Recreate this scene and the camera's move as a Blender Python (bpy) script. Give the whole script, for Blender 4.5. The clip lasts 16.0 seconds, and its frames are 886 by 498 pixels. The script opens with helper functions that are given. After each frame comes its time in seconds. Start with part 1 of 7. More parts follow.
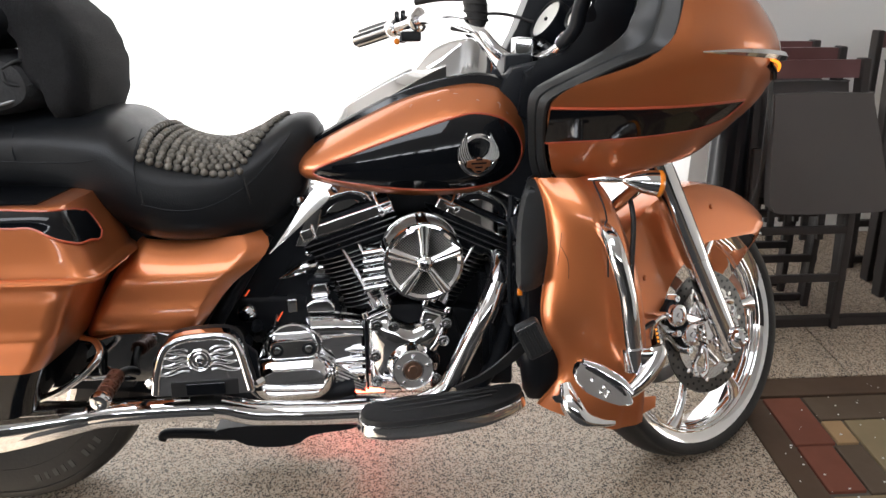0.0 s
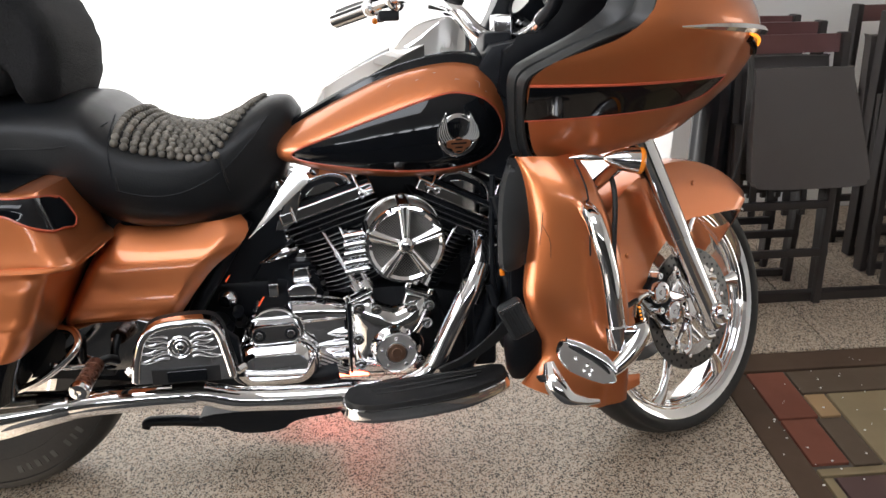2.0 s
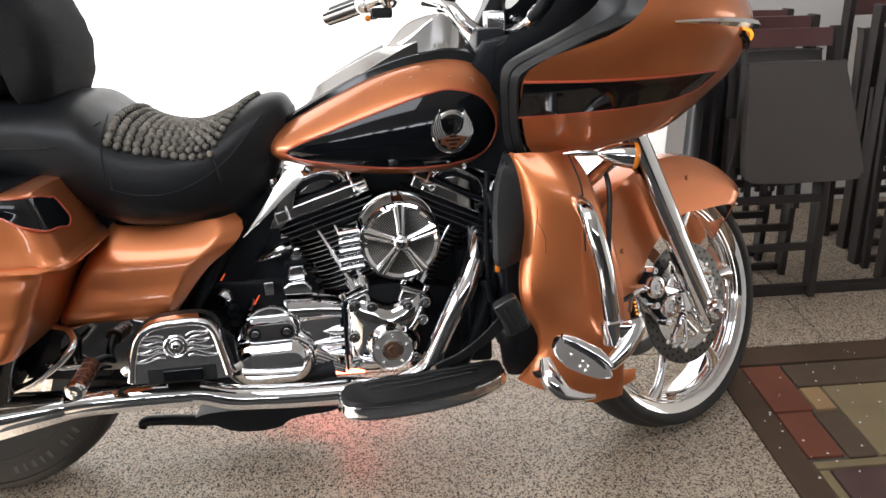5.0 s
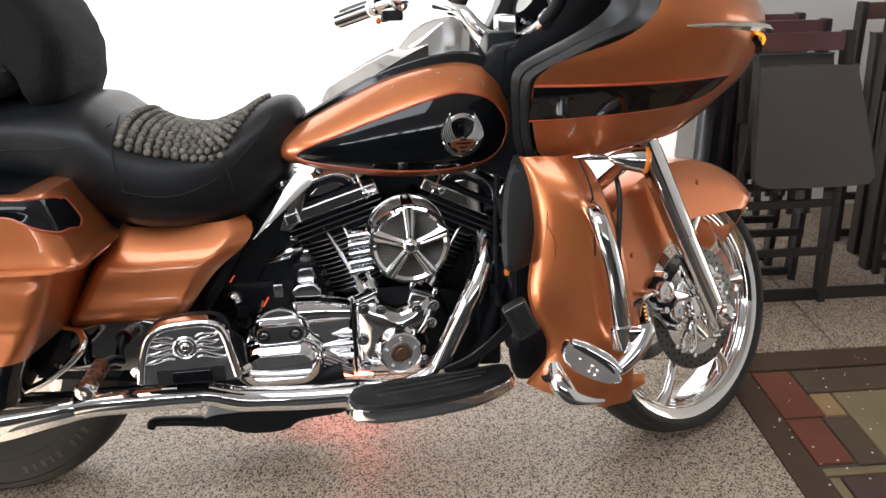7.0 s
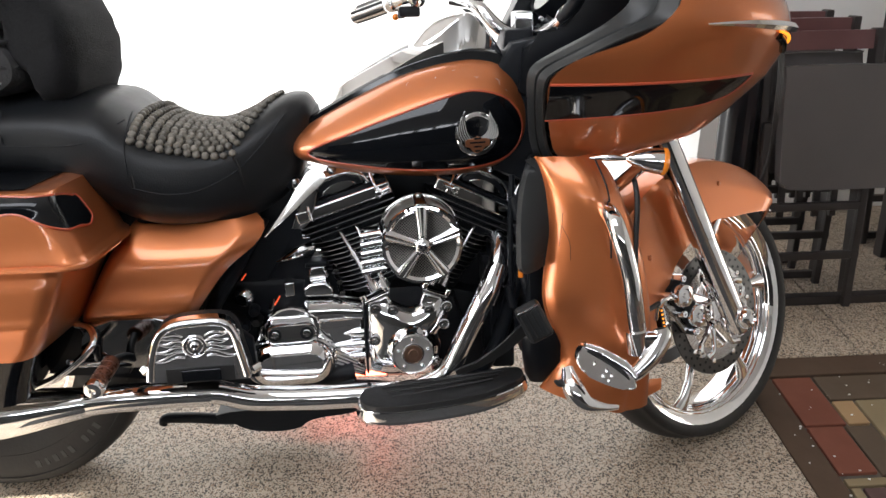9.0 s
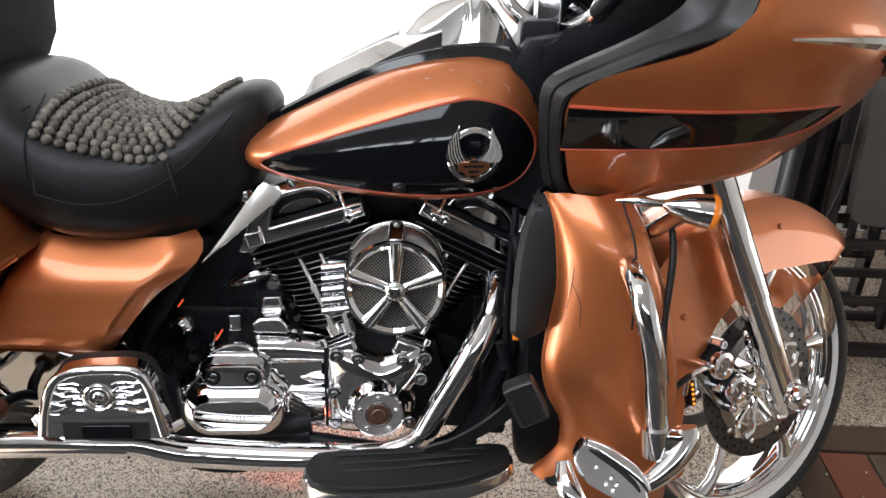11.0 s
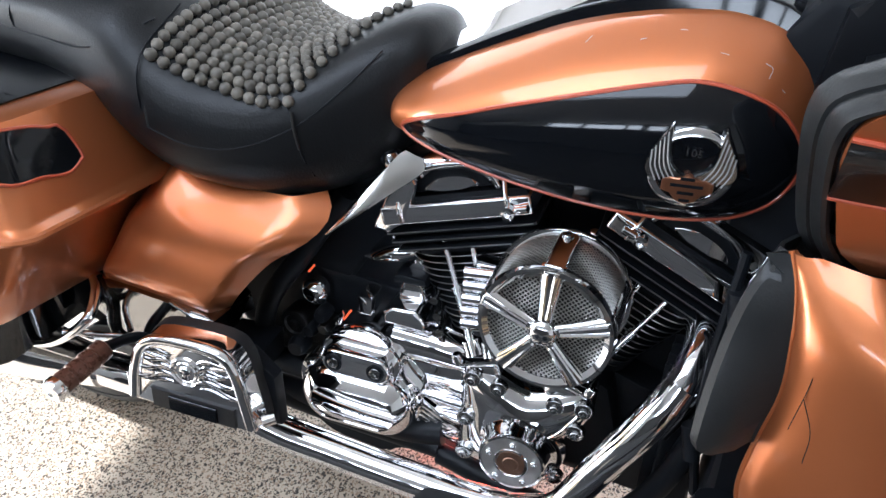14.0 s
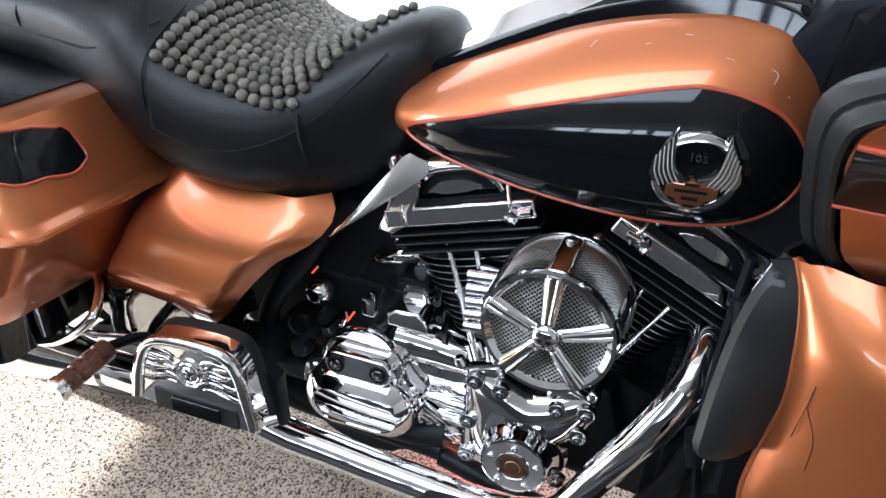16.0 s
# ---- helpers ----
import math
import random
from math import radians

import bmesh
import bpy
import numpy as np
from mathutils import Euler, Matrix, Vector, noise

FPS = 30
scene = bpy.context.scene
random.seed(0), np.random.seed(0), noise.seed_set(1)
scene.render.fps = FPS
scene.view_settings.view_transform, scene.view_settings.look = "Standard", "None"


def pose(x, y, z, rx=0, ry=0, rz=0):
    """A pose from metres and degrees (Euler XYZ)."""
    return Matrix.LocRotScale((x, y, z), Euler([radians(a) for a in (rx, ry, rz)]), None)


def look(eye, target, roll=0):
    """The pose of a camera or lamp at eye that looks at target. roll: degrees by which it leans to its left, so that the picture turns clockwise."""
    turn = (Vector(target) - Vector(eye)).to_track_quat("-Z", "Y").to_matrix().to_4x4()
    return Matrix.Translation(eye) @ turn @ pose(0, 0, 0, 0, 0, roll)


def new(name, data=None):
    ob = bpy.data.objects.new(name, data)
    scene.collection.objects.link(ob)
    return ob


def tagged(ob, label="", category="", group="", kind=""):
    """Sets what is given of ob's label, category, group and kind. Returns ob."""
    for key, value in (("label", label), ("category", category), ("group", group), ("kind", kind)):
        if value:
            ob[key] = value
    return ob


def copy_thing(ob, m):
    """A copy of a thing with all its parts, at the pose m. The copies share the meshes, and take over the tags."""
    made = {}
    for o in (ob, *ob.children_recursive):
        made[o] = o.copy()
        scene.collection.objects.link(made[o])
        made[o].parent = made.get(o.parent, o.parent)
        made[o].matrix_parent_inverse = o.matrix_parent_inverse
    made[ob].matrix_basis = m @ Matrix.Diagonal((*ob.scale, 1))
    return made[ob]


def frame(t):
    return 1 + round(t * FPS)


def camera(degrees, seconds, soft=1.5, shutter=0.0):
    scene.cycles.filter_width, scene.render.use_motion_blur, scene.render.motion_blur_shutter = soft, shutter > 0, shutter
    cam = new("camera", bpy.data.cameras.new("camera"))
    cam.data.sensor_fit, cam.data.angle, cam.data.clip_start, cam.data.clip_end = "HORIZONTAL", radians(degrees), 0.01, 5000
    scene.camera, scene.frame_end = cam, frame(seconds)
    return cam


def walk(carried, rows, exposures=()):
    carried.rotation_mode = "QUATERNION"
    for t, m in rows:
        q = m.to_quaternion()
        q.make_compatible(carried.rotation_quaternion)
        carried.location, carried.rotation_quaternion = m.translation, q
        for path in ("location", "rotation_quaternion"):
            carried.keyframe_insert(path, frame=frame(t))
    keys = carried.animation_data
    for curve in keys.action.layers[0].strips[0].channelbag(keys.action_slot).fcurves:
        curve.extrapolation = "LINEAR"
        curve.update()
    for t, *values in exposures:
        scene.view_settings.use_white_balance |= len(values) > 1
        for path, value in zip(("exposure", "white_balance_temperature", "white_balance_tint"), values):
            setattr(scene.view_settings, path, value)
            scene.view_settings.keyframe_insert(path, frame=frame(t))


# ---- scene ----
cam = camera(59.0, 16.0)
METRES, EYE, TILT, LEAN, TURN = 0.957, 1.289, -25.0, 0.0, -3.5
ROWS = [
    (0.0, 0.0, 0.0, 0.0, 0.0, 0.0, 0.0),
    (0.5, 0.0006, -0.0032, 0.0005, -0.22, -0.3, 0.13),
    (1.0, 0.0085, -0.0012, -0.0015, -0.54, -0.36, 0.5),
    (1.5, 0.0118, 0.0062, -0.0026, -0.89, -0.79, 0.82),
    (2.0, 0.0099, 0.0116, -0.0021, -1.02, -1.31, 1.03),
    (2.5, 0.0099, 0.0101, -0.0032, -1.05, -1.46, 1.24),
    (3.0, 0.0125, 0.0076, -0.005, -1.13, -1.4, 1.39),
    (3.5, 0.0138, 0.0101, -0.0049, -1.33, -1.43, 1.51),
    (4.0, 0.0123, 0.0097, -0.005, -1.35, -1.42, 1.55),
    (6.5, 0.0105, 0.0133, 0.0011, -1.11, -1.73, 1.36),
    (7.0, 0.0078, 0.0126, 0.0008, -0.77, -1.4, 1.16),
    (7.5, 0.0042, 0.015, 0.0005, -0.34, -1.31, 0.86),
    (8.0, -0.0002, 0.0156, 0.0014, 0.42, -1.33, 0.62),
    (8.5, 0.0052, 0.0199, 0.0031, 0.51, -1.55, 0.92),
    (11.0, 0.1133, 0.384, 0.1549, 3.99, -5.15, -3.91),
    (11.5, 0.094, 0.562, 0.2229, 6.7, -8.44, -4.44),
    (12.0, 0.1549, 0.7203, 0.2964, 16.19, -11.06, -8.39),
    (12.5, 0.183, 0.7954, 0.3104, 24.61, -15.43, -11.8),
    (13.0, 0.1942, 0.7911, 0.2955, 26.44, -17.58, -10.93),
    (13.5, 0.1851, 0.7888, 0.2975, 27.36, -17.25, -11.21),
    (14.0, 0.1837, 0.794, 0.2996, 26.96, -16.9, -10.51),
    (14.5, 0.1826, 0.7991, 0.3015, 27.04, -17.0, -10.43),
    (15.0, 0.1858, 0.8021, 0.3055, 27.22, -17.0, -10.87),
    (15.5, 0.1871, 0.7974, 0.3033, 27.39, -17.18, -10.87),
    (16.0, 0.1843, 0.7967, 0.304, 27.47, -17.03, -10.8),
]
walk(cam, [(t, pose(0.968, -1.487, EYE, TILT, LEAN, TURN) @ pose(METRES * x, METRES * y, METRES * z, 90 + pitch, roll, yaw)) for t, x, y, z, yaw, pitch, roll in ROWS], [(0.0, 1.45, 6350, 10), (8.7, 1.45, 6350, 10), (11.0, 1.50, 6250, 10), (12.0, 1.97, 5900, 10), (12.6, 1.87, 5620, 8), (13.2, 1.75, 5600, 8), (16.0, 1.74, 5620, 8)])

# ---- world, sun, added fill lamps ----
world = bpy.data.worlds.new("sky")
scene.world = world
world.use_nodes = True
_nt = world.node_tree
_bg = _nt.nodes["Background"]
_sky = _nt.nodes.new("ShaderNodeTexSky")
_sky.sky_type = "NISHITA"
_sky.sun_disc = False
_sky.sun_elevation = radians(33)
_sky.sun_rotation = radians(249)
_nt.links.new(_sky.outputs[0], _bg.inputs[0])
_bg.inputs[1].default_value = 0.085

SUN_FROM = Vector((-0.80, -0.30, 0.505))
sun = new("sun", bpy.data.lights.new("sun", "SUN"))
sun.data.energy, sun.data.angle, sun.data.color = 5.0, radians(0.6), (1.0, 0.94, 0.86)
sun.matrix_world = look(SUN_FROM * 10, (0, 0, 0))


def fill_light(name, eye, target, width, height, power, colour):
    lamp = new(name, bpy.data.lights.new(name, "AREA"))
    lamp.data.shape, lamp.data.size, lamp.data.size_y = "RECTANGLE", width, height
    lamp.data.energy, lamp.data.color = power, colour
    lamp.matrix_world = look(eye, target)
    return lamp


# unseen area lamps added to brighten the near side, top and rear
fill_light("south_fill", (1.0, -6.12, 2.64), (1.0, 0, 1.2), 4.9, 0.45, 19.5, (1.0, 0.99, 0.98))
fill_light("overhead_fill", (-0.1, -1.425, 3.12), (-0.1, -1.425, 0.0), 2.6, 1.55, 19, (1.0, 0.99, 0.98))
fill_light("west_fill", (-3.95, -2.12, 1.60), (0.4, -0.4, 0.6), 1.7, 2.0, 29, (1.0, 0.99, 0.98))

# ---- materials ----
def surface(name, col, rough=0.5, metal=0.0, var=0.1, scale=12.0, bump=0.0, bscale=150.0, coat=0.0, rvar=0.06, detail=6.0):
    m = bpy.data.materials.new(name)
    m.use_nodes = True
    nt = m.node_tree
    b = nt.nodes["Principled BSDF"]
    tc = nt.nodes.new("ShaderNodeTexCoord")
    n1 = nt.nodes.new("ShaderNodeTexNoise")
    n1.inputs["Scale"].default_value = scale
    n1.inputs["Detail"].default_value = detail
    nt.links.new(tc.outputs["Object"], n1.inputs["Vector"])
    mix = nt.nodes.new("ShaderNodeMix")
    mix.data_type = "RGBA"
    mix.inputs[6].default_value = (*[max(0.0, c * (1 - var)) for c in col], 1)
    mix.inputs[7].default_value = (*[min(1.0, c * (1 + var)) for c in col], 1)
    nt.links.new(n1.outputs["Fac"], mix.inputs[0])
    nt.links.new(mix.outputs[2], b.inputs["Base Color"])
    n2 = nt.nodes.new("ShaderNodeTexNoise")
    n2.inputs["Scale"].default_value = scale * 3.7
    n2.inputs["Detail"].default_value = 4
    nt.links.new(tc.outputs["Object"], n2.inputs["Vector"])
    mr = nt.nodes.new("ShaderNodeMapRange")
    mr.inputs[3].default_value = max(0.01, rough - rvar)
    mr.inputs[4].default_value = min(1.0, rough + rvar)
    nt.links.new(n2.outputs["Fac"], mr.inputs[0])
    nt.links.new(mr.outputs[0], b.inputs["Roughness"])
    b.inputs["Metallic"].default_value = metal
    if coat:
        b.inputs["Coat Weight"].default_value = coat
        b.inputs["Coat Roughness"].default_value = 0.03
    if bump:
        n3 = nt.nodes.new("ShaderNodeTexNoise")
        n3.inputs["Scale"].default_value = bscale
        n3.inputs["Detail"].default_value = 5
        nt.links.new(tc.outputs["Object"], n3.inputs["Vector"])
        bp = nt.nodes.new("ShaderNodeBump")
        bp.inputs["Strength"].default_value = bump
        bp.inputs["Distance"].default_value = 0.002
        nt.links.new(n3.outputs["Fac"], bp.inputs["Height"])
        nt.links.new(bp.outputs[0], b.inputs["Normal"])
    return m


def emitter(name, col, strength):
    m = bpy.data.materials.new(name)
    m.use_nodes = True
    b = m.node_tree.nodes["Principled BSDF"]
    b.inputs["Base Color"].default_value = (*col, 1)
    b.inputs["Emission Color"].default_value = (*col, 1)
    b.inputs["Emission Strength"].default_value = strength
    return m


COPPER = surface("copper_paint", (0.65, 0.208, 0.072), 0.37, 0.75, 0.08, 5, 0.03, 900, coat=1.0)
BLACK_GLOSS = surface("black_gloss_paint", (0.004, 0.0048, 0.0065), 0.06, 0, 0.2, 6, rvar=0.03)
PINSTRIPE = surface("red_pinstripe", (0.55, 0.10, 0.045), 0.3, 0, 0.1, 30, coat=0.5)
CHROME = surface("chrome", (0.93, 0.93, 0.94), 0.03, 1.0, 0.04, 18, rvar=0.02)
CHROME_WORN = surface("cast_chrome", (0.74, 0.74, 0.75), 0.09, 1.0, 0.08, 14, 0.10, 60, rvar=0.06)
PLATE = surface("polished_plate", (0.66, 0.66, 0.65), 0.13, 1.0, 0.06, 30, 0.02, 300)
SMOKED = surface("smoked_chrome", (0.30, 0.30, 0.30), 0.05, 1.0, 0.1, 14)
PEG_BROWN = surface("brown_peg_sleeve", (0.14, 0.062, 0.040), 0.28, 0.35, 0.3, 40, 0.1, 200)
STEEL = surface("brushed_steel", (0.40, 0.40, 0.40), 0.18, 1.0, 0.15, 40, 0.08, 300)
DISC_DARK = surface("dark_disc_steel", (0.10, 0.10, 0.10), 0.32, 1.0, 0.2, 40, 0.05, 300)
WIRE = surface("wire_mesh", (0.30, 0.295, 0.28), 0.3, 1.0, 0.15, 60)
MESH_BACK = surface("filter_element", (0.03, 0.03, 0.03), 0.85, 0, 0.3, 90, 0.4, 500)
FIN = surface("black_engine_paint", (0.010, 0.0115, 0.0145), 0.42, 0, 0.3, 25, 0.15, 250)
FIN_EDGE = surface("machined_fin_edge", (0.42, 0.42, 0.42), 0.3, 1.0, 0.15, 40)
LEATHER = surface("black_leather", (0.0070, 0.0078, 0.0092), 0.40, 0, 0.25, 9, 0.22, 330, rvar=0.08)
FUZZY = surface("black_knit_cover", (0.006, 0.006, 0.007), 0.95, 0, 0.3, 40, 0.9, 260)
RUBBER = surface("black_rubber", (0.010, 0.010, 0.0105), 0.55, 0, 0.3, 20, 0.2, 220)
TYRE = surface("tyre_rubber", (0.012, 0.012, 0.012), 0.58, 0, 0.3, 12, 0.2, 160)
WORN_LETTER = surface("worn_tyre_lettering", (0.045, 0.045, 0.045), 0.6, 0, 0.3, 40)
SATIN_LIGHT = surface("satin_face_metal", (0.55, 0.53, 0.51), 0.42, 0.85, 0.2, 60, 0.1, 300)
SATIN = surface("satin_grey_metal", (0.34, 0.34, 0.345), 0.30, 0.9, 0.1, 8)
PLASTIC = surface("black_plastic", (0.0065, 0.0074, 0.0095), 0.32, 0, 0.2, 15, 0.05, 420)
PLASTIC_GREY = surface("faded_black_plastic", (0.015, 0.0165, 0.0175), 0.38, 0, 0.2, 10, 0.2, 420)
FRAME_BLACK = surface("frame_black", (0.0085, 0.0100, 0.0130), 0.42, 0, 0.2, 15)
AMBER = surface("amber_lens", (0.85, 0.25, 0.02), 0.2, 0, 0.1, 60, coat=0.5)
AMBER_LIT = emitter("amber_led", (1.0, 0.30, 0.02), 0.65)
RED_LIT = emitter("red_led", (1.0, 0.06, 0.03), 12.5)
RED_DIM = emitter("dim_red_led", (1.0, 0.13, 0.04), 0.22)
DIAL = surface("dial_face", (0.75, 0.74, 0.70), 0.4, 0, 0.08, 20)
BEAD = surface("wooden_bead", (0.155, 0.140, 0.116), 0.5, 0, 0.45, 30, 0.4, 220, rvar=0.1)
CORD = surface("cord", (0.012, 0.011, 0.010), 0.8, 0, 0.2, 60)
BRASS_RED = surface("copper_badge", (0.50, 0.22, 0.12), 0.3, 0.9, 0.2, 60, 0.2, 300)
BRONZE = surface("dull_bronze", (0.26, 0.15, 0.10), 0.35, 0.85, 0.3, 80, 0.4, 260)
ETCH = surface("etched_grey", (0.20, 0.20, 0.20), 0.35, 0.8, 0.2, 60)
MAHOGANY = surface("mahogany_wood", (0.115, 0.044, 0.042), 0.38, 0, 0.4, 7, 0.15, 60)
DARK_WOOD = surface("dark_wood", (0.026, 0.021, 0.020), 0.42, 0, 0.35, 8, 0.15, 60)
VINYL = surface("dark_grey_vinyl", (0.090, 0.080, 0.077), 0.46, 0, 0.15, 6, 0.25, 300)
WALL = surface("white_wall_paint", (0.76, 0.76, 0.75), 0.75, 0, 0.04, 1.5, 0.15, 120)
# for unseen surfaces only, dark so that chrome mirrors something dark
DARK_WALL = surface("unseen_dark_wall", (0.035, 0.034, 0.033), 0.6, 0, 0.2, 2.5, 0.2, 80)
CEIL = surface("white_ceiling_paint", (0.72, 0.72, 0.72), 0.8, 0, 0.03, 1.5)
GREY_METAL = surface("grey_painted_metal", (0.30, 0.30, 0.30), 0.4, 0.2, 0.15, 12)
TWEED = surface("textured_black_fabric", (0.030, 0.030, 0.031), 0.85, 0, 0.35, 60, 0.7, 180)


def paint_vary(m, amount):
    """Lets alike pieces differ a little in tone."""
    nt = m.node_tree
    b = nt.nodes["Principled BSDF"]
    src = b.inputs["Base Color"].links[0].from_socket
    info = nt.nodes.new("ShaderNodeObjectInfo")
    hsv = nt.nodes.new("ShaderNodeHueSaturation")
    mr = nt.nodes.new("ShaderNodeMapRange")
    mr.inputs[3].default_value, mr.inputs[4].default_value = 1 - amount, 1 + amount
    nt.links.new(info.outputs["Random"], mr.inputs[0])
    nt.links.new(mr.outputs[0], hsv.inputs["Value"])
    nt.links.new(src, hsv.inputs["Color"])
    nt.links.new(hsv.outputs[0], b.inputs["Base Color"])


paint_vary(BEAD, 0.35)


def terrazzo(name):
    m = bpy.data.materials.new(name)
    m.use_nodes = True
    nt = m.node_tree
    b = nt.nodes["Principled BSDF"]
    tc = nt.nodes.new("ShaderNodeTexCoord")
    warp = nt.nodes.new("ShaderNodeTexNoise")
    warp.inputs["Scale"].default_value = 90
    add = nt.nodes.new("ShaderNodeMix")
    add.data_type = "RGBA"
    add.blend_type = "ADD"
    add.inputs[0].default_value = 0.012
    nt.links.new(tc.outputs["Object"], warp.inputs["Vector"])
    nt.links.new(tc.outputs["Object"], add.inputs[6])
    nt.links.new(warp.outputs["Color"], add.inputs[7])
    last = None
    base = nt.nodes.new("ShaderNodeTexNoise")
    base.inputs["Scale"].default_value = 5
    nt.links.new(tc.outputs["Object"], base.inputs["Vector"])
    ramp0 = nt.nodes.new("ShaderNodeMix")
    ramp0.data_type = "RGBA"
    ramp0.inputs[6].default_value = (0.50, 0.415, 0.32, 1)
    ramp0.inputs[7].default_value = (0.62, 0.53, 0.42, 1)
    nt.links.new(base.outputs["Fac"], ramp0.inputs[0])
    last = ramp0.outputs[2]
    for scale, lo, hi, col, keep in ((190, 0.24, 0.32, (0.30, 0.20, 0.13, 1), 0.42), (120, 0.22, 0.29, (0.38, 0.28, 0.20, 1), 0.55),
                                     (165, 0.25, 0.33, (0.040, 0.032, 0.027, 1), 0.52), (250, 0.28, 0.37, (0.055, 0.042, 0.034, 1), 0.55)):
        v = nt.nodes.new("ShaderNodeTexVoronoi")
        v.inputs["Scale"].default_value = scale
        nt.links.new(add.outputs[2], v.inputs["Vector"])
        step = nt.nodes.new("ShaderNodeMapRange")
        step.inputs[1].default_value, step.inputs[2].default_value = lo + 0.12, hi + 0.12
        step.inputs[3].default_value, step.inputs[4].default_value = 1, 0
        nt.links.new(v.outputs["Distance"], step.inputs[0])
        pick = nt.nodes.new("ShaderNodeMath")
        pick.operation = "GREATER_THAN"
        sep = nt.nodes.new("ShaderNodeSeparateColor")
        nt.links.new(v.outputs["Color"], sep.inputs[0])
        nt.links.new(sep.outputs[0], pick.inputs[0])
        pick.inputs[1].default_value = keep
        mul = nt.nodes.new("ShaderNodeMath")
        mul.operation = "MULTIPLY"
        nt.links.new(step.outputs[0], mul.inputs[0])
        nt.links.new(pick.outputs[0], mul.inputs[1])
        mx = nt.nodes.new("ShaderNodeMix")
        mx.data_type = "RGBA"
        nt.links.new(mul.outputs[0], mx.inputs[0])
        nt.links.new(last, mx.inputs[6])
        mx.inputs[7].default_value = col
        last = mx.outputs[2]
    nt.links.new(last, b.inputs["Base Color"])
    rn = nt.nodes.new("ShaderNodeTexNoise")
    rn.inputs["Scale"].default_value = 3
    mr = nt.nodes.new("ShaderNodeMapRange")
    mr.inputs[3].default_value, mr.inputs[4].default_value = 0.30, 0.48
    nt.links.new(tc.outputs["Object"], rn.inputs["Vector"])
    nt.links.new(rn.outputs["Fac"], mr.inputs[0])
    nt.links.new(mr.outputs[0], b.inputs["Roughness"])
    return m


TERRAZZO = terrazzo("terrazzo")
GROUT = surface("dark_grout", (0.10, 0.085, 0.07), 0.85, 0, 0.2, 30, 0.3, 200)
SLATES = {k: surface(k + "_slate", c, 0.62, 0, 0.3, 7, 0.35, 40, rvar=0.1) for k, c in dict(
    brown=(0.092, 0.060, 0.040), red=(0.185, 0.066, 0.042), olive=(0.245, 0.19, 0.11), tan=(0.37, 0.24, 0.125),
    dark=(0.105, 0.076, 0.052), plum=(0.10, 0.060, 0.054), unseen_dark=(0.030, 0.029, 0.028)).items()}

LEATHER.node_tree.nodes["Principled BSDF"].inputs["Specular IOR Level"].default_value = 0.35
for _m in (PLASTIC, FRAME_BLACK, FIN, *SLATES.values()):
    _m.node_tree.nodes["Principled BSDF"].inputs["Specular IOR Level"].default_value = 0.22

# ---- building helpers ----
def B():
    return bmesh.new()


def ready(bm, mat, sharp=38):
    me = bpy.data.meshes.new("mesh")
    bmesh.ops.recalc_face_normals(bm, faces=bm.faces)
    bm.to_mesh(me)
    me.materials.append(mat)
    me.polygons.foreach_set("use_smooth", [True] * len(me.polygons))
    me.set_sharp_from_angle(angle=radians(sharp))
    # broad flat faces keep their own direction beside narrow rounded edges
    area = [f.calc_area() for f in bm.faces]
    if 5 < len(area) < 4000 and max(area) > 10 * sorted(area)[len(area) // 2]:
        bm.normal_update()
        bm.faces.index_update()
        limit = math.cos(radians(sharp))
        loops = []
        for f in bm.faces:
            for v in f.verts:
                n = Vector((0, 0, 0))
                for g in v.link_faces:
                    if g.normal.dot(f.normal) > limit:
                        n += g.normal * area[g.index]
                loops.append(n.normalized() if n.length > 0 else f.normal.copy())
        me.normals_split_custom_set(loops)
    bm.free()
    return me


TURNED = [None]


def turned(x, y, degrees):
    """From here on parts are built turned about the upright line through x and y."""
    TURNED[0] = Matrix.Translation((x, y, 0)) @ Matrix.Rotation(radians(degrees), 4, "Z") @ Matrix.Translation((-x, -y, 0))


def part(name, bm, mat, parent, label="", sharp=38):
    if TURNED[0] is not None:
        bmesh.ops.transform(bm, matrix=TURNED[0], verts=bm.verts)
    me = ready(bm, mat, sharp)
    me.name = name
    ob = new(name, me)
    ob.parent = parent
    if label:
        tagged(ob, label)
    return ob


def thing(name, bm, mat, label, category, group="", kind="", m=None, sharp=38):
    me = ready(bm, mat, sharp)
    me.name = name
    ob = new(name, me)
    if m is not None:
        ob.matrix_world = m
    return tagged(ob, label, category, group, kind)


def crom(P, n):
    """A smooth curve through the points P, n steps between neighbours."""
    P = np.asarray(P, float)
    Q = np.vstack([2 * P[0] - P[1], P, 2 * P[-1] - P[-2]])
    out = []
    for i in range(1, len(Q) - 2):
        a, b, c, d = Q[i - 1], Q[i], Q[i + 1], Q[i + 2]
        for s in np.arange(n) / n:
            out.append(0.5 * (2 * b + (c - a) * s + (2 * a - 5 * b + 4 * c - d) * s * s + (3 * b - a - 3 * c + d) * s ** 3))
    out.append(P[-1])
    return np.array(out)


def closed(P, n):
    """A smooth closed curve through P."""
    P = np.asarray(P, float)
    k = len(P)
    out = []
    for i in range(k):
        a, b, c, d = P[i - 1], P[i], P[(i + 1) % k], P[(i + 2) % k]
        for s in np.arange(n) / n:
            out.append(0.5 * (2 * b + (c - a) * s + (2 * a - 5 * b + 4 * c - d) * s * s + (3 * b - a - 3 * c + d) * s ** 3))
    return np.array(out)


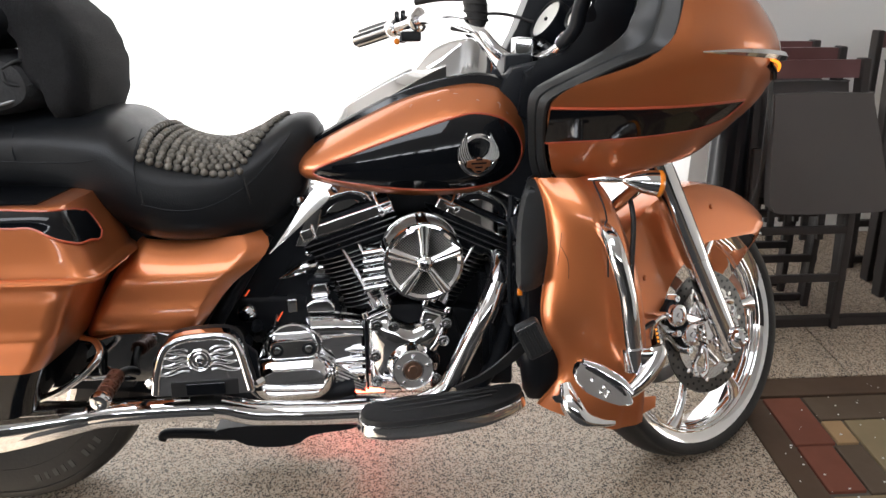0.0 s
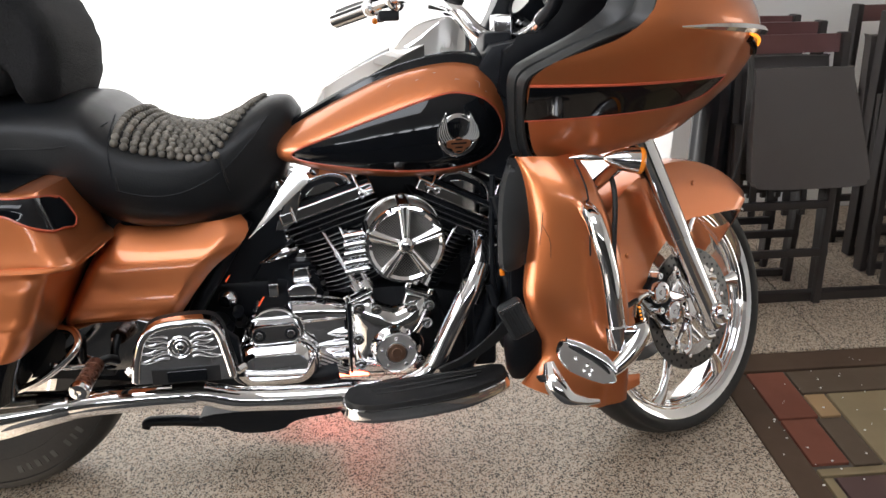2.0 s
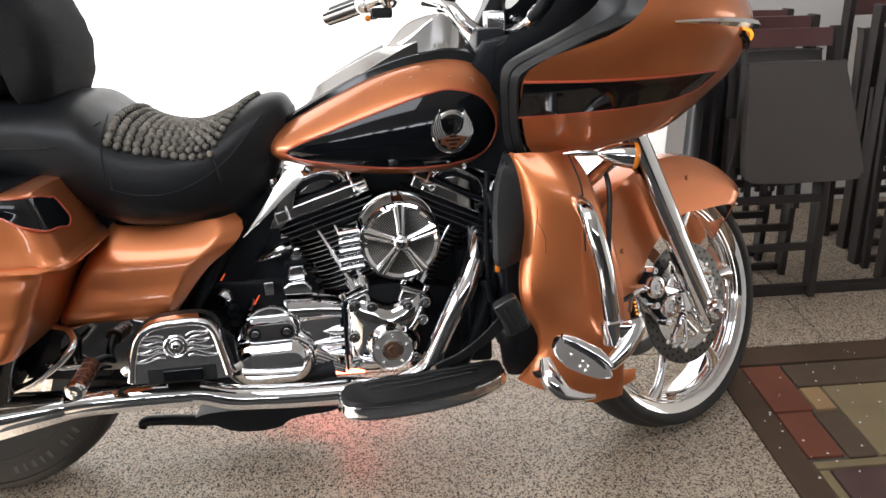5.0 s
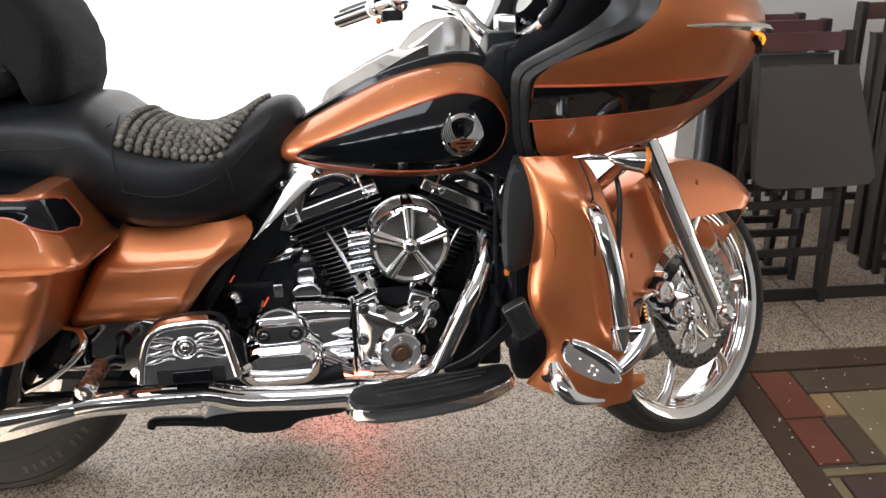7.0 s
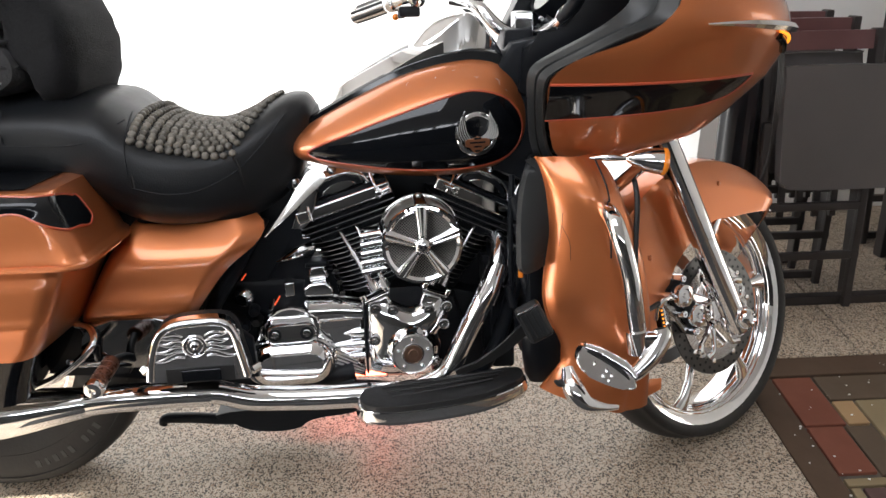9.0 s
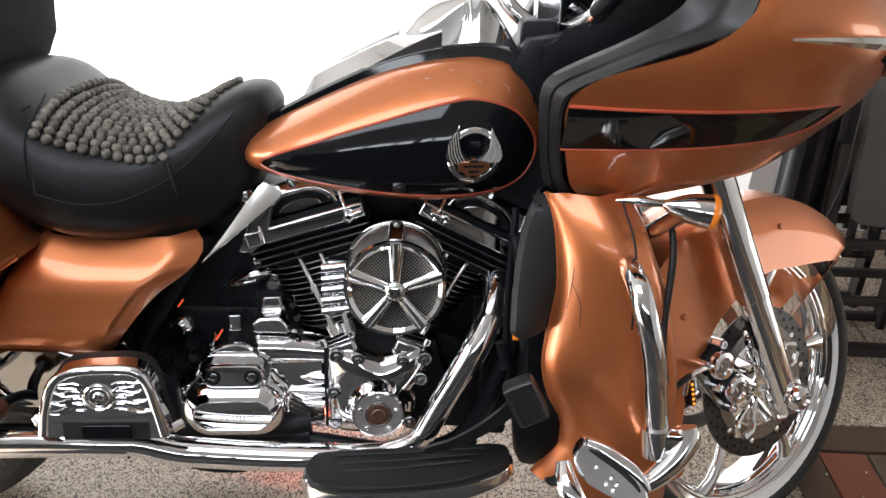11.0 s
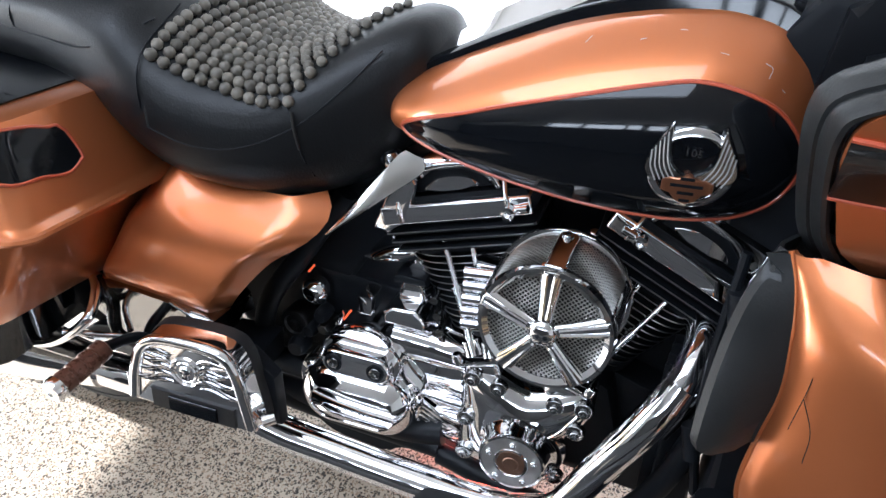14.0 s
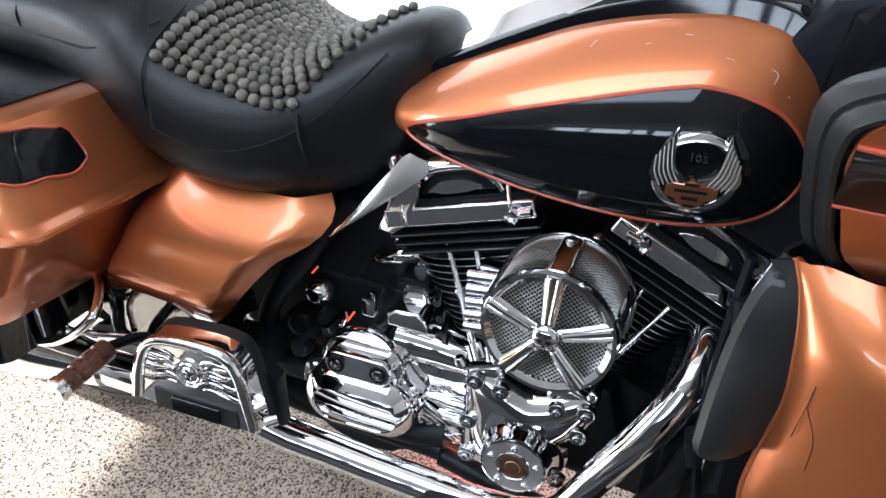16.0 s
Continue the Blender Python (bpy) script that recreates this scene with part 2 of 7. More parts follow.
def rings(bm, R, cap0=True, cap1=True, loop=False):
    """Joins rings of points with quads."""
    V = [[bm.verts.new(tuple(p)) for p in r] for r in R]
    n = len(V[0])
    pairs = list(zip(V, V[1:])) + ([(V[-1], V[0])] if loop else [])
    for a, b in pairs:
        for i in range(n):
            j = (i + 1) % n
            bm.faces.new((a[i], a[j], b[j], b[i]))
    if not loop:
        if cap0:
            bm.faces.new(V[0][::-1])
        if cap1:
            bm.faces.new(V[-1])
    return V


def sheet(bm, G):
    """A grid of points G[i][j] as a surface."""
    V = [[bm.verts.new(tuple(p)) for p in r] for r in G]
    for a, b in zip(V, V[1:]):
        for i in range(len(a) - 1):
            bm.faces.new((a[i], a[i + 1], b[i + 1], b[i]))
    return V


def thick(bm, d):
    """Gives the sheet in bm a thickness d."""
    bmesh.ops.recalc_face_normals(bm, faces=bm.faces)
    bmesh.ops.solidify(bm, geom=bm.faces[:], thickness=d)
    return bm


def tube(bm, pts, r, n=12, k=6, flat=1.0, straight=False):
    """A round bar along pts; r may be one radius for each point."""
    pts = np.asarray(pts, float)
    rr = np.full(len(pts), r, float) if np.isscalar(r) else np.asarray(r, float)
    C = np.hstack([pts, rr[:, None]])
    if not straight and len(pts) > 2:
        C = crom(C, k)
    P, rr = C[:, :3], C[:, 3]
    T = np.gradient(P, axis=0)
    T /= np.linalg.norm(T, axis=1)[:, None] + 1e-12
    up = np.array([0, 1.0, 0]) if abs(T[0][1]) < 0.9 else np.array([1.0, 0, 0])
    R = []
    u = None
    for p, t, q in zip(P, T, rr):
        u = (up - t * (up @ t)) if u is None else (u - t * (u @ t))
        u /= np.linalg.norm(u)
        w = np.cross(t, u)
        a = np.linspace(0, 2 * np.pi, n, endpoint=False)
        R.append(p + q * (np.outer(np.cos(a), u) * flat + np.outer(np.sin(a), w)))
    rings(bm, R)
    return bm


def lathe(bm, prof, at=(0, 0, 0), axis=(0, -1, 0), n=32, cap0=True, cap1=True):
    """Turns the profile of (radius, height) about the axis."""
    ax = np.asarray(axis, float)
    ax = ax / np.linalg.norm(ax)
    u = np.cross(ax, [0, 0, 1.0])
    if np.linalg.norm(u) < 1e-3:
        u = np.cross(ax, [1.0, 0, 0])
    u /= np.linalg.norm(u)
    w = np.cross(ax, u)
    a = np.linspace(0, 2 * np.pi, n, endpoint=False)
    circle = np.outer(np.cos(a), u) + np.outer(np.sin(a), w)
    rings(bm, [np.asarray(at) + ax * h + max(r, 1e-4) * circle for r, h in prof], cap0, cap1)
    return bm


def torus(bm, at, axis, R, r, n=48, k=10, squash=1.0):
    ax = np.asarray(axis, float)
    ax = ax / np.linalg.norm(ax)
    u = np.cross(ax, [0, 0, 1.0])
    if np.linalg.norm(u) < 1e-3:
        u = np.cross(ax, [1.0, 0, 0])
    u /= np.linalg.norm(u)
    w = np.cross(ax, u)
    out = []
    for a in np.linspace(0, 2 * np.pi, n, endpoint=False):
        d = u * np.cos(a) + w * np.sin(a)
        b = np.linspace(0, 2 * np.pi, k, endpoint=False)
        out.append(np.asarray(at) + np.outer(R + r * np.cos(b), d) + np.outer(r * squash * np.sin(b), ax))
    rings(bm, out, loop=True)
    return bm


def prism(bm, outline, y0, y1, bevel=0.0, seg=2):
    """An outline in x and z, pulled from y0 to y1, with rounded edges."""
    out = np.asarray(outline, float)
    A = [bm.verts.new((x, y0, z)) for x, z in out]
    Z = [bm.verts.new((x, y1, z)) for x, z in out]
    n = len(A)
    fa, fz = bm.faces.new(A), bm.faces.new(Z[::-1])
    for i in range(n):
        bm.faces.new((A[i], Z[i], Z[(i + 1) % n], A[(i + 1) % n]))
    if bevel:
        bmesh.ops.bevel(bm, geom=list(set(fa.edges) | set(fz.edges)), offset=bevel, segments=seg, affect="EDGES", profile=0.5, clamp_overlap=True)
    return bm


def box(bm, c, s, bevel=0.0, m=None, seg=2):
    """A box with rounded edges, centre c, size s."""
    r = bmesh.ops.create_cube(bm, size=1.0)
    vs = r["verts"]
    M4 = Matrix.Translation(c) if m is None else m @ Matrix.Translation(c)
    for v in vs:
        v.co = M4 @ Vector((v.co.x * s[0], v.co.y * s[1], v.co.z * s[2]))
    if bevel:
        es = list({e for v in vs for e in v.link_edges})
        bmesh.ops.bevel(bm, geom=es, offset=bevel, segments=seg, affect="EDGES", profile=0.5, clamp_overlap=True)
    return bm


def ball(bm, c, r, s=(1, 1, 1), n=16):
    a = np.linspace(0, np.pi, n // 2 + 1)
    prof = [(np.sin(t) * r, -np.cos(t) * r) for t in a]
    before = set(bm.verts)
    lathe(bm, prof, (0, 0, 0), (0, 0, 1), n)
    for v in bm.verts:
        if v not in before:
            v.co = Vector((c[0] + v.co.x * s[0], c[1] + v.co.y * s[1], c[2] + v.co.z * s[2]))
    return bm


def moved(bm, m):
    bmesh.ops.transform(bm, matrix=m, verts=bm.verts)
    return bm


def bolt(bm, at, axis=(0, -1, 0), r=0.007, h=0.006):
    lathe(bm, [(r, 0), (r, h * 0.8), (r * 0.85, h), (r * 0.5, h), (r * 0.45, h * 0.4), (0.0, h * 0.4)], at, axis, 12)
    return bm


def lerp(x, xs, ys):
    """A smooth value between the stations xs."""
    xs, ys = np.asarray(xs, float), np.asarray(ys, float)
    m = np.gradient(ys, xs)
    x = np.clip(x, xs[0], xs[-1])
    i = int(np.clip(np.searchsorted(xs, x) - 1, 0, len(xs) - 2))
    h = xs[i + 1] - xs[i]
    t = (x - xs[i]) / h
    return (2 * t ** 3 - 3 * t * t + 1) * ys[i] + (t ** 3 - 2 * t * t + t) * h * m[i] + (-2 * t ** 3 + 3 * t * t) * ys[i + 1] + (t ** 3 - t * t) * h * m[i + 1]

# ---- the room ----
def slab(name, c, s, mat, label, category, bevel=0.0):
    return thing(name, box(B(), c, s, bevel), mat, label, category, kind="structure")


slab("floor", (0.5, -1.5, -0.06), (9.0, 9.0, 0.10), GROUT, "dark grouted screed under the floor slabs", "floor")
slab("wall_north", (3.55, 1.42, 1.5), (2.9, 0.16, 3.0), WALL, "plain white painted wall behind the stacked chairs", "wall")
slab("wall_north_top", (-0.95, 1.42, 2.75), (6.1, 0.16, 0.50), WALL, "white wall above the bright window", "wall")
# unseen side walls; the gap in the west one shapes the sun patch
slab("wall_east", (5.08, -1.5, 1.5), (0.16, 9.2, 3.0), WALL, "unseen white side wall added to close the room", "wall")
slab("wall_west_back", (-4.08, -4.52, 1.5), (0.16, 2.96, 3.0), WALL, "unseen white side wall added to close the room", "wall")
slab("wall_west_front", (-4.08, 0.05, 1.5), (0.16, 2.58, 3.0), WALL, "unseen white side wall added to close the room", "wall")
slab("wall_west_top", (-4.08, -2.14, 2.88), (0.16, 1.80, 0.24), WALL, "unseen white wall added to cut off the sun patch", "wall")
# unseen south side: dark for reflections, left open at the top for a lamp
slab("wall_south", (0.5, -6.0, 1.20), (9.0, 0.16, 2.40), DARK_WALL, "unseen dark wall added to darken reflections", "wall")
slab("wall_south_top", (0.5, -6.0, 2.94), (9.0, 0.16, 0.12), WALL, "unseen white wall above the added south lamp", "wall")
slab("wall_south_west", (-2.75, -6.0, 2.64), (2.5, 0.16, 0.48), WALL, "unseen white wall beside the added south lamp", "wall")
slab("wall_south_east", (4.25, -6.0, 2.64), (1.5, 0.16, 0.48), WALL, "unseen white wall beside the added south lamp", "wall")
# unseen bars added before the south lamp, to stripe its reflection
for _x in (-0.55, 0.4, 1.0, 1.6, 2.55):
    slab("mullion", (_x, -6.0, 2.64), (0.09 if _x != 1.0 else 0.20, 0.12, 0.47), DARK_WALL, "unseen dark bar added to break up the lamp's reflection", "mullion")
# unseen ceiling, left open for the added overhead lamp
for _n, _c, _d in (("ceiling", (0.5, 0.475, 3.06), (9.4, 2.25, 0.12)), ("ceiling_south", (0.5, -4.15, 3.06), (9.4, 3.9, 0.12)), ("ceiling_west", (-2.8, -1.425, 3.06), (2.8, 1.55, 0.12)), ("ceiling_east", (3.2, -1.425, 3.06), (4.0, 1.55, 0.12))):
    slab(_n, _c, _d, CEIL, "unseen white ceiling round the added overhead lamp", "ceiling")

# bright daylight outside the window behind the motorcycle
_b = B()
sheet(_b, [[(-4.2, 1.55, -0.2), (2.3, 1.55, -0.2)], [(-4.2, 1.55, 2.7), (2.3, 1.55, 2.7)]])
thing("backdrop", _b, emitter("bright_daylight", (1.0, 0.99, 0.97), 0.55), "overexposed white daylight outside the window", "backdrop", kind="structure")


def floor_piece(name, x0, x1, y0, y1, mat, top=0.0, gap=0.003):
    bm = B()
    box(bm, ((x0 + x1) / 2, (y0 + y1) / 2, top - 0.012), (x1 - x0 - gap, y1 - y0 - gap, 0.024), 0.0015, seg=1)
    me = ready(bm, mat)
    me.name = name
    ob = new(name, me)
    ob.parent = FLOOR
    return ob


FLOOR = bpy.data.objects["floor"]

# ---- the motorcycle: bodywork ----
BIKE = new("motorcycle")
BIKE.matrix_world = pose(0, 0, 0, -10, 0, 0)
tagged(BIKE, "copper and black touring motorcycle with chrome engine, leaning on its stand", "motorcycle")

TX = [0.758, 0.770, 0.80, 0.85, 0.91, 0.97, 1.03, 1.09, 1.14, 1.19, 1.22, 1.238, 1.246]
T_TOP = [0.775, 0.792, 0.814, 0.842, 0.873, 0.901, 0.921, 0.934, 0.938, 0.926, 0.900, 0.862, 0.82]
T_BOT = [0.752, 0.738, 0.727, 0.713, 0.700, 0.692, 0.688, 0.689, 0.695, 0.712, 0.735, 0.765, 0.79]
T_WID = [0.070, 0.100, 0.124, 0.144, 0.153, 0.157, 0.157, 0.153, 0.144, 0.122, 0.092, 0.064, 0.03]


def tank_y(x, z, off=0.0):
    """The tank's right side at x and z."""
    a, b, w = lerp(x, TX, T_TOP), lerp(x, TX, T_BOT), lerp(x, TX, T_WID)
    c = b + 0.42 * (a - b)
    if z >= c:
        return -w * (1 - min(0.999, (z - c) / (a - c)) ** 2.0) ** 0.5 - off
    return -w * (1 - min(0.999, (c - z) / (c - b)) ** 2.8) ** 0.40 - off


def fuel_tank():
    bm = B()
    R = []
    for x in crom(np.array(TX)[:, None], 4)[:, 0]:
        a, b, w = lerp(x, TX, T_TOP), lerp(x, TX, T_BOT), lerp(x, TX, T_WID)
        ring = []
        for t in np.linspace(0, 2 * np.pi, 56, endpoint=False):
            c, s = np.cos(t), np.sin(t)
            m = b + 0.42 * (a - b)
            z = m + (a - m) * s if s >= 0 else m - (m - b) * abs(s) ** 0.80
            ring.append((x, -np.sign(c) * tank_y(x, z) if abs(c) > 1e-6 else 0.0, z))
        R.append(ring)
    rings(bm, R)
    tank = part("fuel_tank", bm, COPPER, BIKE, "copper painted teardrop fuel tank")
    # black side panel with its pinstripe
    out = closed([(0.799, 0.756), (0.898, 0.800), (0.988, 0.832), (1.078, 0.860), (1.130, 0.868), (1.186, 0.853), (1.219, 0.815), (1.223, 0.775),
                  (1.197, 0.737), (1.134, 0.720), (1.031, 0.718), (0.907, 0.731)], 8)
    mid = np.array([1.05, 0.79])
    bm = B()
    R = [[(x, tank_y(x, z, 0.0016), z) for x, z in mid + (out - mid) * f] for f in (1.0, 0.93, 0.82, 0.68, 0.5, 0.3, 0.1)]
    rings(bm, R, cap0=False)
    part("side_panel", bm, BLACK_GLOSS, tank, "gloss black teardrop panel")
    bm = B()
    tube(bm, [(x, tank_y(x, z, 0.0010), z) for x, z in np.vstack([out, out[:1]])], 0.0026, 6, straight=True)
    part("pinstripe", bm, PINSTRIPE, tank, "thin red pinstripe round the panel")
    # badge
    def on(x, z, off):
        return (x, tank_y(x, z, off), z)
    cx, cz = 1.129, 0.787
    bm = B()
    a = np.linspace(0, 2 * np.pi, 48, endpoint=False)
    R = []
    for r, o in ((0.041, 0.001), (0.041, 0.004), (0.039, 0.0055), (0.0335, 0.0055), (0.033, 0.003)):
        R.append([on(cx + r * np.cos(t), cz + r * 1.05 * np.sin(t), o) for t in a])
    rings(bm, R, False, True)
    badge = part("badge", bm, CHROME, tank, "round chrome anniversary badge with wings")
    bm = B()
    R = [[on(cx + r * np.cos(t), cz + r * 1.05 * np.sin(t), 0.0036) for t in a] for r in (0.0325, 0.018, 0.004)]
    rings(bm, R, False, True)
    part("badge_field", bm, BLACK_GLOSS, badge)
    for s in (-1, 1):
        edge = crom(np.array([(0.003, -0.005), (0.012, 0.000), (0.019, 0.009), (0.0220, 0.024), (0.0235, 0.046), (0.029, 0.037), (0.035, 0.026), (0.040, 0.014), (0.0430, 0.003), (0.0425, -0.004), (0.037, -0.010), (0.025, -0.010), (0.012, -0.008)]), 3)
        mid = np.array([0.030, 0.003])
        bm = B()
        rings(bm, [[on(cx + s * x, cz + z, o) for x, z in mid + (edge - mid) * g] for g, o in ((1, 0.002), (1, 0.0075), (0.9, 0.0095))], False, True)
        wing = part("wing", bm, PLATE, badge, "chrome wing of the badge")
        for i in range(5):
            f = (i + 0.8) / 5.6
            pts = [(0.010 + 0.024 * f, -0.006 - 0.008 * f), (0.0165 + 0.024 * f, 0.004 - 0.004 * f), (0.0205 + 0.0205 * f, 0.016 - 0.006 * f), (0.0240 + 0.017 * f, 0.040 - 0.026 * f)]
            bm = B()
            tube(bm, [on(cx + s * x, cz + z, 0.0093) for x, z in pts], 0.0008, 6, 5)
            part("feather_line", bm, GREY_METAL, wing)
    # copper coloured shield across the badge, a plain shape
    bm = B()
    shield = [(-0.024, 0.004), (-0.017, 0.008), (-0.008, 0.008), (0.0, 0.013), (0.008, 0.008), (0.017, 0.008), (0.024, 0.004), (0.024, -0.008), (0.015, -0.011),
              (0.009, -0.020), (0, -0.024), (-0.009, -0.020), (-0.015, -0.011), (-0.024, -0.008)]
    R = [[on(cx + 0.0 + x * g, cz - 0.014 + z * g * 0.9, o) for x, z in shield] for g, o in ((1, 0.004), (1, 0.0105), (0.86, 0.0115))]
    rings(bm, R, False, True)
    part("badge_shield", bm, BRASS_RED, badge, "copper shield on the badge")
    for dz, w in ((-0.0005, 0.016), (-0.009, 0.036), (-0.018, 0.018), (-0.0275, 0.012)):
        bm = B()
        R = [[on(cx + x * 0.85, cz - 0.006 + dz * 0.9 + z * 0.8, o) for x, z in ((-w / 2, -0.002), (w / 2, -0.002), (w / 2, 0.002), (-w / 2, 0.002))] for o in (0.0112, 0.0122)]
        rings(bm, R, False, True)
        part("badge_bar", bm, FRAME_BLACK, badge)
    return tank


FUEL_TANK = fuel_tank()

# nicks and hairline scratches in the paint
for _pts in ([(1.085, 0.905), (1.092, 0.9055)], [(1.128, 0.893), (1.136, 0.892)], [(1.170, 0.888), (1.177, 0.884), (1.176, 0.876)], [(0.995, 0.880), (1.000, 0.886)],
             [(1.05, 0.892), (1.056, 0.894)], [(1.19, 0.867), (1.193, 0.864)]):
    _bm = B()
    tube(_bm, [(x, tank_y(x, z, 0.0001), z) for x, z in _pts], 0.00032, 5)
    part("paint_nick", _bm, DIAL, FUEL_TANK)


def lettering(words, size, m, mat, parent, name, depth=0.0008):
    cu = bpy.data.curves.new(name, "FONT")
    cu.body, cu.size, cu.extrude, cu.align_x, cu.align_y = words, size, depth, "CENTER", "CENTER"
    cu.resolution_u = 2
    tmp = new("tmp", cu)
    me = bpy.data.meshes.new_from_object(tmp.evaluated_get(bpy.context.evaluated_depsgraph_get()))
    bpy.data.objects.remove(tmp)
    me.materials.clear()
    me.materials.append(mat)
    me.transform(m if TURNED[0] is None else TURNED[0] @ m)
    ob = new(name, me)
    ob.parent = parent
    return ob


lettering("105", 0.0125, pose(1.129, tank_y(1.129, 0.806, 0.0066), 0.806, 104, 0, 0), STEEL, bpy.data.objects["badge"], "badge_number")


def tank_console():
    def top(x):
        return lerp(x, TX, T_TOP)
    def loft(sections):
        """A shell over mirrored half sections, each running from the near foot to the crown."""
        bm = B()
        rings(bm, [[(x, y, z) for y, z in half] + [(x, -y, z) for y, z in half[-2::-1]] for x, half in sections])
        return bm
    xs = np.linspace(0.785, 1.195, 24)
    con = part("tank_console", loft([(x, [(-0.064 - 0.006 * (x - 0.785), top(x) - 0.02), (-0.063, top(x) + 0.001), (-0.056, top(x) + 0.006), (0.0, top(x) + 0.008)]) for x in xs]),
               BLACK_GLOSS, BIKE, "black trim along the top of the tank")
    # bevelled cover: upright skirt that grows forwards, slanting face, flat top
    cover = []
    for x in np.linspace(0.795, 1.072, 28):
        lift, h = lerp(x, [0.795, 0.95, 1.072], [0.0, 0.0, 0.024]), lerp(x, [0.795, 0.82, 1.005, 1.072], [0.012, 0.019, 0.034, 0.042])
        cover.append((x, [(-0.059, top(x) - 0.004), (-0.059, top(x) + 0.003 + lift), (-0.057, top(x) + 0.005 + lift), (-0.028, top(x) + h), (-0.024, top(x) + h + 0.001), (0.0, top(x) + h + 0.001)]))
    part("console_cover", loft(cover), CHROME, con, "long bevelled chrome console cover", sharp=24)
    rib = []
    for x in np.linspace(0.812, 1.008, 26):
        f = (x - 0.812) / 0.196
        w = 0.022 * (0.55 + 0.45 * f) * math.sqrt(max(0.02, 1 - max(0, (f - 0.93) / 0.07) ** 2))
        z = top(x) + lerp(x, [0.795, 0.82, 1.005, 1.072], [0.012, 0.019, 0.034, 0.042])
        rib.append((x, [(-w, z - 0.002)] + [(-w * math.cos(t), z + (0.004 + 0.006 * f) * w / 0.022 * math.sin(t)) for t in np.linspace(0.15, math.pi / 2, 6)]))
    part("console_rib", loft(rib), STEEL, con, "raised rib along the console cover")
    # hump before the steering head: upright side panels under a rounded top
    hx = [1.003, 1.011, 1.028, 1.045, 1.064, 1.084, 1.103, 1.119, 1.137, 1.155, 1.172, 1.184, 1.190]
    crown = [0.952, 0.964, 0.984, 0.998, 1.009, 1.016, 1.020, 1.021, 1.013, 0.993, 0.968, 0.950, 0.940]
    ridge = [0.944, 0.947, 0.952, 0.959, 0.971, 0.988, 1.002, 1.011, 1.003, 0.983, 0.960, 0.944, 0.936]
    hump = []
    for x in crom(np.array(hx)[:, None], 3)[:, 0]:
        c, r = lerp(x, hx, crown), lerp(x, hx, ridge)
        foot = lerp(x, [1.003, 1.03, 1.06, 1.10, 1.14, 1.17, 1.19], [0.030, 0.050, 0.057, 0.058, 0.053, 0.044, 0.032])
        hump.append((x, [(-foot, 0.915), (-foot * 0.86, r - 0.004), (-foot * 0.80, r + 0.10 * (c - r)), (-foot * 0.62, r + 0.55 * (c - r)), (-foot * 0.32, r + 0.88 * (c - r)), (0.0, c)]))
    part("console_hump", loft(hump), CHROME, con, "chrome cover with flat sides before the steering head", sharp=30)
    return con


tank_console()


def seat():
    SX = [0.12, 0.22, 0.30, 0.38, 0.430, 0.460, 0.50, 0.56, 0.62, 0.68, 0.73, 0.77, 0.797, 0.812]
    TOP = [0.872, 0.884, 0.888, 0.887, 0.880, 0.856, 0.828, 0.808, 0.806, 0.828, 0.856, 0.866, 0.858, 0.835]
    LOW = [0.722, 0.722, 0.714, 0.680, 0.644, 0.630, 0.618, 0.611, 0.611, 0.622, 0.650, 0.695, 0.760, 0.800]
    WID = [0.175, 0.185, 0.19, 0.200, 0.205, 0.207, 0.205, 0.195, 0.176, 0.150, 0.120, 0.094, 0.066, 0.030]
    def ring(x):
        a, b, w = lerp(x, SX, TOP), lerp(x, SX, LOW), lerp(x, SX, WID)
        out = []
        for t in np.linspace(0, 2 * np.pi, 48, endpoint=False):
            c, s = np.cos(t), np.sin(t)
            y = w * np.sign(c) * abs(c) ** 0.62
            z = (a + b) / 2 + (a - b) / 2 * np.sign(s) * abs(s) ** 0.72
            if s > 0:
                z -= 0.020 * (abs(y) / w) ** 2 * s
            out.append((x, y, z))
        return out
    bm = B()
    rings(bm, [ring(x) for x in crom(np.array(SX)[:, None], 4)[:, 0]])
    st = part("seat", bm, LEATHER, BIKE, "black leather two-up seat with stitched seams")
    # stitched seams as fine raised cords
    def side(x, z):
        a, b, w = lerp(x, SX, TOP), lerp(x, SX, LOW), lerp(x, SX, WID)
        s = np.clip((z - (a + b) / 2) / ((a - b) / 2), -0.999, 0.999)
        s0 = np.sign(s) * abs(s) ** (1 / 0.72)
        return -w * (1 - s0 * s0) ** 0.31 + 0.0002
    for line in ([(0.468, 0.845), (0.474, 0.80), (0.478, 0.74), (0.480, 0.66)], [(0.655, 0.770), (0.668, 0.735), (0.676, 0.70), (0.684, 0.668)],
                 [(0.482, 0.715), (0.54, 0.700), (0.60, 0.703), (0.668, 0.735), (0.72, 0.785), (0.755, 0.83)], [(0.25, 0.86), (0.252, 0.82), (0.256, 0.80)],
                 [(0.20, 0.80), (0.30, 0.796), (0.40, 0.80), (0.466, 0.835)]):
        bm = B()
        tube(bm, [(x, side(x, z), z) for x, z in line], 0.0012, 6, 5)
        part("seam", bm, FRAME_BLACK, st)
    return SX, TOP, LOW, WID


SEAT_X, SEAT_TOP, SEAT_LOW, SEAT_WID = seat()


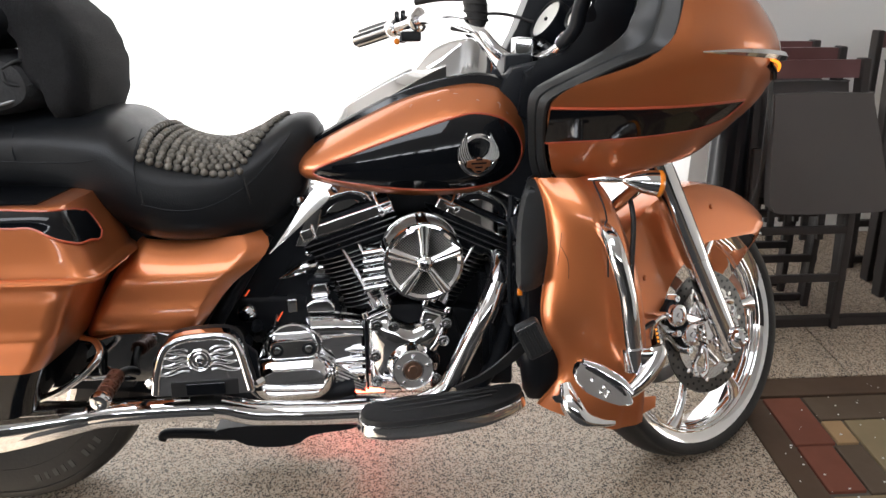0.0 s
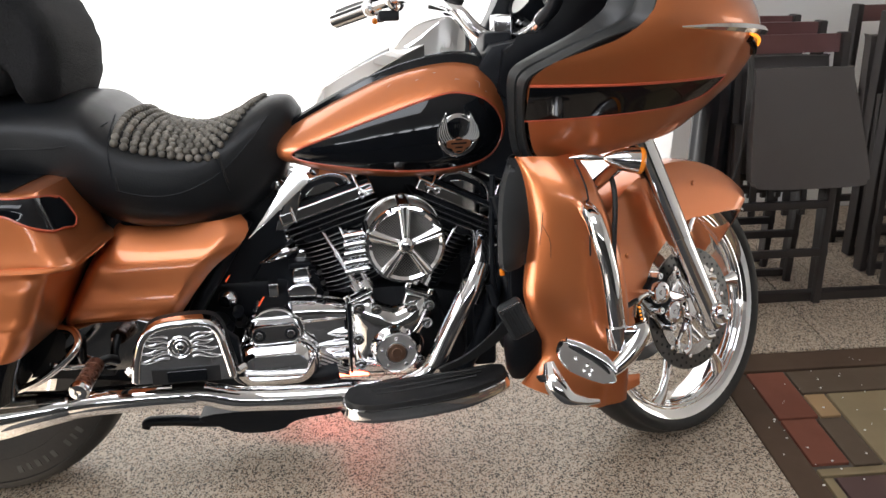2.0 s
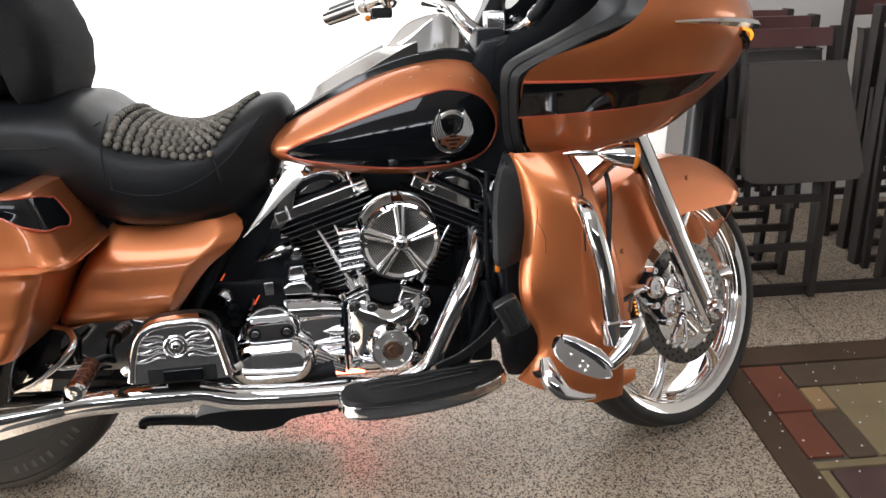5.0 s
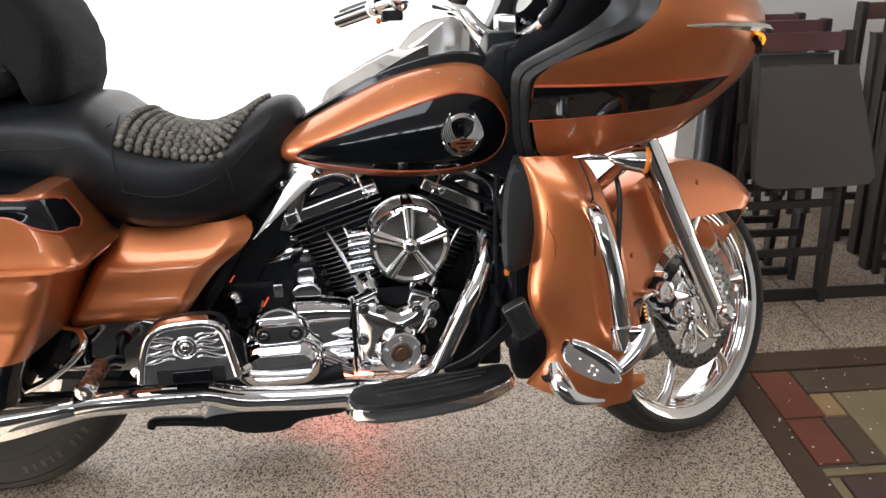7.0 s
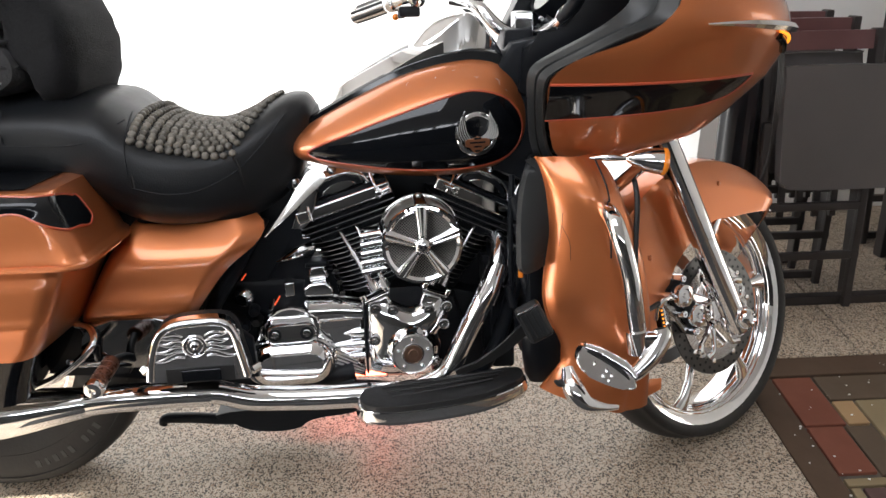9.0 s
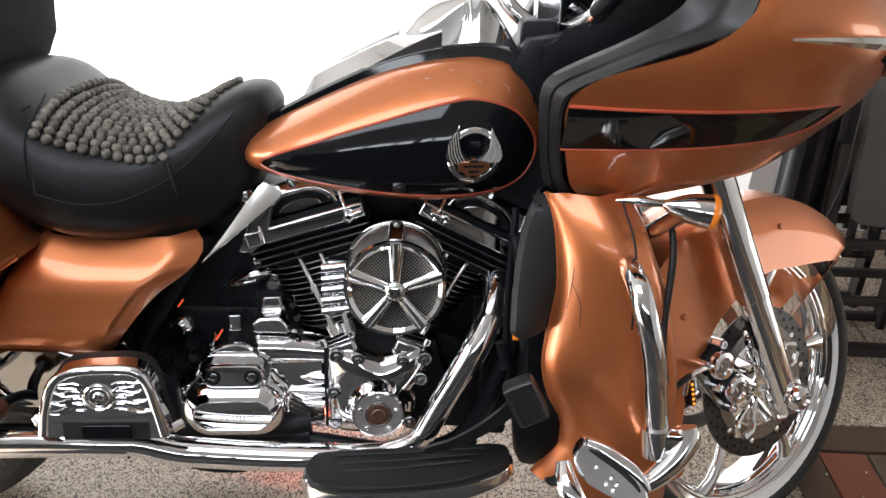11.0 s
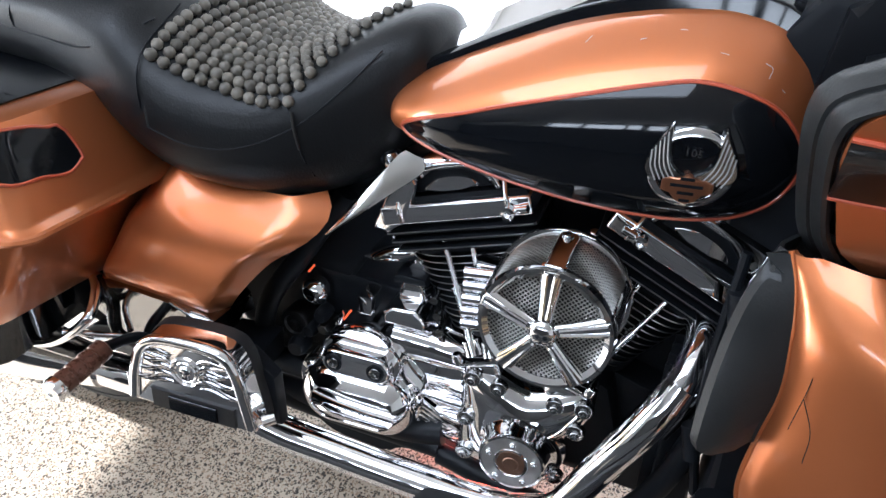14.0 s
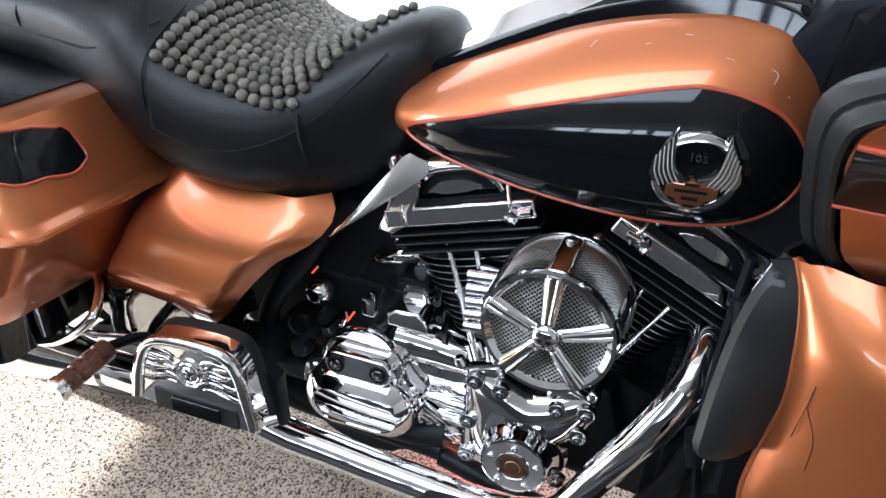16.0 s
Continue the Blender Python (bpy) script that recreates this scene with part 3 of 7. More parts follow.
def backrest():
    """The rider's backrest in a knitted cover."""
    bm = B()
    side = closed([(0.312, 0.868), (0.342, 0.865), (0.370, 0.873), (0.386, 0.925), (0.388, 0.990), (0.368, 1.048), (0.328, 1.096), (0.280, 1.118), (0.222, 1.100),
                   (0.219, 1.075), (0.246, 1.045), (0.262, 1.010), (0.263, 0.968), (0.270, 0.935), (0.296, 0.915), (0.306, 0.895)], 4)
    mid = np.array([0.31, 0.985])
    R = []
    for y, f in ((-0.155, 0.55), (-0.145, 0.80), (-0.12, 0.95), (-0.07, 1.0), (0.0, 1.0), (0.07, 1.0), (0.12, 0.95), (0.145, 0.80), (0.155, 0.55)):
        R.append([(x, y, z) for x, z in mid + (side - mid) * f])
    rings(bm, R)
    bmesh.ops.subdivide_edges(bm, edges=bm.edges[:], cuts=1)
    for v in bm.verts:
        v.co += noise.noise_vector(v.co * 34) * 0.0045
    return part("backrest", bm, FUZZY, BIKE, "rider backrest in a fuzzy black knitted cover", sharp=60)


backrest()


def side_cover():
    V = 14
    U = 30
    bm = B()
    G = []
    for j in range(V + 1):
        v = j / V
        row = []
        for i in range(U + 1):
            u = i / U
            xl = lerp(v, [0, 0.37, 1], [0.450, 0.404, 0.340])
            xr = lerp(v, [0, 0.10, 0.19, 0.5, 1], [0.688, 0.706, 0.702, 0.636, 0.562])
            crease = lerp(v, [0, 0.33, 0.65, 1], [0.86, 0.82, 0.87, 0.935])
            x = xl + (xr - xl) * u
            z0 = lerp(u, [0, 0.3, 0.6, 0.85, 1], [0.636, 0.630, 0.632, 0.637, 0.640])
            z = z0 + (0.452 - z0) * v
            y = lerp(v, [0, 0.12, 0.26, 0.34, 0.6, 0.94, 1.0], [-0.148, -0.172, -0.197, -0.205, -0.211, -0.214, -0.206])
            y += 0.034 * max(0, (u - crease) / (1 - crease)) ** 1.2 + 0.03 * max(0, (0.10 - u) / 0.10) ** 2
            y += 0.0016 * math.exp(-((v - 0.46) / 0.05) ** 2) * (1 if u > 0.35 else 0.3)
            row.append((x, y, z))
        G.append(row)
    sheet(bm, G)
    thick(bm, 0.006)
    cover = part("side_cover", bm, COPPER, BIKE, "copper painted side cover with a creased panel")
    bm = B()
    tube(bm, [(0.338, -0.206, 0.450), (0.42, -0.212, 0.449), (0.50, -0.212, 0.449), (0.548, -0.190, 0.451)], 0.0075, 10)
    part("lower_lip", bm, COPPER, cover)
    bm = B()
    tube(bm, [(0.455, -0.2075, 0.558), (0.500, -0.2065, 0.554), (0.545, -0.2040, 0.553), (0.580, -0.2010, 0.560)], 0.0007, 5)
    part("crack", bm, FRAME_BLACK, cover)
    # black backing put in for the shade inside the gap
    bm = B()
    prism(bm, [(0.30, 0.44), (0.48, 0.44), (0.52, 0.66), (0.38, 0.66)], -0.09, -0.125, 0.004)
    part("gap_filler", bm, FRAME_BLACK, cover, "black backing added to darken the gap beside the saddlebag")
    bm = B()
    prism(bm, closed([(0.360, 0.456), (0.362, 0.410), (0.380, 0.374), (0.440, 0.362), (0.520, 0.370), (0.545, 0.42), (0.548, 0.458)], 3), -0.12, -0.222, 0.038, 6)
    part("lower_cover", bm, SMOKED, cover, "gloss black cover below the copper panel")
    return cover


side_cover()


def bag_path(way, outer, inner, side, radius=0.035):
    """A point of the bag's plan and its outward direction: along the side (way below 0), round the corner, then across the front."""
    turn = radius * math.pi / 2
    cx, cy = outer - radius, side + radius
    if way < 0:
        return cx + way, side, 0.0, -1.0
    if way < turn:
        t = way / radius
        return cx + radius * math.sin(t), cy - radius * math.cos(t), math.sin(t), -math.cos(t)
    f = (way - turn) / (-0.20 - cy)
    return outer + (inner - outer) * min(1.0, f), cy + way - turn, 1.0, 0.0


BAG_WAYS = list(np.linspace(-0.66, -0.03, 10)) + [-0.015, 0.0, 0.011, 0.022, 0.033, 0.044, 0.055, 0.075, 0.10, 0.13, 0.16, 0.185, 0.205, 0.24]


def saddlebag():
    def shell(levels, mat, parent, name, label):
        """levels: z, outer and inner front, side."""
        bm = B()
        R = []
        for z, xo, xi, y in levels:
            R.append([(-0.34, -0.10, z), (-0.34, y + 0.02, z)] + [(p[0], p[1], z) for p in (bag_path(w, xo, xi, y) for w in BAG_WAYS)] + [(xi - 0.03, -0.08, z)])
        rings(bm, R)
        return part(name, bm, mat, parent, label)
    body = []
    for z in np.linspace(0.624, 0.450, 26):
        y = -0.372 - 0.012 * math.sin(math.pi * (0.624 - z) / 0.2) - 0.005 * math.exp(-((z - 0.515) / 0.012) ** 2) + 0.004 * math.exp(-((z - 0.600) / 0.010) ** 2)
        body.append((z, lerp(z, [0.45, 0.47, 0.511, 0.63], [0.328, 0.343, 0.366, 0.408]), lerp(z, [0.45, 0.46, 0.55, 0.63], [0.335, 0.343, 0.386, 0.430]), y))
    bag = shell(body, COPPER, BIKE, "saddlebag", "copper painted hard saddlebag")
    # lid: leans back as it rises
    def face(z):
        return 0.425 - (z - 0.673) * 0.456
    def inset(z):
        return lerp((z - 0.620) / 0.126, [0, 0.08, 0.2, 0.45, 0.7, 0.90, 1.0], [-0.006, -0.007, 0.0, 0.003, 0.008, 0.014, 0.034])
    lid = shell([(z, face(z) + (0.006 if z < 0.632 else 0) - (0.02 if z > 0.745 else 0), face(z) + (0.006 if z < 0.632 else 0) - (0.02 if z > 0.745 else 0), -0.385 + inset(z)) for z in (0.620, 0.626, 0.632, 0.638, 0.655, 0.675, 0.70, 0.722, 0.735, 0.742, 0.746)], COPPER, bag, "bag_lid", "copper painted saddlebag lid")
    def lid_pt(w, z, off):
        x, y, nx, ny = bag_path(w, face(z), face(z), -0.385 + inset(z))
        return (x + nx * off, y + ny * off, z)
    bm = B()
    tube(bm, [lid_pt(w, 0.622, 0.003) for w in BAG_WAYS[:-2]], 0.0055, 8, straight=True)
    part("lid_lip", bm, COPPER, lid)
    # black inset panel that runs round the corner, with a pinstripe
    ways = list(np.linspace(-0.62, -0.05, 12)) + list(np.linspace(-0.04, 0.125, 34)) + [0.132, 0.138, 0.142]
    top = [lerp(w, [-0.62, 0.0, 0.05, 0.11, 0.132, 0.142], [0.739, 0.739, 0.736, 0.724, 0.714, 0.688]) for w in ways]
    low = [lerp(w, [-0.62, -0.05, -0.012, 0.012, 0.035, 0.08, 0.125, 0.142], [0.713, 0.713, 0.711, 0.694, 0.683, 0.677, 0.672, 0.680]) for w in ways]
    bm = B()
    sheet(bm, [[lid_pt(w, zb + (zt - zb) * g, 0.0035) for w, zt, zb in zip(ways, top, low)] for g in np.linspace(0, 1, 7)])
    part("lid_panel", bm, BLACK_GLOSS, lid, "gloss black inset panel")
    bm = B()
    edge = [(w, z) for w, z in zip(ways, low)] + [(w, z) for w, z in zip(ways, top)][::-1]
    tube(bm, [lid_pt(w, z, 0.0032) for w, z in edge], 0.0022, 6, straight=True)
    part("pinstripe", bm, PINSTRIPE, lid)
    bm = B()
    sheet(bm, [[(x, y, 0.7485) for x in np.linspace(-0.32, 0.355, 8)] for y in (-0.345, -0.30, -0.25, -0.12)])
    thick(bm, 0.002)
    part("lid_top_panel", bm, BLACK_GLOSS, lid)
    low_trim = [(z, lerp(z, [0.355, 0.40, 0.448], [0.285, 0.300, 0.324]), lerp(z, [0.355, 0.40, 0.448], [0.275, 0.305, 0.331]), -0.366 + 0.1 * (0.448 - z)) for z in (0.448, 0.42, 0.39, 0.365, 0.355)]
    trim = shell(low_trim, BLACK_GLOSS, bag, "lower_trim", "gloss black lower trim of the bag")
    bm = B()
    sheet(bm, [[(x, y - 0.002, z) for x, y in ((bag_path(w, xo, xi, y)[0], y) for w in np.linspace(-0.60, -0.03, 10))] for z, xo, xi, y in low_trim])
    part("trim_panel", bm, SATIN, trim, "satin grey side panel")
    return bag


saddlebag()


def rear_luggage():
    """The passenger's back pad and the fabric roll strapped behind."""
    bm = B()
    R = []
    side = closed([(0.05, 1.02), (0.13, 1.00), (0.22, 1.010), (0.268, 1.035), (0.262, 1.070), (0.20, 1.115), (0.08, 1.13), (-0.02, 1.08)], 4)
    mid = np.array([0.13, 1.06])
    for y, f in ((-0.20, 0.5), (-0.19, 0.8), (-0.16, 0.95), (-0.08, 1), (0.08, 1), (0.16, 0.95), (0.19, 0.8), (0.20, 0.5)):
        R.append([(x, y, z) for x, z in mid + (side - mid) * f])
    rings(bm, R)
    part("passenger_backrest", bm, LEATHER, BIKE, "black leather passenger back pad")
    bm = B()
    R = []
    side = closed([(0.03, 0.876), (0.15, 0.874), (0.25, 0.882), (0.300, 0.908), (0.300, 0.955), (0.255, 0.990), (0.14, 1.002), (0.01, 0.99), (-0.03, 0.93)], 4)
    mid = np.array([0.14, 0.938])
    for y, f in ((-0.17, 0.6), (-0.16, 0.85), (-0.13, 0.97), (-0.06, 1), (0.06, 1), (0.13, 0.97), (0.16, 0.85), (0.17, 0.6)):
        R.append([(x, y, z) for x, z in mid + (side - mid) * f])
    rings(bm, R)
    p = part("seat_bolster", bm, TWEED, BIKE, "textured black fabric pad behind the backrest")
    bm = B()
    tube(bm, [(0.245, -0.163, 0.967), (0.272, -0.150, 0.980), (0.292, -0.125, 0.960), (0.285, -0.15, 0.935), (0.253, -0.166, 0.940), (0.245, -0.164, 0.960)], 0.004, 8)
    part("pull_loop", bm, RUBBER, p)
    bm = B()
    tube(bm, [(0.03, -0.172, 0.893), (0.15, -0.172, 0.891), (0.24, -0.168, 0.903), (0.285, -0.14, 0.923)], 0.003, 6)
    part("piping", bm, GREY_METAL, p)


rear_luggage()

# ---- the motorcycle: engine and exhaust ----
turned(1.0, -0.12, 6)
ENGINE = part("engine", prism(B(), [(0.905, 0.27), (1.10, 0.27), (1.12, 0.33), (1.09, 0.43), (1.02, 0.46), (0.915, 0.46), (0.905, 0.42), (0.902, 0.31)], -0.075, 0.10, 0.02), FIN, BIKE, "chrome and black air-cooled V-twin engine")


def cylinder(sign):
    """One finned cylinder with its head and rocker cover; sign -1 leans back."""
    ang = radians(25.6) if sign > 0 else radians(-17.0)
    d = np.array([math.sin(ang), math.cos(ang)])
    p = np.array([d[1], -d[0]])
    base = np.array([1.054, 0.452]) if sign > 0 else np.array([0.924, 0.452])
    name = "front" if sign > 0 else "rear"
    barrel = B()
    c0, c1 = base, base + d * 0.17
    lathe(barrel, [(0.056, 0), (0.056, 0.17)], (c0[0], 0, c0[1]), (d[0], 0, d[1]), 24)
    cyl = part("cylinder", barrel, FIN, ENGINE, "black finned cylinder")
    def oval(w, dep, n=28):
        return [(w * np.sign(math.cos(t)) * abs(math.cos(t)) ** 0.8, dep * np.sign(math.sin(t)) * abs(math.sin(t)) ** 0.8) for t in np.linspace(0, 2 * math.pi, n, endpoint=False)]
    for i in range(12):
        f = 0.012 + i * 0.0112
        w = 0.048 + 0.0028 * i if sign > 0 else 0.074 + 0.0027 * i
        dep = 0.056 + 0.0012 * i
        c = base + d * f
        m = Matrix.Translation((c[0], 0, c[1])) @ Matrix.Rotation(ang, 4, "Y")
        bm = B()
        rings(bm, [[m @ Vector((x * g, y * g, z)) for x, y in oval(w, dep)] for g, z in ((0.97, -0.0018), (1.0, -0.0008), (1.0, 0.0008), (0.97, 0.0018))])
        part("fin", bm, FIN, cyl)
        bm = B()
        tube(bm, [m @ Vector((x * 1.002, y * 1.002, 0.0006)) for x, y in oval(w, dep, 40)[20:40]], 0.0009, 5, straight=True)
        part("fin_edge", bm, FIN_EDGE, cyl)
    # head: three long fins and a solid block
    bm = B()
    c = base + d * 0.170
    m = Matrix.Translation((c[0], 0, c[1])) @ Matrix.Rotation(ang, 4, "Y")
    box(bm, (0, 0, 0), (0.15, 0.13, 0.072), 0.012, m)
    head = part("cylinder_head", bm, FIN, ENGINE, "black cylinder head with long fins")
    for i, w in enumerate((0.092, 0.098, 0.102)):
        bm = B()
        box(bm, (0.0, 0, -0.014 + i * 0.0125), (w * 2, 0.172, 0.0050), 0.0024, m)
        part("fin", bm, FIN, head)
        bm = B()
        box(bm, (0.0, -0.0866, -0.0128 + i * 0.0125), (w * 1.92, 0.0014, 0.0013), 0, m)
        part("fin_edge", bm, FIN_EDGE, head)
    # rocker cover, chrome, two storeys: a faceted lower box and an arched top
    bm = B()
    c = base + d * 0.206
    m = Matrix.Translation((c[0], 0, c[1])) @ Matrix.Rotation(ang, 4, "Y")
    box(bm, (0, 0, 0), (0.200, 0.176, 0.026), 0.004, m, 3)
    rc = part("rocker_cover", bm, CHROME, ENGINE, "polished chrome rocker cover")
    bm = B()
    box(bm, (0, 0.002, 0.0165), (0.192, 0.160, 0.008), 0.002, m)
    part("cover_gasket", bm, FRAME_BLACK, rc)
    bm = B()
    box(bm, (0, 0.004, 0.044), (0.186, 0.152, 0.050), 0.018, m, 5)
    top = part("cover_top", bm, CHROME, rc)
    # black inset stands in for the dark recess and reflection under the arch
    bm = B()
    prism(bm, [(-0.052, 0.024), (-0.044, 0.040), (-0.022, 0.052), (0.022, 0.052), (0.044, 0.040), (0.052, 0.024)], -0.066, -0.0735, 0.003)
    moved(bm, m)
    part("dark_inset", bm, FRAME_BLACK, top)
    bm = B()
    tube(bm, [m @ Vector((x, -0.0735, z)) for x, z in ((-0.060, 0.022), (-0.050, 0.042), (-0.024, 0.056), (0.024, 0.056), (0.050, 0.042), (0.060, 0.022))], 0.0042, 10)
    part("cover_arch", bm, CHROME, top)
    bm = B()
    prism(bm, closed([(-0.034, 0.026), (-0.020, 0.040), (0.010, 0.042), (0.030, 0.036), (0.034, 0.026)], 3), -0.070, -0.0775, 0.003)
    moved(bm, m)
    part("cover_island", bm, CHROME, top)
    for x in (-0.072, 0.072):
        bm = B()
        tube(bm, [m @ Vector((x, -0.0885, -0.010)), m @ Vector((x * 0.99, -0.089, 0.012)), m @ Vector((x * 0.97, -0.078, 0.030)), m @ Vector((x * 0.95, -0.070, 0.062))], 0.0030, 10)
        part("cover_rib", bm, CHROME, rc)
    for x in (-0.078, 0.0, 0.078):
        bm = B()
        lathe(bm, [(0.010, -0.006), (0.010, 0.006), (0.007, 0.010), (0, 0.010)], m @ Vector((x, -0.060, 0.066)), (d[0], 0, d[1]), 8)
        part("cover_bolt", bm, STEEL, rc)
    bm = B()
    lathe(bm, [(0.008, -0.004), (0.009, 0.004), (0.006, 0.009), (0, 0.010)], m @ Vector((-0.098, -0.060, -0.042)), (-1, -0.4, 0.2), 12)
    part("plug_end", bm, CHROME, rc)
    return m


for _s in (-1, 1):
    cylinder(_s)


def pushrods():
    for a, b in (((0.842, -0.062, 0.606), (0.917, -0.127, 0.472)), ((0.880, -0.060, 0.612), (0.939, -0.125, 0.475)),
                 ((1.142, -0.060, 0.588), (1.056, -0.108, 0.466)), ((1.106, -0.060, 0.606), (1.032, -0.108, 0.470))):
        a, b = np.array(a), np.array(b)
        bm = B()
        m = a + (b - a) * 0.48
        tube(bm, [a, m - (b - a) * 0.02], 0.0040, 12, straight=True)
        tube(bm, [m, b], 0.0054, 12, straight=True)
        tube(bm, [m - (b - a) * 0.03, m + (b - a) * 0.03], 0.0075, 12, straight=True)
        tube(bm, [b - (b - a) * 0.12, b], 0.0115, 12, straight=True)
        part("pushrod_tube", bm, CHROME, ENGINE, "chrome pushrod tube")
    for cx, s in ((0.922, -1), (1.038, 1)):
        bm = B()
        m = Matrix.Translation((cx, -0.100, 0.447)) @ Matrix.Rotation(radians(22 * s), 4, "Y") @ Matrix.Scale(0.85, 4)
        box(bm, (0, 0.002, 0.006), (0.066, 0.044, 0.007), 0.002, m)
        box(bm, (0, 0.004, -0.016), (0.056, 0.042, 0.042), 0.010, m, 3)
        blk = part("lifter_block", bm, CHROME, ENGINE, "chrome tappet block")
        for x in (-0.03, 0.03):
            bm = B()
            bolt(bm, m @ Vector((x, -0.02, 0.014)), (0.38 * s, 0, 0.92), 0.0075, 0.012)
            part("block_bolt", bm, CHROME, blk)


pushrods()


def cam_cover():
    out = closed([(0.903, 0.434), (0.935, 0.446), (0.958, 0.436), (0.990, 0.424), (1.024, 0.436), (1.055, 0.446), (1.076, 0.428), (1.070, 0.392), (1.048, 0.36), (1.040, 0.315),
                  (1.015, 0.278), (0.965, 0.270), (0.918, 0.276), (0.901, 0.30), (0.900, 0.37)], 3)
    bm = B()
    mid = np.array([0.985, 0.355])
    rings(bm, [[(x, y, z) for x, z in mid + (out - mid) * g] for g, y in ((1.0, -0.07), (1.0, -0.098), (0.985, -0.105), (0.955, -0.1105), (0.88, -0.1165), (0.75, -0.1230), (0.6, -0.1275), (0.45, -0.1300), (0.3, -0.1312))])
    cover = part("cam_cover", bm, CHROME, ENGINE, "chrome cam cover")
    for x, z in ((0.915, 0.430), (0.951, 0.424), (1.027, 0.418), (1.064, 0.424), (1.058, 0.385), (1.040, 0.30), (0.912, 0.30), (0.910, 0.36)):
        bm = B()
        lathe(bm, [(0.013, 0), (0.012, 0.008), (0.009, 0.010)], (x, -0.116, z), n=14)
        bolt(bm, (x, -0.125, z), r=0.0060, h=0.005)
        part("cover_bolt", bm, STEEL, cover)
    bm = B()
    lathe(bm, [(0.064, 0), (0.0585, 0.003), (0.0530, 0.009), (0.0490, 0.017), (0.0465, 0.026), (0.0455, 0.038), (0.0440, 0.0425), (0.0415, 0.0435), (0.0405, 0.0415), (0.024, 0.0415), (0.0228, 0.0435), (0.0210, 0.0435), (0.0200, 0.0420), (0.0, 0.0420)], (0.986, -0.116, 0.338), n=56)
    tim = part("timer_cover", bm, CHROME, cover, "round chrome timer cover with a bronze centre")
    bm = B()
    lathe(bm, [(0.0190, 0), (0.0190, 0.0015), (0.017, 0.002), (0.011, 0.002), (0.010, 0.003), (0.0, 0.003)], (0.986, -0.1580, 0.338), n=32)
    part("timer_medallion", bm, BRONZE, tim, "bronze medallion")
    bm = B()
    lathe(bm, [(0.0400, 0), (0.0400, 0.0010), (0.0242, 0.0010), (0.0242, 0)], (0.986, -0.1574, 0.338), n=48)
    part("timer_face", bm, SATIN_LIGHT, tim, "satin face ring of the timer cover")
    for k in range(5):
        a = radians(90 + 72 * k)
        bm = B()
        bolt(bm, (0.986 + 0.0320 * math.cos(a), -0.1580, 0.338 + 0.0320 * math.sin(a)), r=0.0042, h=0.0035)
        part("timer_screw", bm, CHROME, tim)


cam_cover()


turned(0.75, -0.12, 6)


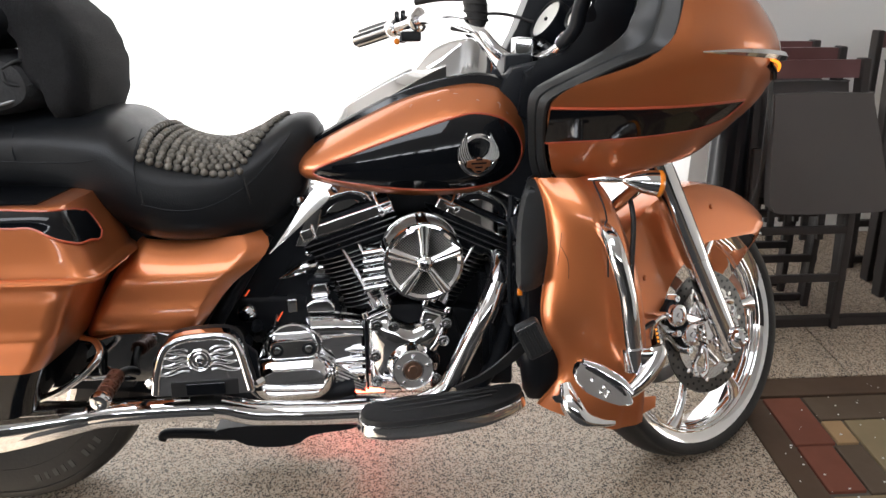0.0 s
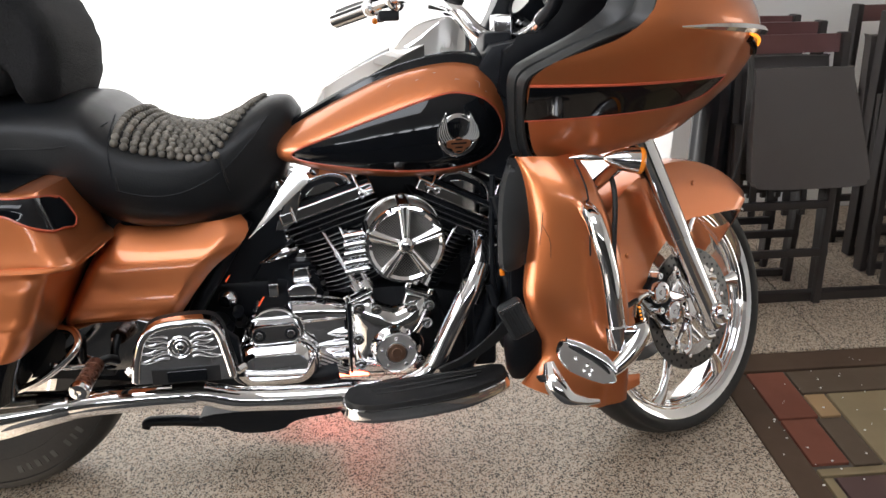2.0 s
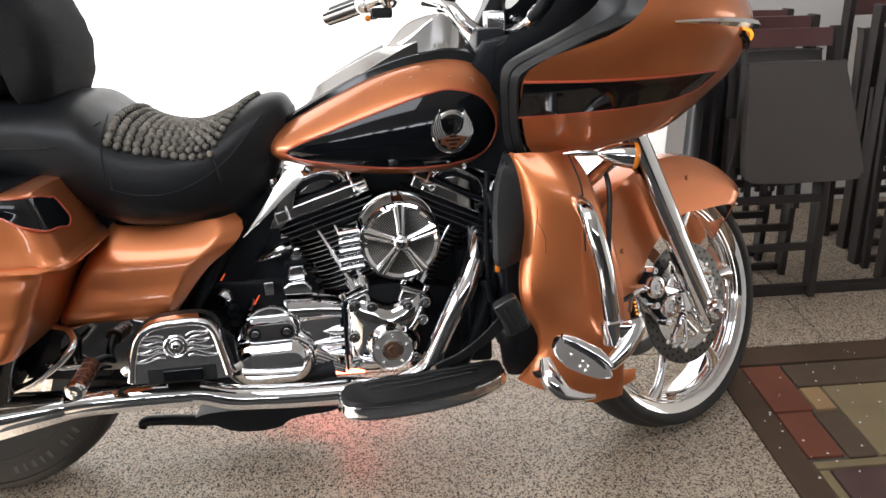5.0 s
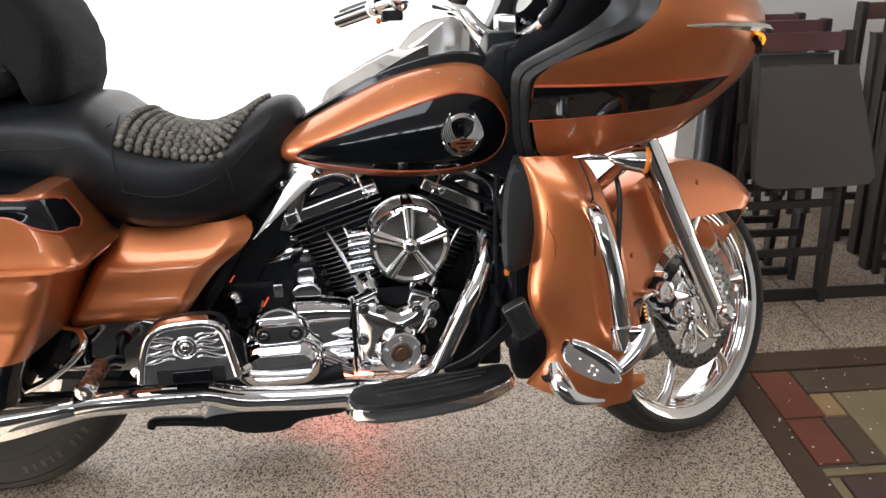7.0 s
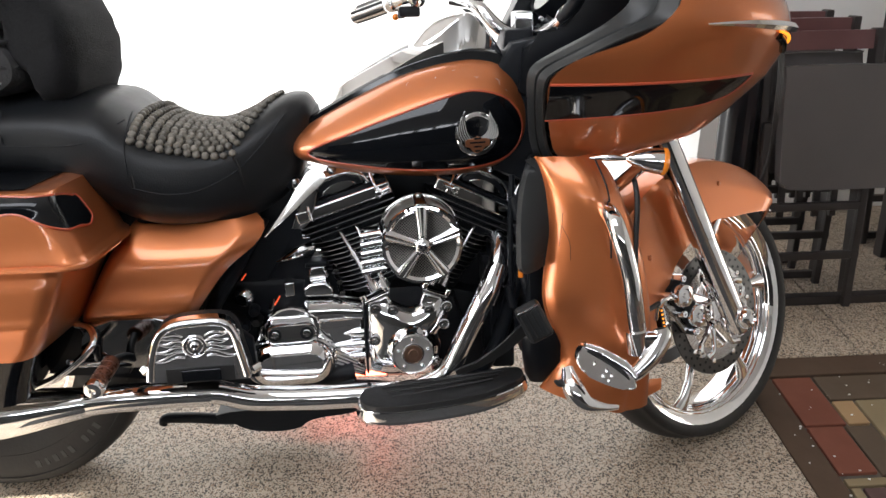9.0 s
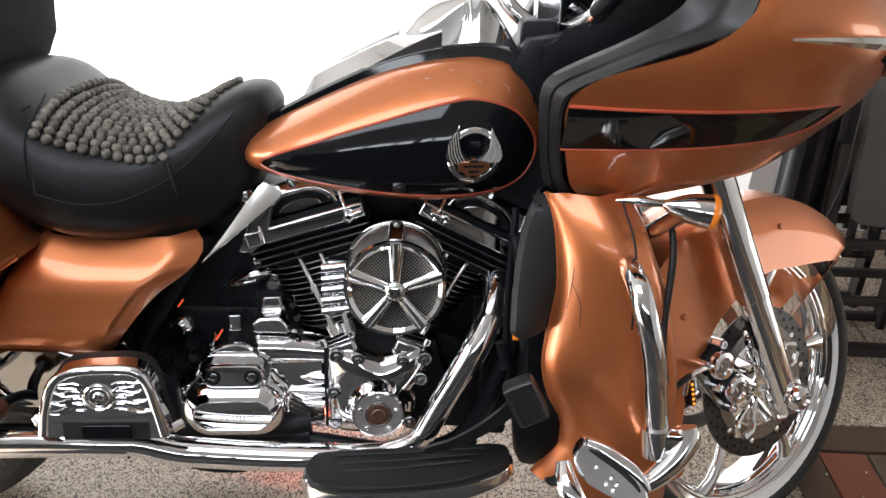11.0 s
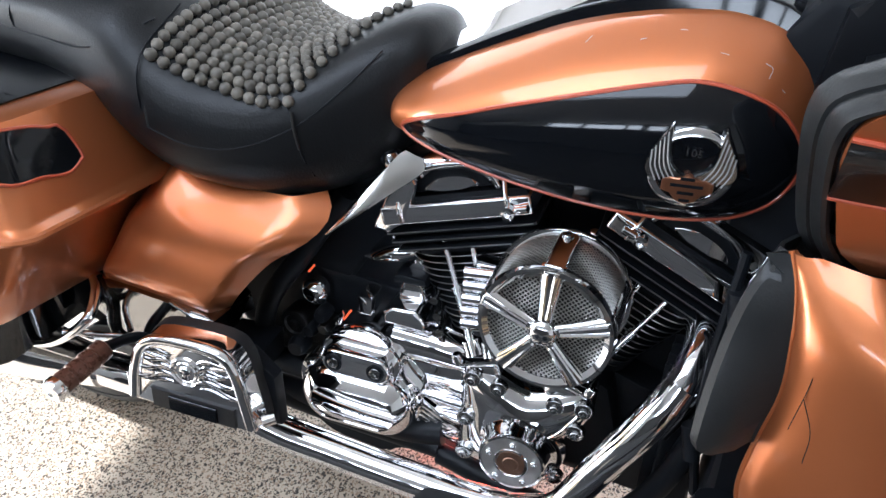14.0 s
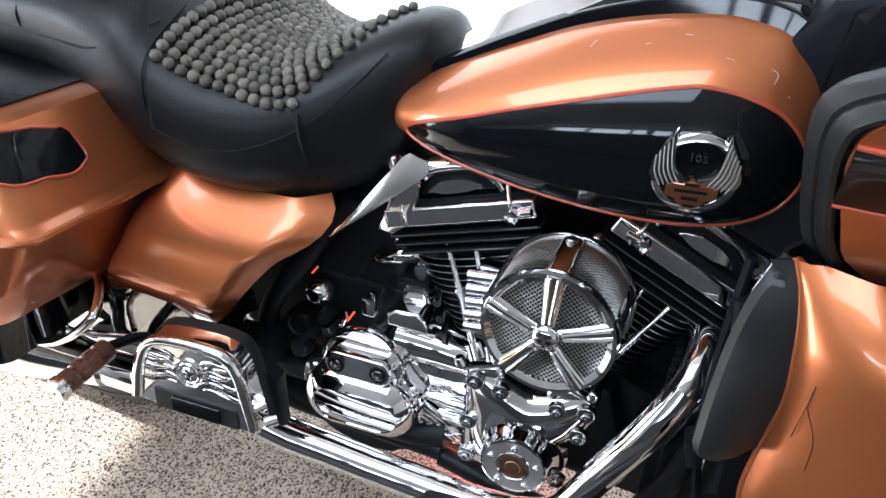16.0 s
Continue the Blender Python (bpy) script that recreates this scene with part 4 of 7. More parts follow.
def gearbox():
    bm = B()
    prism(bm, [(0.665, 0.285), (0.90, 0.275), (0.90, 0.425), (0.83, 0.44), (0.77, 0.425), (0.70, 0.42), (0.66, 0.39)], -0.06, 0.10, 0.015)
    gb = part("gearbox", bm, CHROME_WORN, BIKE, "chrome gearbox with a side cover")
    # side housing reaching to the cam cover, with ribs
    bm = B()
    prism(bm, [(0.775, 0.290), (0.888, 0.268), (0.888, 0.405), (0.785, 0.415)], -0.045, -0.088, 0.006, 3)
    part("inner_housing", bm, CHROME, gb, "polished housing between gearbox and engine")
    bm = B()
    tube(bm, [(0.775, -0.066, 0.404), (0.83, -0.066, 0.402), (0.888, -0.066, 0.396)], [0.034, 0.031, 0.027], 28, 4, flat=0.85)
    part("tapered_tube", bm, CHROME, gb, "smooth tapered chrome housing")
    # black strip stands in for the shaded gap beside the cam cover
    bm = B()
    box(bm, (0.8935, -0.085, 0.345), (0.005, 0.040, 0.16), 0.001)
    part("dark_gap_strip", bm, FRAME_BLACK, gb)
    for z, x0 in ((0.356, 0.846), (0.330, 0.818), (0.303, 0.834)):
        bm = B()
        tube(bm, [(x0, -0.089, z), (x0 + 0.012, -0.090, z), (x0 * 0.4 + 0.889 * 0.6, -0.092, z), (0.889, -0.093, z)], [0.0006, 0.0045, 0.0085, 0.0100], 16, flat=0.8)
        part("rib", bm, CHROME, gb)
    for k in range(5):
        bm = B()
        tube(bm, [(0.806 + 0.004 * k, -0.096, 0.332 - 0.012 * k), (0.888, -0.094, 0.282 - 0.006 * k)], [0.0055, 0.0030], 8, straight=True)
        part("cooling_rib", bm, CHROME, gb)
    # end cover: an arched flange, a broad stadium below and a small one above
    def pill(x0, x1, z0, z1, inset=0.0, n=12):
        x0, x1, z0, z1 = x0 + inset, x1 - inset, z0 + inset, z1 - inset
        r = (z1 - z0) / 2
        a = np.linspace(-math.pi / 2, math.pi / 2, n)
        return [(x1 - r + r * math.cos(t), (z0 + z1) / 2 + r * math.sin(t)) for t in a] + [(x0 + r - r * math.cos(t), (z0 + z1) / 2 - r * math.sin(t)) for t in a]
    def stepped(levels, x0, x1, z0, z1, m=None):
        bm = B()
        rings(bm, [[(x, y, z) for x, z in pill(x0, x1, z0, z1, i)] for i, y in levels])
        return bm if m is None else moved(bm, m)
    back = closed([(0.632, 0.300), (0.634, 0.338), (0.660, 0.360), (0.676, 0.400), (0.704, 0.424), (0.738, 0.433), (0.770, 0.422), (0.788, 0.392), (0.802, 0.362), (0.826, 0.335), (0.828, 0.295), (0.800, 0.258), (0.75, 0.250), (0.68, 0.252), (0.645, 0.268)], 4)
    mid = np.array([0.735, 0.335])
    bm = B()
    rings(bm, [[(x, y, z) for x, z in mid + (back - mid) * g] for g, y in ((1.0, -0.055), (1.0, -0.094), (0.985, -0.100), (0.955, -0.1025), (0.6, -0.1030))])
    ec = part("end_cover", bm, CHROME, gb, "chrome gearbox end cover")
    bm = B()
    tube(bm, [(x, -0.1015, z) for x, z in (mid + (back - mid) * 0.945)[8:42]], 0.0030, 8, straight=True)
    part("cover_bead", bm, CHROME, ec)
    low = part("lower_plate", stepped(((0.0, -0.095), (0.0, -0.116), (0.003, -0.124), (0.009, -0.131), (0.017, -0.138), (0.024, -0.1425), (0.0255, -0.1425), (0.0268, -0.1410), (0.0285, -0.1410)), 0.643, 0.826, 0.258, 0.364), CHROME, ec, "chrome lower plate with engraved lettering")
    lettering("S I X   S P E E D", 0.0078, pose(0.738, -0.1412, 0.306, 90, 0, 0), ETCH, low, "lettering_six_speed")
    tilt = Matrix.Translation((0.737, -0.122, 0.382)) @ Matrix.Rotation(radians(-6), 4, "X") @ Matrix.Translation((-0.737, 0.122, -0.382))
    up = part("upper_plate", stepped(((0.0, -0.096), (0.0, -0.126), (0.0015, -0.131), (0.0045, -0.1340), (0.012, -0.1345)), 0.683, 0.791, 0.360, 0.404, tilt), CHROME, ec)
    bm = stepped(((0.0, -0.096), (0.0, -0.106), (0.003, -0.110), (0.010, -0.110)), 0.675, 0.799, 0.352, 0.412, tilt)
    part("plate_seat", bm, CHROME, ec)
    for x in (0.7045, 0.7695):
        bm = B()
        lathe(bm, [(0.0135, 0), (0.0135, 0.0012), (0.0120, 0.0018), (0.0112, 0.0004), (0.0, 0.0004)], tilt @ Vector((x, -0.1345, 0.382)), (0, -1, 0.1), 20)
        part("bolt_cup", bm, FRAME_BLACK, up)
        bm = B()
        bolt(bm, tilt @ Vector((x, -0.1345, 0.382)), (0, -1, 0.1), r=0.0085, h=0.0035)
        part("plate_bolt", bm, STEEL, up)
    for x, z in ((0.660, 0.285), (0.700, 0.262), (0.775, 0.263), (0.812, 0.350), (0.652, 0.345)):
        bm = B()
        bolt(bm, (x, -0.101, z - 0.006), r=0.0070, h=0.007)
        part("cover_bolt", bm, CHROME, ec)
    # solenoid cover, oil spout and oil cap above the gearbox
    bm = B()
    prism(bm, [(0.770, 0.452), (0.768, 0.470), (0.782, 0.480), (0.815, 0.482), (0.830, 0.466), (0.830, 0.450)], -0.04, -0.108, 0.006, 3)
    sc = part("starter", bm, CHROME, gb, "faceted chrome starter cover")
    bm = B()
    prism(bm, [(0.778, 0.478), (0.780, 0.500), (0.788, 0.512), (0.815, 0.512), (0.824, 0.480)], -0.03, -0.080, 0.009, 4)
    part("cover_block", bm, CHROME_WORN, sc)
    bm = B()
    prism(bm, [(0.775, 0.508), (0.775, 0.518), (0.785, 0.522), (0.820, 0.521), (0.824, 0.510)], -0.03, -0.086, 0.004, 2)
    part("cover_top", bm, FRAME_BLACK, sc)
    bm = B()
    box(bm, (0.740, -0.085, 0.470), (0.022, 0.04, 0.030), 0.004)
    part("cover_bracket", bm, CHROME, sc)
    for x, z in ((0.834, 0.505), (0.840, 0.480), (0.845, 0.455)):
        bm = B()
        tube(bm, [(x, -0.06, z), (x + 0.004, -0.098, z - 0.004)], 0.006, 10, straight=True)
        part("stud", bm, STEEL, sc)
    bm = B()
    tube(bm, [(0.715, -0.045, 0.514), (0.740, -0.056, 0.527), (0.768, -0.060, 0.540), (0.792, -0.055, 0.545), (0.805, -0.05, 0.540)], [0.002, 0.010, 0.014, 0.012, 0.003], 14)
    part("oil_spout", bm, CHROME, gb, "pointed chrome oil spout")
    bm = B()
    prism(bm, [(0.786, 0.522), (0.802, 0.545), (0.812, 0.540), (0.818, 0.515), (0.800, 0.510)], -0.03, -0.062, 0.005, 2)
    part("spout_neck", bm, CHROME, gb)
    for x, y, z, r in ((0.662, -0.095, 0.420, 0.012), (0.64, -0.09, 0.385, 0.012), (0.622, -0.10, 0.355, 0.016), (0.655, -0.10, 0.34, 0.013)):
        bm = B()
        lathe(bm, [(r, 0), (r, 0.02), (r * 0.7, 0.028), (0, 0.028)], (x, y + 0.03, z), n=12)
        part("fitting", bm, FRAME_BLACK, gb)


gearbox()


turned(1.013, -0.15, 4)


def air_cleaner():
    cx, cz, R0 = 1.014, 0.581, 0.0770
    y0, y1 = -0.104, -0.186
    bm = B()
    lathe(bm, [(0.082, 0), (0.084, 0.006), (0.084, 0.012), (0.078, 0.014), (0.0, 0.014)], (cx, y0 + 0.012, cz), n=56)
    ac = part("air_cleaner", bm, CHROME, BIKE, "round chrome air cleaner with five spokes and wire mesh")
    bm = B()
    lathe(bm, [(R0 - 0.004, 0), (R0 - 0.004, 0.070), (0, 0.071)], (cx, y0, cz), n=48)
    part("filter_element", bm, MESH_BACK, ac, "dark filter behind the mesh")
    # front ring
    bm = B()
    lathe(bm, [(R0 - 0.010, 0.0), (R0 + 0.001, 0.0), (R0 + 0.003, 0.004), (R0 + 0.001, 0.009), (R0 - 0.004, 0.010), (R0 - 0.010, 0.006), (R0 - 0.010, 0.0)], (cx, y1 + 0.004, cz), n=64, cap0=False, cap1=False)
    part("front_ring", bm, CHROME, ac)
    # wire mesh: crossing wires on the face and round the drum
    bm = B()
    step = 0.0042
    n = int((R0 - 0.006) / step)
    for k in range(-n, n + 1):
        h = math.sqrt(max(0.0, (R0 - 0.006) ** 2 - (k * step) ** 2))
        for a in (radians(45), radians(135)):
            c, s = math.cos(a), math.sin(a)
            p, q = (k * step * -s - h * c, k * step * c - h * s), (k * step * -s + h * c, k * step * c + h * s)
            tube(bm, [(cx + p[0], y1 + 0.002 - (0.0006 if a > 1 else 0), cz + p[1]), (cx + q[0], y1 + 0.002 - (0.0006 if a > 1 else 0), cz + q[1])], 0.00075, 4, straight=True)
    part("mesh_face", bm, WIRE, ac, "fine steel wire mesh")
    bm = B()
    for k in range(84):
        a0 = 2 * math.pi * k / 84
        for s in (1, -1):
            pts = []
            for j in range(5):
                f = j / 4
                a = a0 + s * f * 0.9
                pts.append((cx + R0 * math.cos(a), y0 - f * 0.072, cz + R0 * math.sin(a)))
            tube(bm, pts, 0.0008, 4, straight=True)
    part("mesh_drum", bm, WIRE, ac)
    # five tapered spokes that fold back along the drum
    for k in range(5):
        a = radians(90 + 72 * k)
        c, s = math.cos(a), math.sin(a)
        bm = B()
        R = []
        for r, w, yy, h in ((0.010, 0.0075, y1 - 0.006, 0.006), (0.035, 0.0095, y1 - 0.005, 0.005), (0.060, 0.0120, y1 - 0.003, 0.004), (0.0760, 0.0135, y1 - 0.001, 0.004), (0.0795, 0.0135, y1 + 0.006, 0.0)):
            ring = []
            for t in np.linspace(0, 2 * np.pi, 12, endpoint=False):
                u, v = w * math.cos(t), max(-0.3, math.sin(t)) * 0.006
                ring.append((cx + r * c - u * s, yy - v, cz + r * s + u * c))
            R.append(ring)
        rings(bm, R)
        R = []
        for yy, r in ((y1 + 0.002, 0.0775), (y1 + 0.035, 0.0785), (y0 - 0.004, 0.080)):
            ring = []
            for t in np.linspace(0, 2 * np.pi, 12, endpoint=False):
                u, v = 0.012 * math.cos(t), 0.0045 * math.sin(t)
                ring.append((cx + (r + v) * c - u * s, yy, cz + (r + v) * s + u * c))
            R.append(ring)
        rings(bm, R)
        sp = part("spoke", bm, CHROME, ac)
        for off in (-0.005, 0.005):
            bm = B()
            tube(bm, [(cx + 0.02 * c - off * 0.6 * s, y1 - 0.0115, cz + 0.02 * s + off * 0.6 * c), (cx + 0.074 * c - off * s, y1 - 0.0075, cz + 0.074 * s + off * c)], 0.0022, 6, straight=True)
            part("spoke_ridge", bm, CHROME, sp)
    bm = B()
    bolt(bm, (cx, y0 - 0.016, cz + 0.0825), (0, 0, 1), 0.007, 0.006)
    part("top_bolt", bm, STEEL, ac)
    # hub: a small domed medallion with black marks in place of hollows
    bm = B()
    lathe(bm, [(0.0165, 0), (0.0165, 0.008), (0.014, 0.012), (0.009, 0.0145), (0.0, 0.0155)], (cx, y1 - 0.003, cz), n=28)
    hub = part("hub_medallion", bm, CHROME, ac, "chrome skull hub medallion")
    for dx in (-0.0045, 0.0045):
        bm = B()
        ball(bm, (cx + dx, y1 - 0.0172, cz - 0.001), 0.0036, (1, 0.7, 0.9), 10)
        part("hollow_mark", bm, FRAME_BLACK, hub)
    bm = B()
    box(bm, (cx, y1 - 0.0168, cz - 0.0072), (0.005, 0.002, 0.003), 0.0008)
    part("hollow_mark", bm, FRAME_BLACK, hub)
    # backing plate arms between the heads
    for s in (-1, 1):
        bm = B()
        tube(bm, [(cx + s * 0.076, -0.092, 0.668), (cx + s * 0.056, -0.094, 0.676)], 0.005, 10, straight=True)
        lathe(bm, [(0.0085, 0), (0.0085, 0.010), (0.005, 0.011), (0.0045, 0.006), (0.0, 0.006)], (cx + s * 0.078, -0.092, 0.667), n=12)
        part("breather_bolt", bm, CHROME, ac)
    return ac


air_cleaner()

turned(1.0, -0.12, 6)
# finned voltage regulator cover beside the rear cylinder
_bm = B()
box(_bm, (0.920, -0.090, 0.548), (0.040, 0.03, 0.095), 0.006)
_p = part("horn_cover", _bm, CHROME, ENGINE, "ribbed chrome cover beside the rear cylinder")
for _k in range(5):
    _bm = B()
    tube(_bm, [(0.892, -0.112, 0.584 - 0.019 * _k), (0.942, -0.112, 0.590 - 0.019 * _k)], 0.0080, 10, straight=True)
    part("cover_rib", _bm, CHROME, _p)


TURNED[0] = None


def exhaust():
    bm = B()
    tube(bm, [(0.30, -0.222, 0.290), (0.36, -0.222, 0.294), (0.44, -0.220, 0.299), (0.52, -0.215, 0.297), (0.59, -0.207, 0.294), (0.66, -0.192, 0.270), (0.76, -0.178, 0.258), (0.90, -0.172, 0.256), (1.02, -0.16, 0.258)], 0.0235, 22, 8)
    ex = part("exhaust", bm, CHROME, BIKE, "long chrome exhaust pipe with heat shields")
    bm = B()
    tube(bm, [(-0.50, -0.235, 0.258), (-0.2, -0.235, 0.264), (0.10, -0.233, 0.274), (0.20, -0.231, 0.280), (0.28, -0.229, 0.288), (0.345, -0.227, 0.294)], [0.053, 0.053, 0.052, 0.048, 0.038, 0.030], 28, 8)
    part("silencer", bm, CHROME, ex, "chrome tapered silencer")
    bm = B()
    tube(bm, [(0.345, -0.223, 0.292), (0.40, -0.222, 0.297), (0.52, -0.216, 0.298), (0.585, -0.208, 0.294)], [0.0285, 0.0285, 0.0275, 0.027], 22, 8)
    part("heat_shield", bm, CHROME, ex)
    bm = B()
    tube(bm, [(0.62, -0.201, 0.284), (0.66, -0.192, 0.270), (0.72, -0.183, 0.262), (0.80, -0.177, 0.257), (0.93, -0.171, 0.256)], [0.0245, 0.0255, 0.0255, 0.0255, 0.025], 22, 8)
    part("heat_shield", bm, CHROME, ex)
    # header from the front cylinder down and back
    bm = B()
    tube(bm, [(1.165, -0.03, 0.560), (1.178, -0.075, 0.552), (1.172, -0.115, 0.522), (1.142, -0.140, 0.460), (1.100, -0.148, 0.375), (1.058, -0.160, 0.295), (1.0, -0.165, 0.265)], 0.0195, 20, 8)
    h = part("front_header", bm, CHROME, ex, "chrome front header pipe")
    bm = B()
    tube(bm, [(1.172, -0.122, 0.515), (1.145, -0.144, 0.455), (1.101, -0.152, 0.370), (1.068, -0.162, 0.305)], 0.0200, 20, 8)
    part("heat_shield", bm, CHROME, h)
    bm = B()
    tube(bm, [(1.205, -0.09, 0.545), (1.190, -0.095, 0.49), (1.160, -0.10, 0.42)], 0.013, 12, 8)
    part("crossover_pipe", bm, CHROME, ex)
    bm = B()
    tube(bm, [(0.86, -0.08, 0.27), (0.80, -0.09, 0.262), (0.70, -0.09, 0.255), (0.55, -0.09, 0.25), (0.4, -0.09, 0.24)], 0.022, 16, 8)
    part("lower_pipe", bm, FRAME_BLACK, ex)


exhaust()


def frame_tubes():
    bm = B()
    prism(bm, [(0.50, 0.27), (0.84, 0.26), (0.84, 0.50), (0.80, 0.64), (0.70, 0.66), (0.42, 0.62)], -0.045, 0.06, 0.01)
    fr = part("frame", bm, FRAME_BLACK, BIKE, "black frame and oil tank behind the engine")
    for pts, r in (([(0.69, -0.070, 0.62), (0.630, -0.085, 0.52), (0.570, -0.10, 0.42), (0.555, -0.10, 0.33)], 0.016),
                   ([(0.86, -0.09, 0.245), (0.62, -0.10, 0.245), (0.50, -0.11, 0.27)], 0.016),
                   ([(1.30, -0.05, 0.85), (1.24, -0.10, 0.60), (1.16, -0.12, 0.32), (1.05, -0.11, 0.235), (0.86, -0.09, 0.235)], 0.016),
                   ([(1.30, 0.05, 0.85), (1.24, 0.10, 0.60), (1.16, 0.12, 0.32), (1.05, 0.11, 0.235), (0.60, 0.10, 0.24)], 0.016),
                   ([(0.78, 0, 0.74), (1.0, 0, 0.78), (1.25, 0, 0.86)], 0.022), ([(0.74, -0.075, 0.70), (0.80, -0.07, 0.66), (0.84, -0.06, 0.60)], 0.014)):
        bm = B()
        tube(bm, pts, r, 12, 6)
        part("frame_tube", bm, FRAME_BLACK, fr)
    # polished plate under the seat nose, gently bowed along its length
    bm = B()
    near = [(0.705, 0.597), (0.735, 0.634), (0.766, 0.679), (0.785, 0.706), (0.792, 0.7155), (0.800, 0.7215)]
    far = [(0.709, 0.598), (0.750, 0.633), (0.790, 0.669), (0.818, 0.693), (0.830, 0.707), (0.825, 0.718)]
    G = []
    for (x0, z0), (x1, z1) in zip(crom(np.array(near), 3), crom(np.array(far), 3)):
        row = []
        for f in np.linspace(0, 1, 7):
            x, z = x0 + (x1 - x0) * f, z0 + (z1 - z0) * f
            row.append((x, -0.129 + (z - 0.69) * 0.45 - (x - 0.79) * 0.20 + 0.0035 * ((x - 0.760) / 0.062) ** 2 + 0.0008 * (2 * f - 1) ** 2, z))
        G.append(row)
    sheet(bm, G)
    thick(bm, 0.004)
    part("frame_plate", bm, PLATE, fr, "polished metal cover plate on the frame")
    bm = B()
    prism(bm, [(0.752, 0.60), (0.775, 0.665), (0.800, 0.690), (0.812, 0.676), (0.80, 0.62), (0.775, 0.598)], -0.095, -0.11, 0.006)
    part("frame_cover", bm, CHROME, fr, "chrome frame cover")
    bm = B()
    box(bm, (0.62, -0.01, 0.40), (0.30, 0.09, 0.16), 0.02)
    part("oil_tank", bm, FRAME_BLACK, fr)
    # side stand and lower brackets
    bm = B()
    tube(bm, [(0.72, 0.10, 0.17), (0.60, 0.06, 0.095), (0.45, 0.055, 0.10), (0.395, 0.055, 0.10), (0.385, 0.055, 0.085)], [0.016, 0.014, 0.013, 0.012, 0.010], 10)
    part("side_stand_bracket", bm, FRAME_BLACK, fr)
    bm = B()
    tube(bm, [(0.70, 0.10, 0.22), (0.70, 0.25, 0.10), (0.69, 0.34, 0.072)], 0.013, 10)
    part("side_stand", bm, FRAME_BLACK, fr)
    bm = B()
    prism(bm, closed([(0.52, 0.118), (0.56, 0.098), (0.60, 0.078), (0.66, 0.072), (0.72, 0.080), (0.74, 0.10), (0.84, 0.112), (0.84, 0.125), (0.6, 0.13)], 3), 0.02, 0.10, 0.012, 3)
    part("under_pan", bm, FRAME_BLACK, fr)


frame_tubes()


def far_side():
    """The machine's dark far side, seen between near parts, with added black fillers."""
    bm = B()
    prism(bm, closed([(0.52, 0.34), (0.60, 0.28), (0.95, 0.27), (1.08, 0.31), (1.08, 0.40), (0.98, 0.45), (0.62, 0.44)], 4), 0.10, 0.20, 0.02)
    part("primary_cover", bm, CHROME, BIKE, "chrome primary cover on the far side")
    # black block added so the space between the cylinders looks dark
    bm = B()
    prism(bm, [(0.84, 0.45), (1.04, 0.30), (1.17, 0.28), (1.20, 0.60), (1.15, 0.70), (0.86, 0.70), (0.80, 0.60)], 0.02, 0.09, 0.01)
    part("cylinder_filler", bm, FIN, BIKE, "black filler block between the cylinders")
    # black block added to hide the bright floor behind the header
    bm = B()
    prism(bm, [(1.03, 0.235), (1.17, 0.235), (1.21, 0.40), (1.06, 0.44)], -0.03, 0.09, 0.01)
    part("front_filler", bm, FIN, BIKE, "black filler block before the crankcase")
    bm = B()
    box(bm, (1.185, 0.0, 0.40), (0.05, 0.20, 0.26), 0.008)
    reg = part("regulator", bm, FIN, BIKE, "black finned regulator before the engine")
    for k in range(8):
        bm = B()
        box(bm, (1.155, -0.084 + 0.024 * k, 0.40), (0.02, 0.004, 0.22), 0.001)
        part("regulator_fin", bm, FIN, reg)
    bm = B()
    prism(bm, [(0.44, 0.42), (0.60, 0.36), (0.66, 0.42), (0.74, 0.56), (0.80, 0.69), (0.70, 0.72), (0.44, 0.66)], -0.050, 0.10, 0.012)
    part("battery_box", bm, FRAME_BLACK, BIKE, "black battery box behind the side cover")
    # black block added to darken the opening between tank and fairing
    bm = B()
    prism(bm, [(1.17, 0.70), (1.27, 0.66), (1.31, 0.78), (1.33, 0.96), (1.26, 0.965), (1.205, 0.955), (1.175, 0.91)], -0.075, 0.17, 0.015)
    part("neck_filler", bm, FRAME_BLACK, BIKE, "black filler block round the steering head")
    bm = B()
    prism(bm, [(1.215, 0.33), (1.30, 0.33), (1.37, 0.50), (1.37, 0.72), (1.26, 0.73), (1.23, 0.52)], -0.165, 0.22, 0.02)
    part("shield_core", bm, PLASTIC, BIKE, "black plastic core between the leg shields")
    bm = B()
    for x, z, r in ((1.205, 0.66, 0.016), (1.21, 0.60, 0.012), (1.225, 0.50, 0.014), (1.19, 0.47, 0.010)):
        tube(bm, [(x, -0.13, z), (x + 0.012, -0.135, z - 0.045)], r, 10, straight=True)
    tube(bm, [(1.20, -0.12, 0.70), (1.195, -0.135, 0.58), (1.20, -0.13, 0.46), (1.215, -0.12, 0.36)], 0.006, 8)
    part("wiring", bm, FRAME_BLACK, BIKE, "bundled black wiring and connectors")
    # chrome acorn cap, pivot boss, tab and bolt in the dark behind the gearbox
    bm = B()
    lathe(bm, [(0, 0), (0.017, 0), (0.0225, 0.006), (0.0235, 0.016), (0.020, 0.026), (0.013, 0.031), (0.0115, 0.026), (0.0095, 0.026), (0.006, 0.028), (0, 0.028)], (0.640, -0.058, 0.449), (-0.25, -0.95, -0.15), 30)
    cap = part("acorn_cap", bm, CHROME, BIKE, "domed chrome cap with a recessed socket")
    bm = B()
    lathe(bm, [(0.0105, 0.0), (0.0105, 0.004), (0, 0.004)], (0.6335, -0.0835, 0.4450), (-0.25, -0.95, -0.15), 18)
    part("socket", bm, BLACK_GLOSS, cap)
    bm = B()
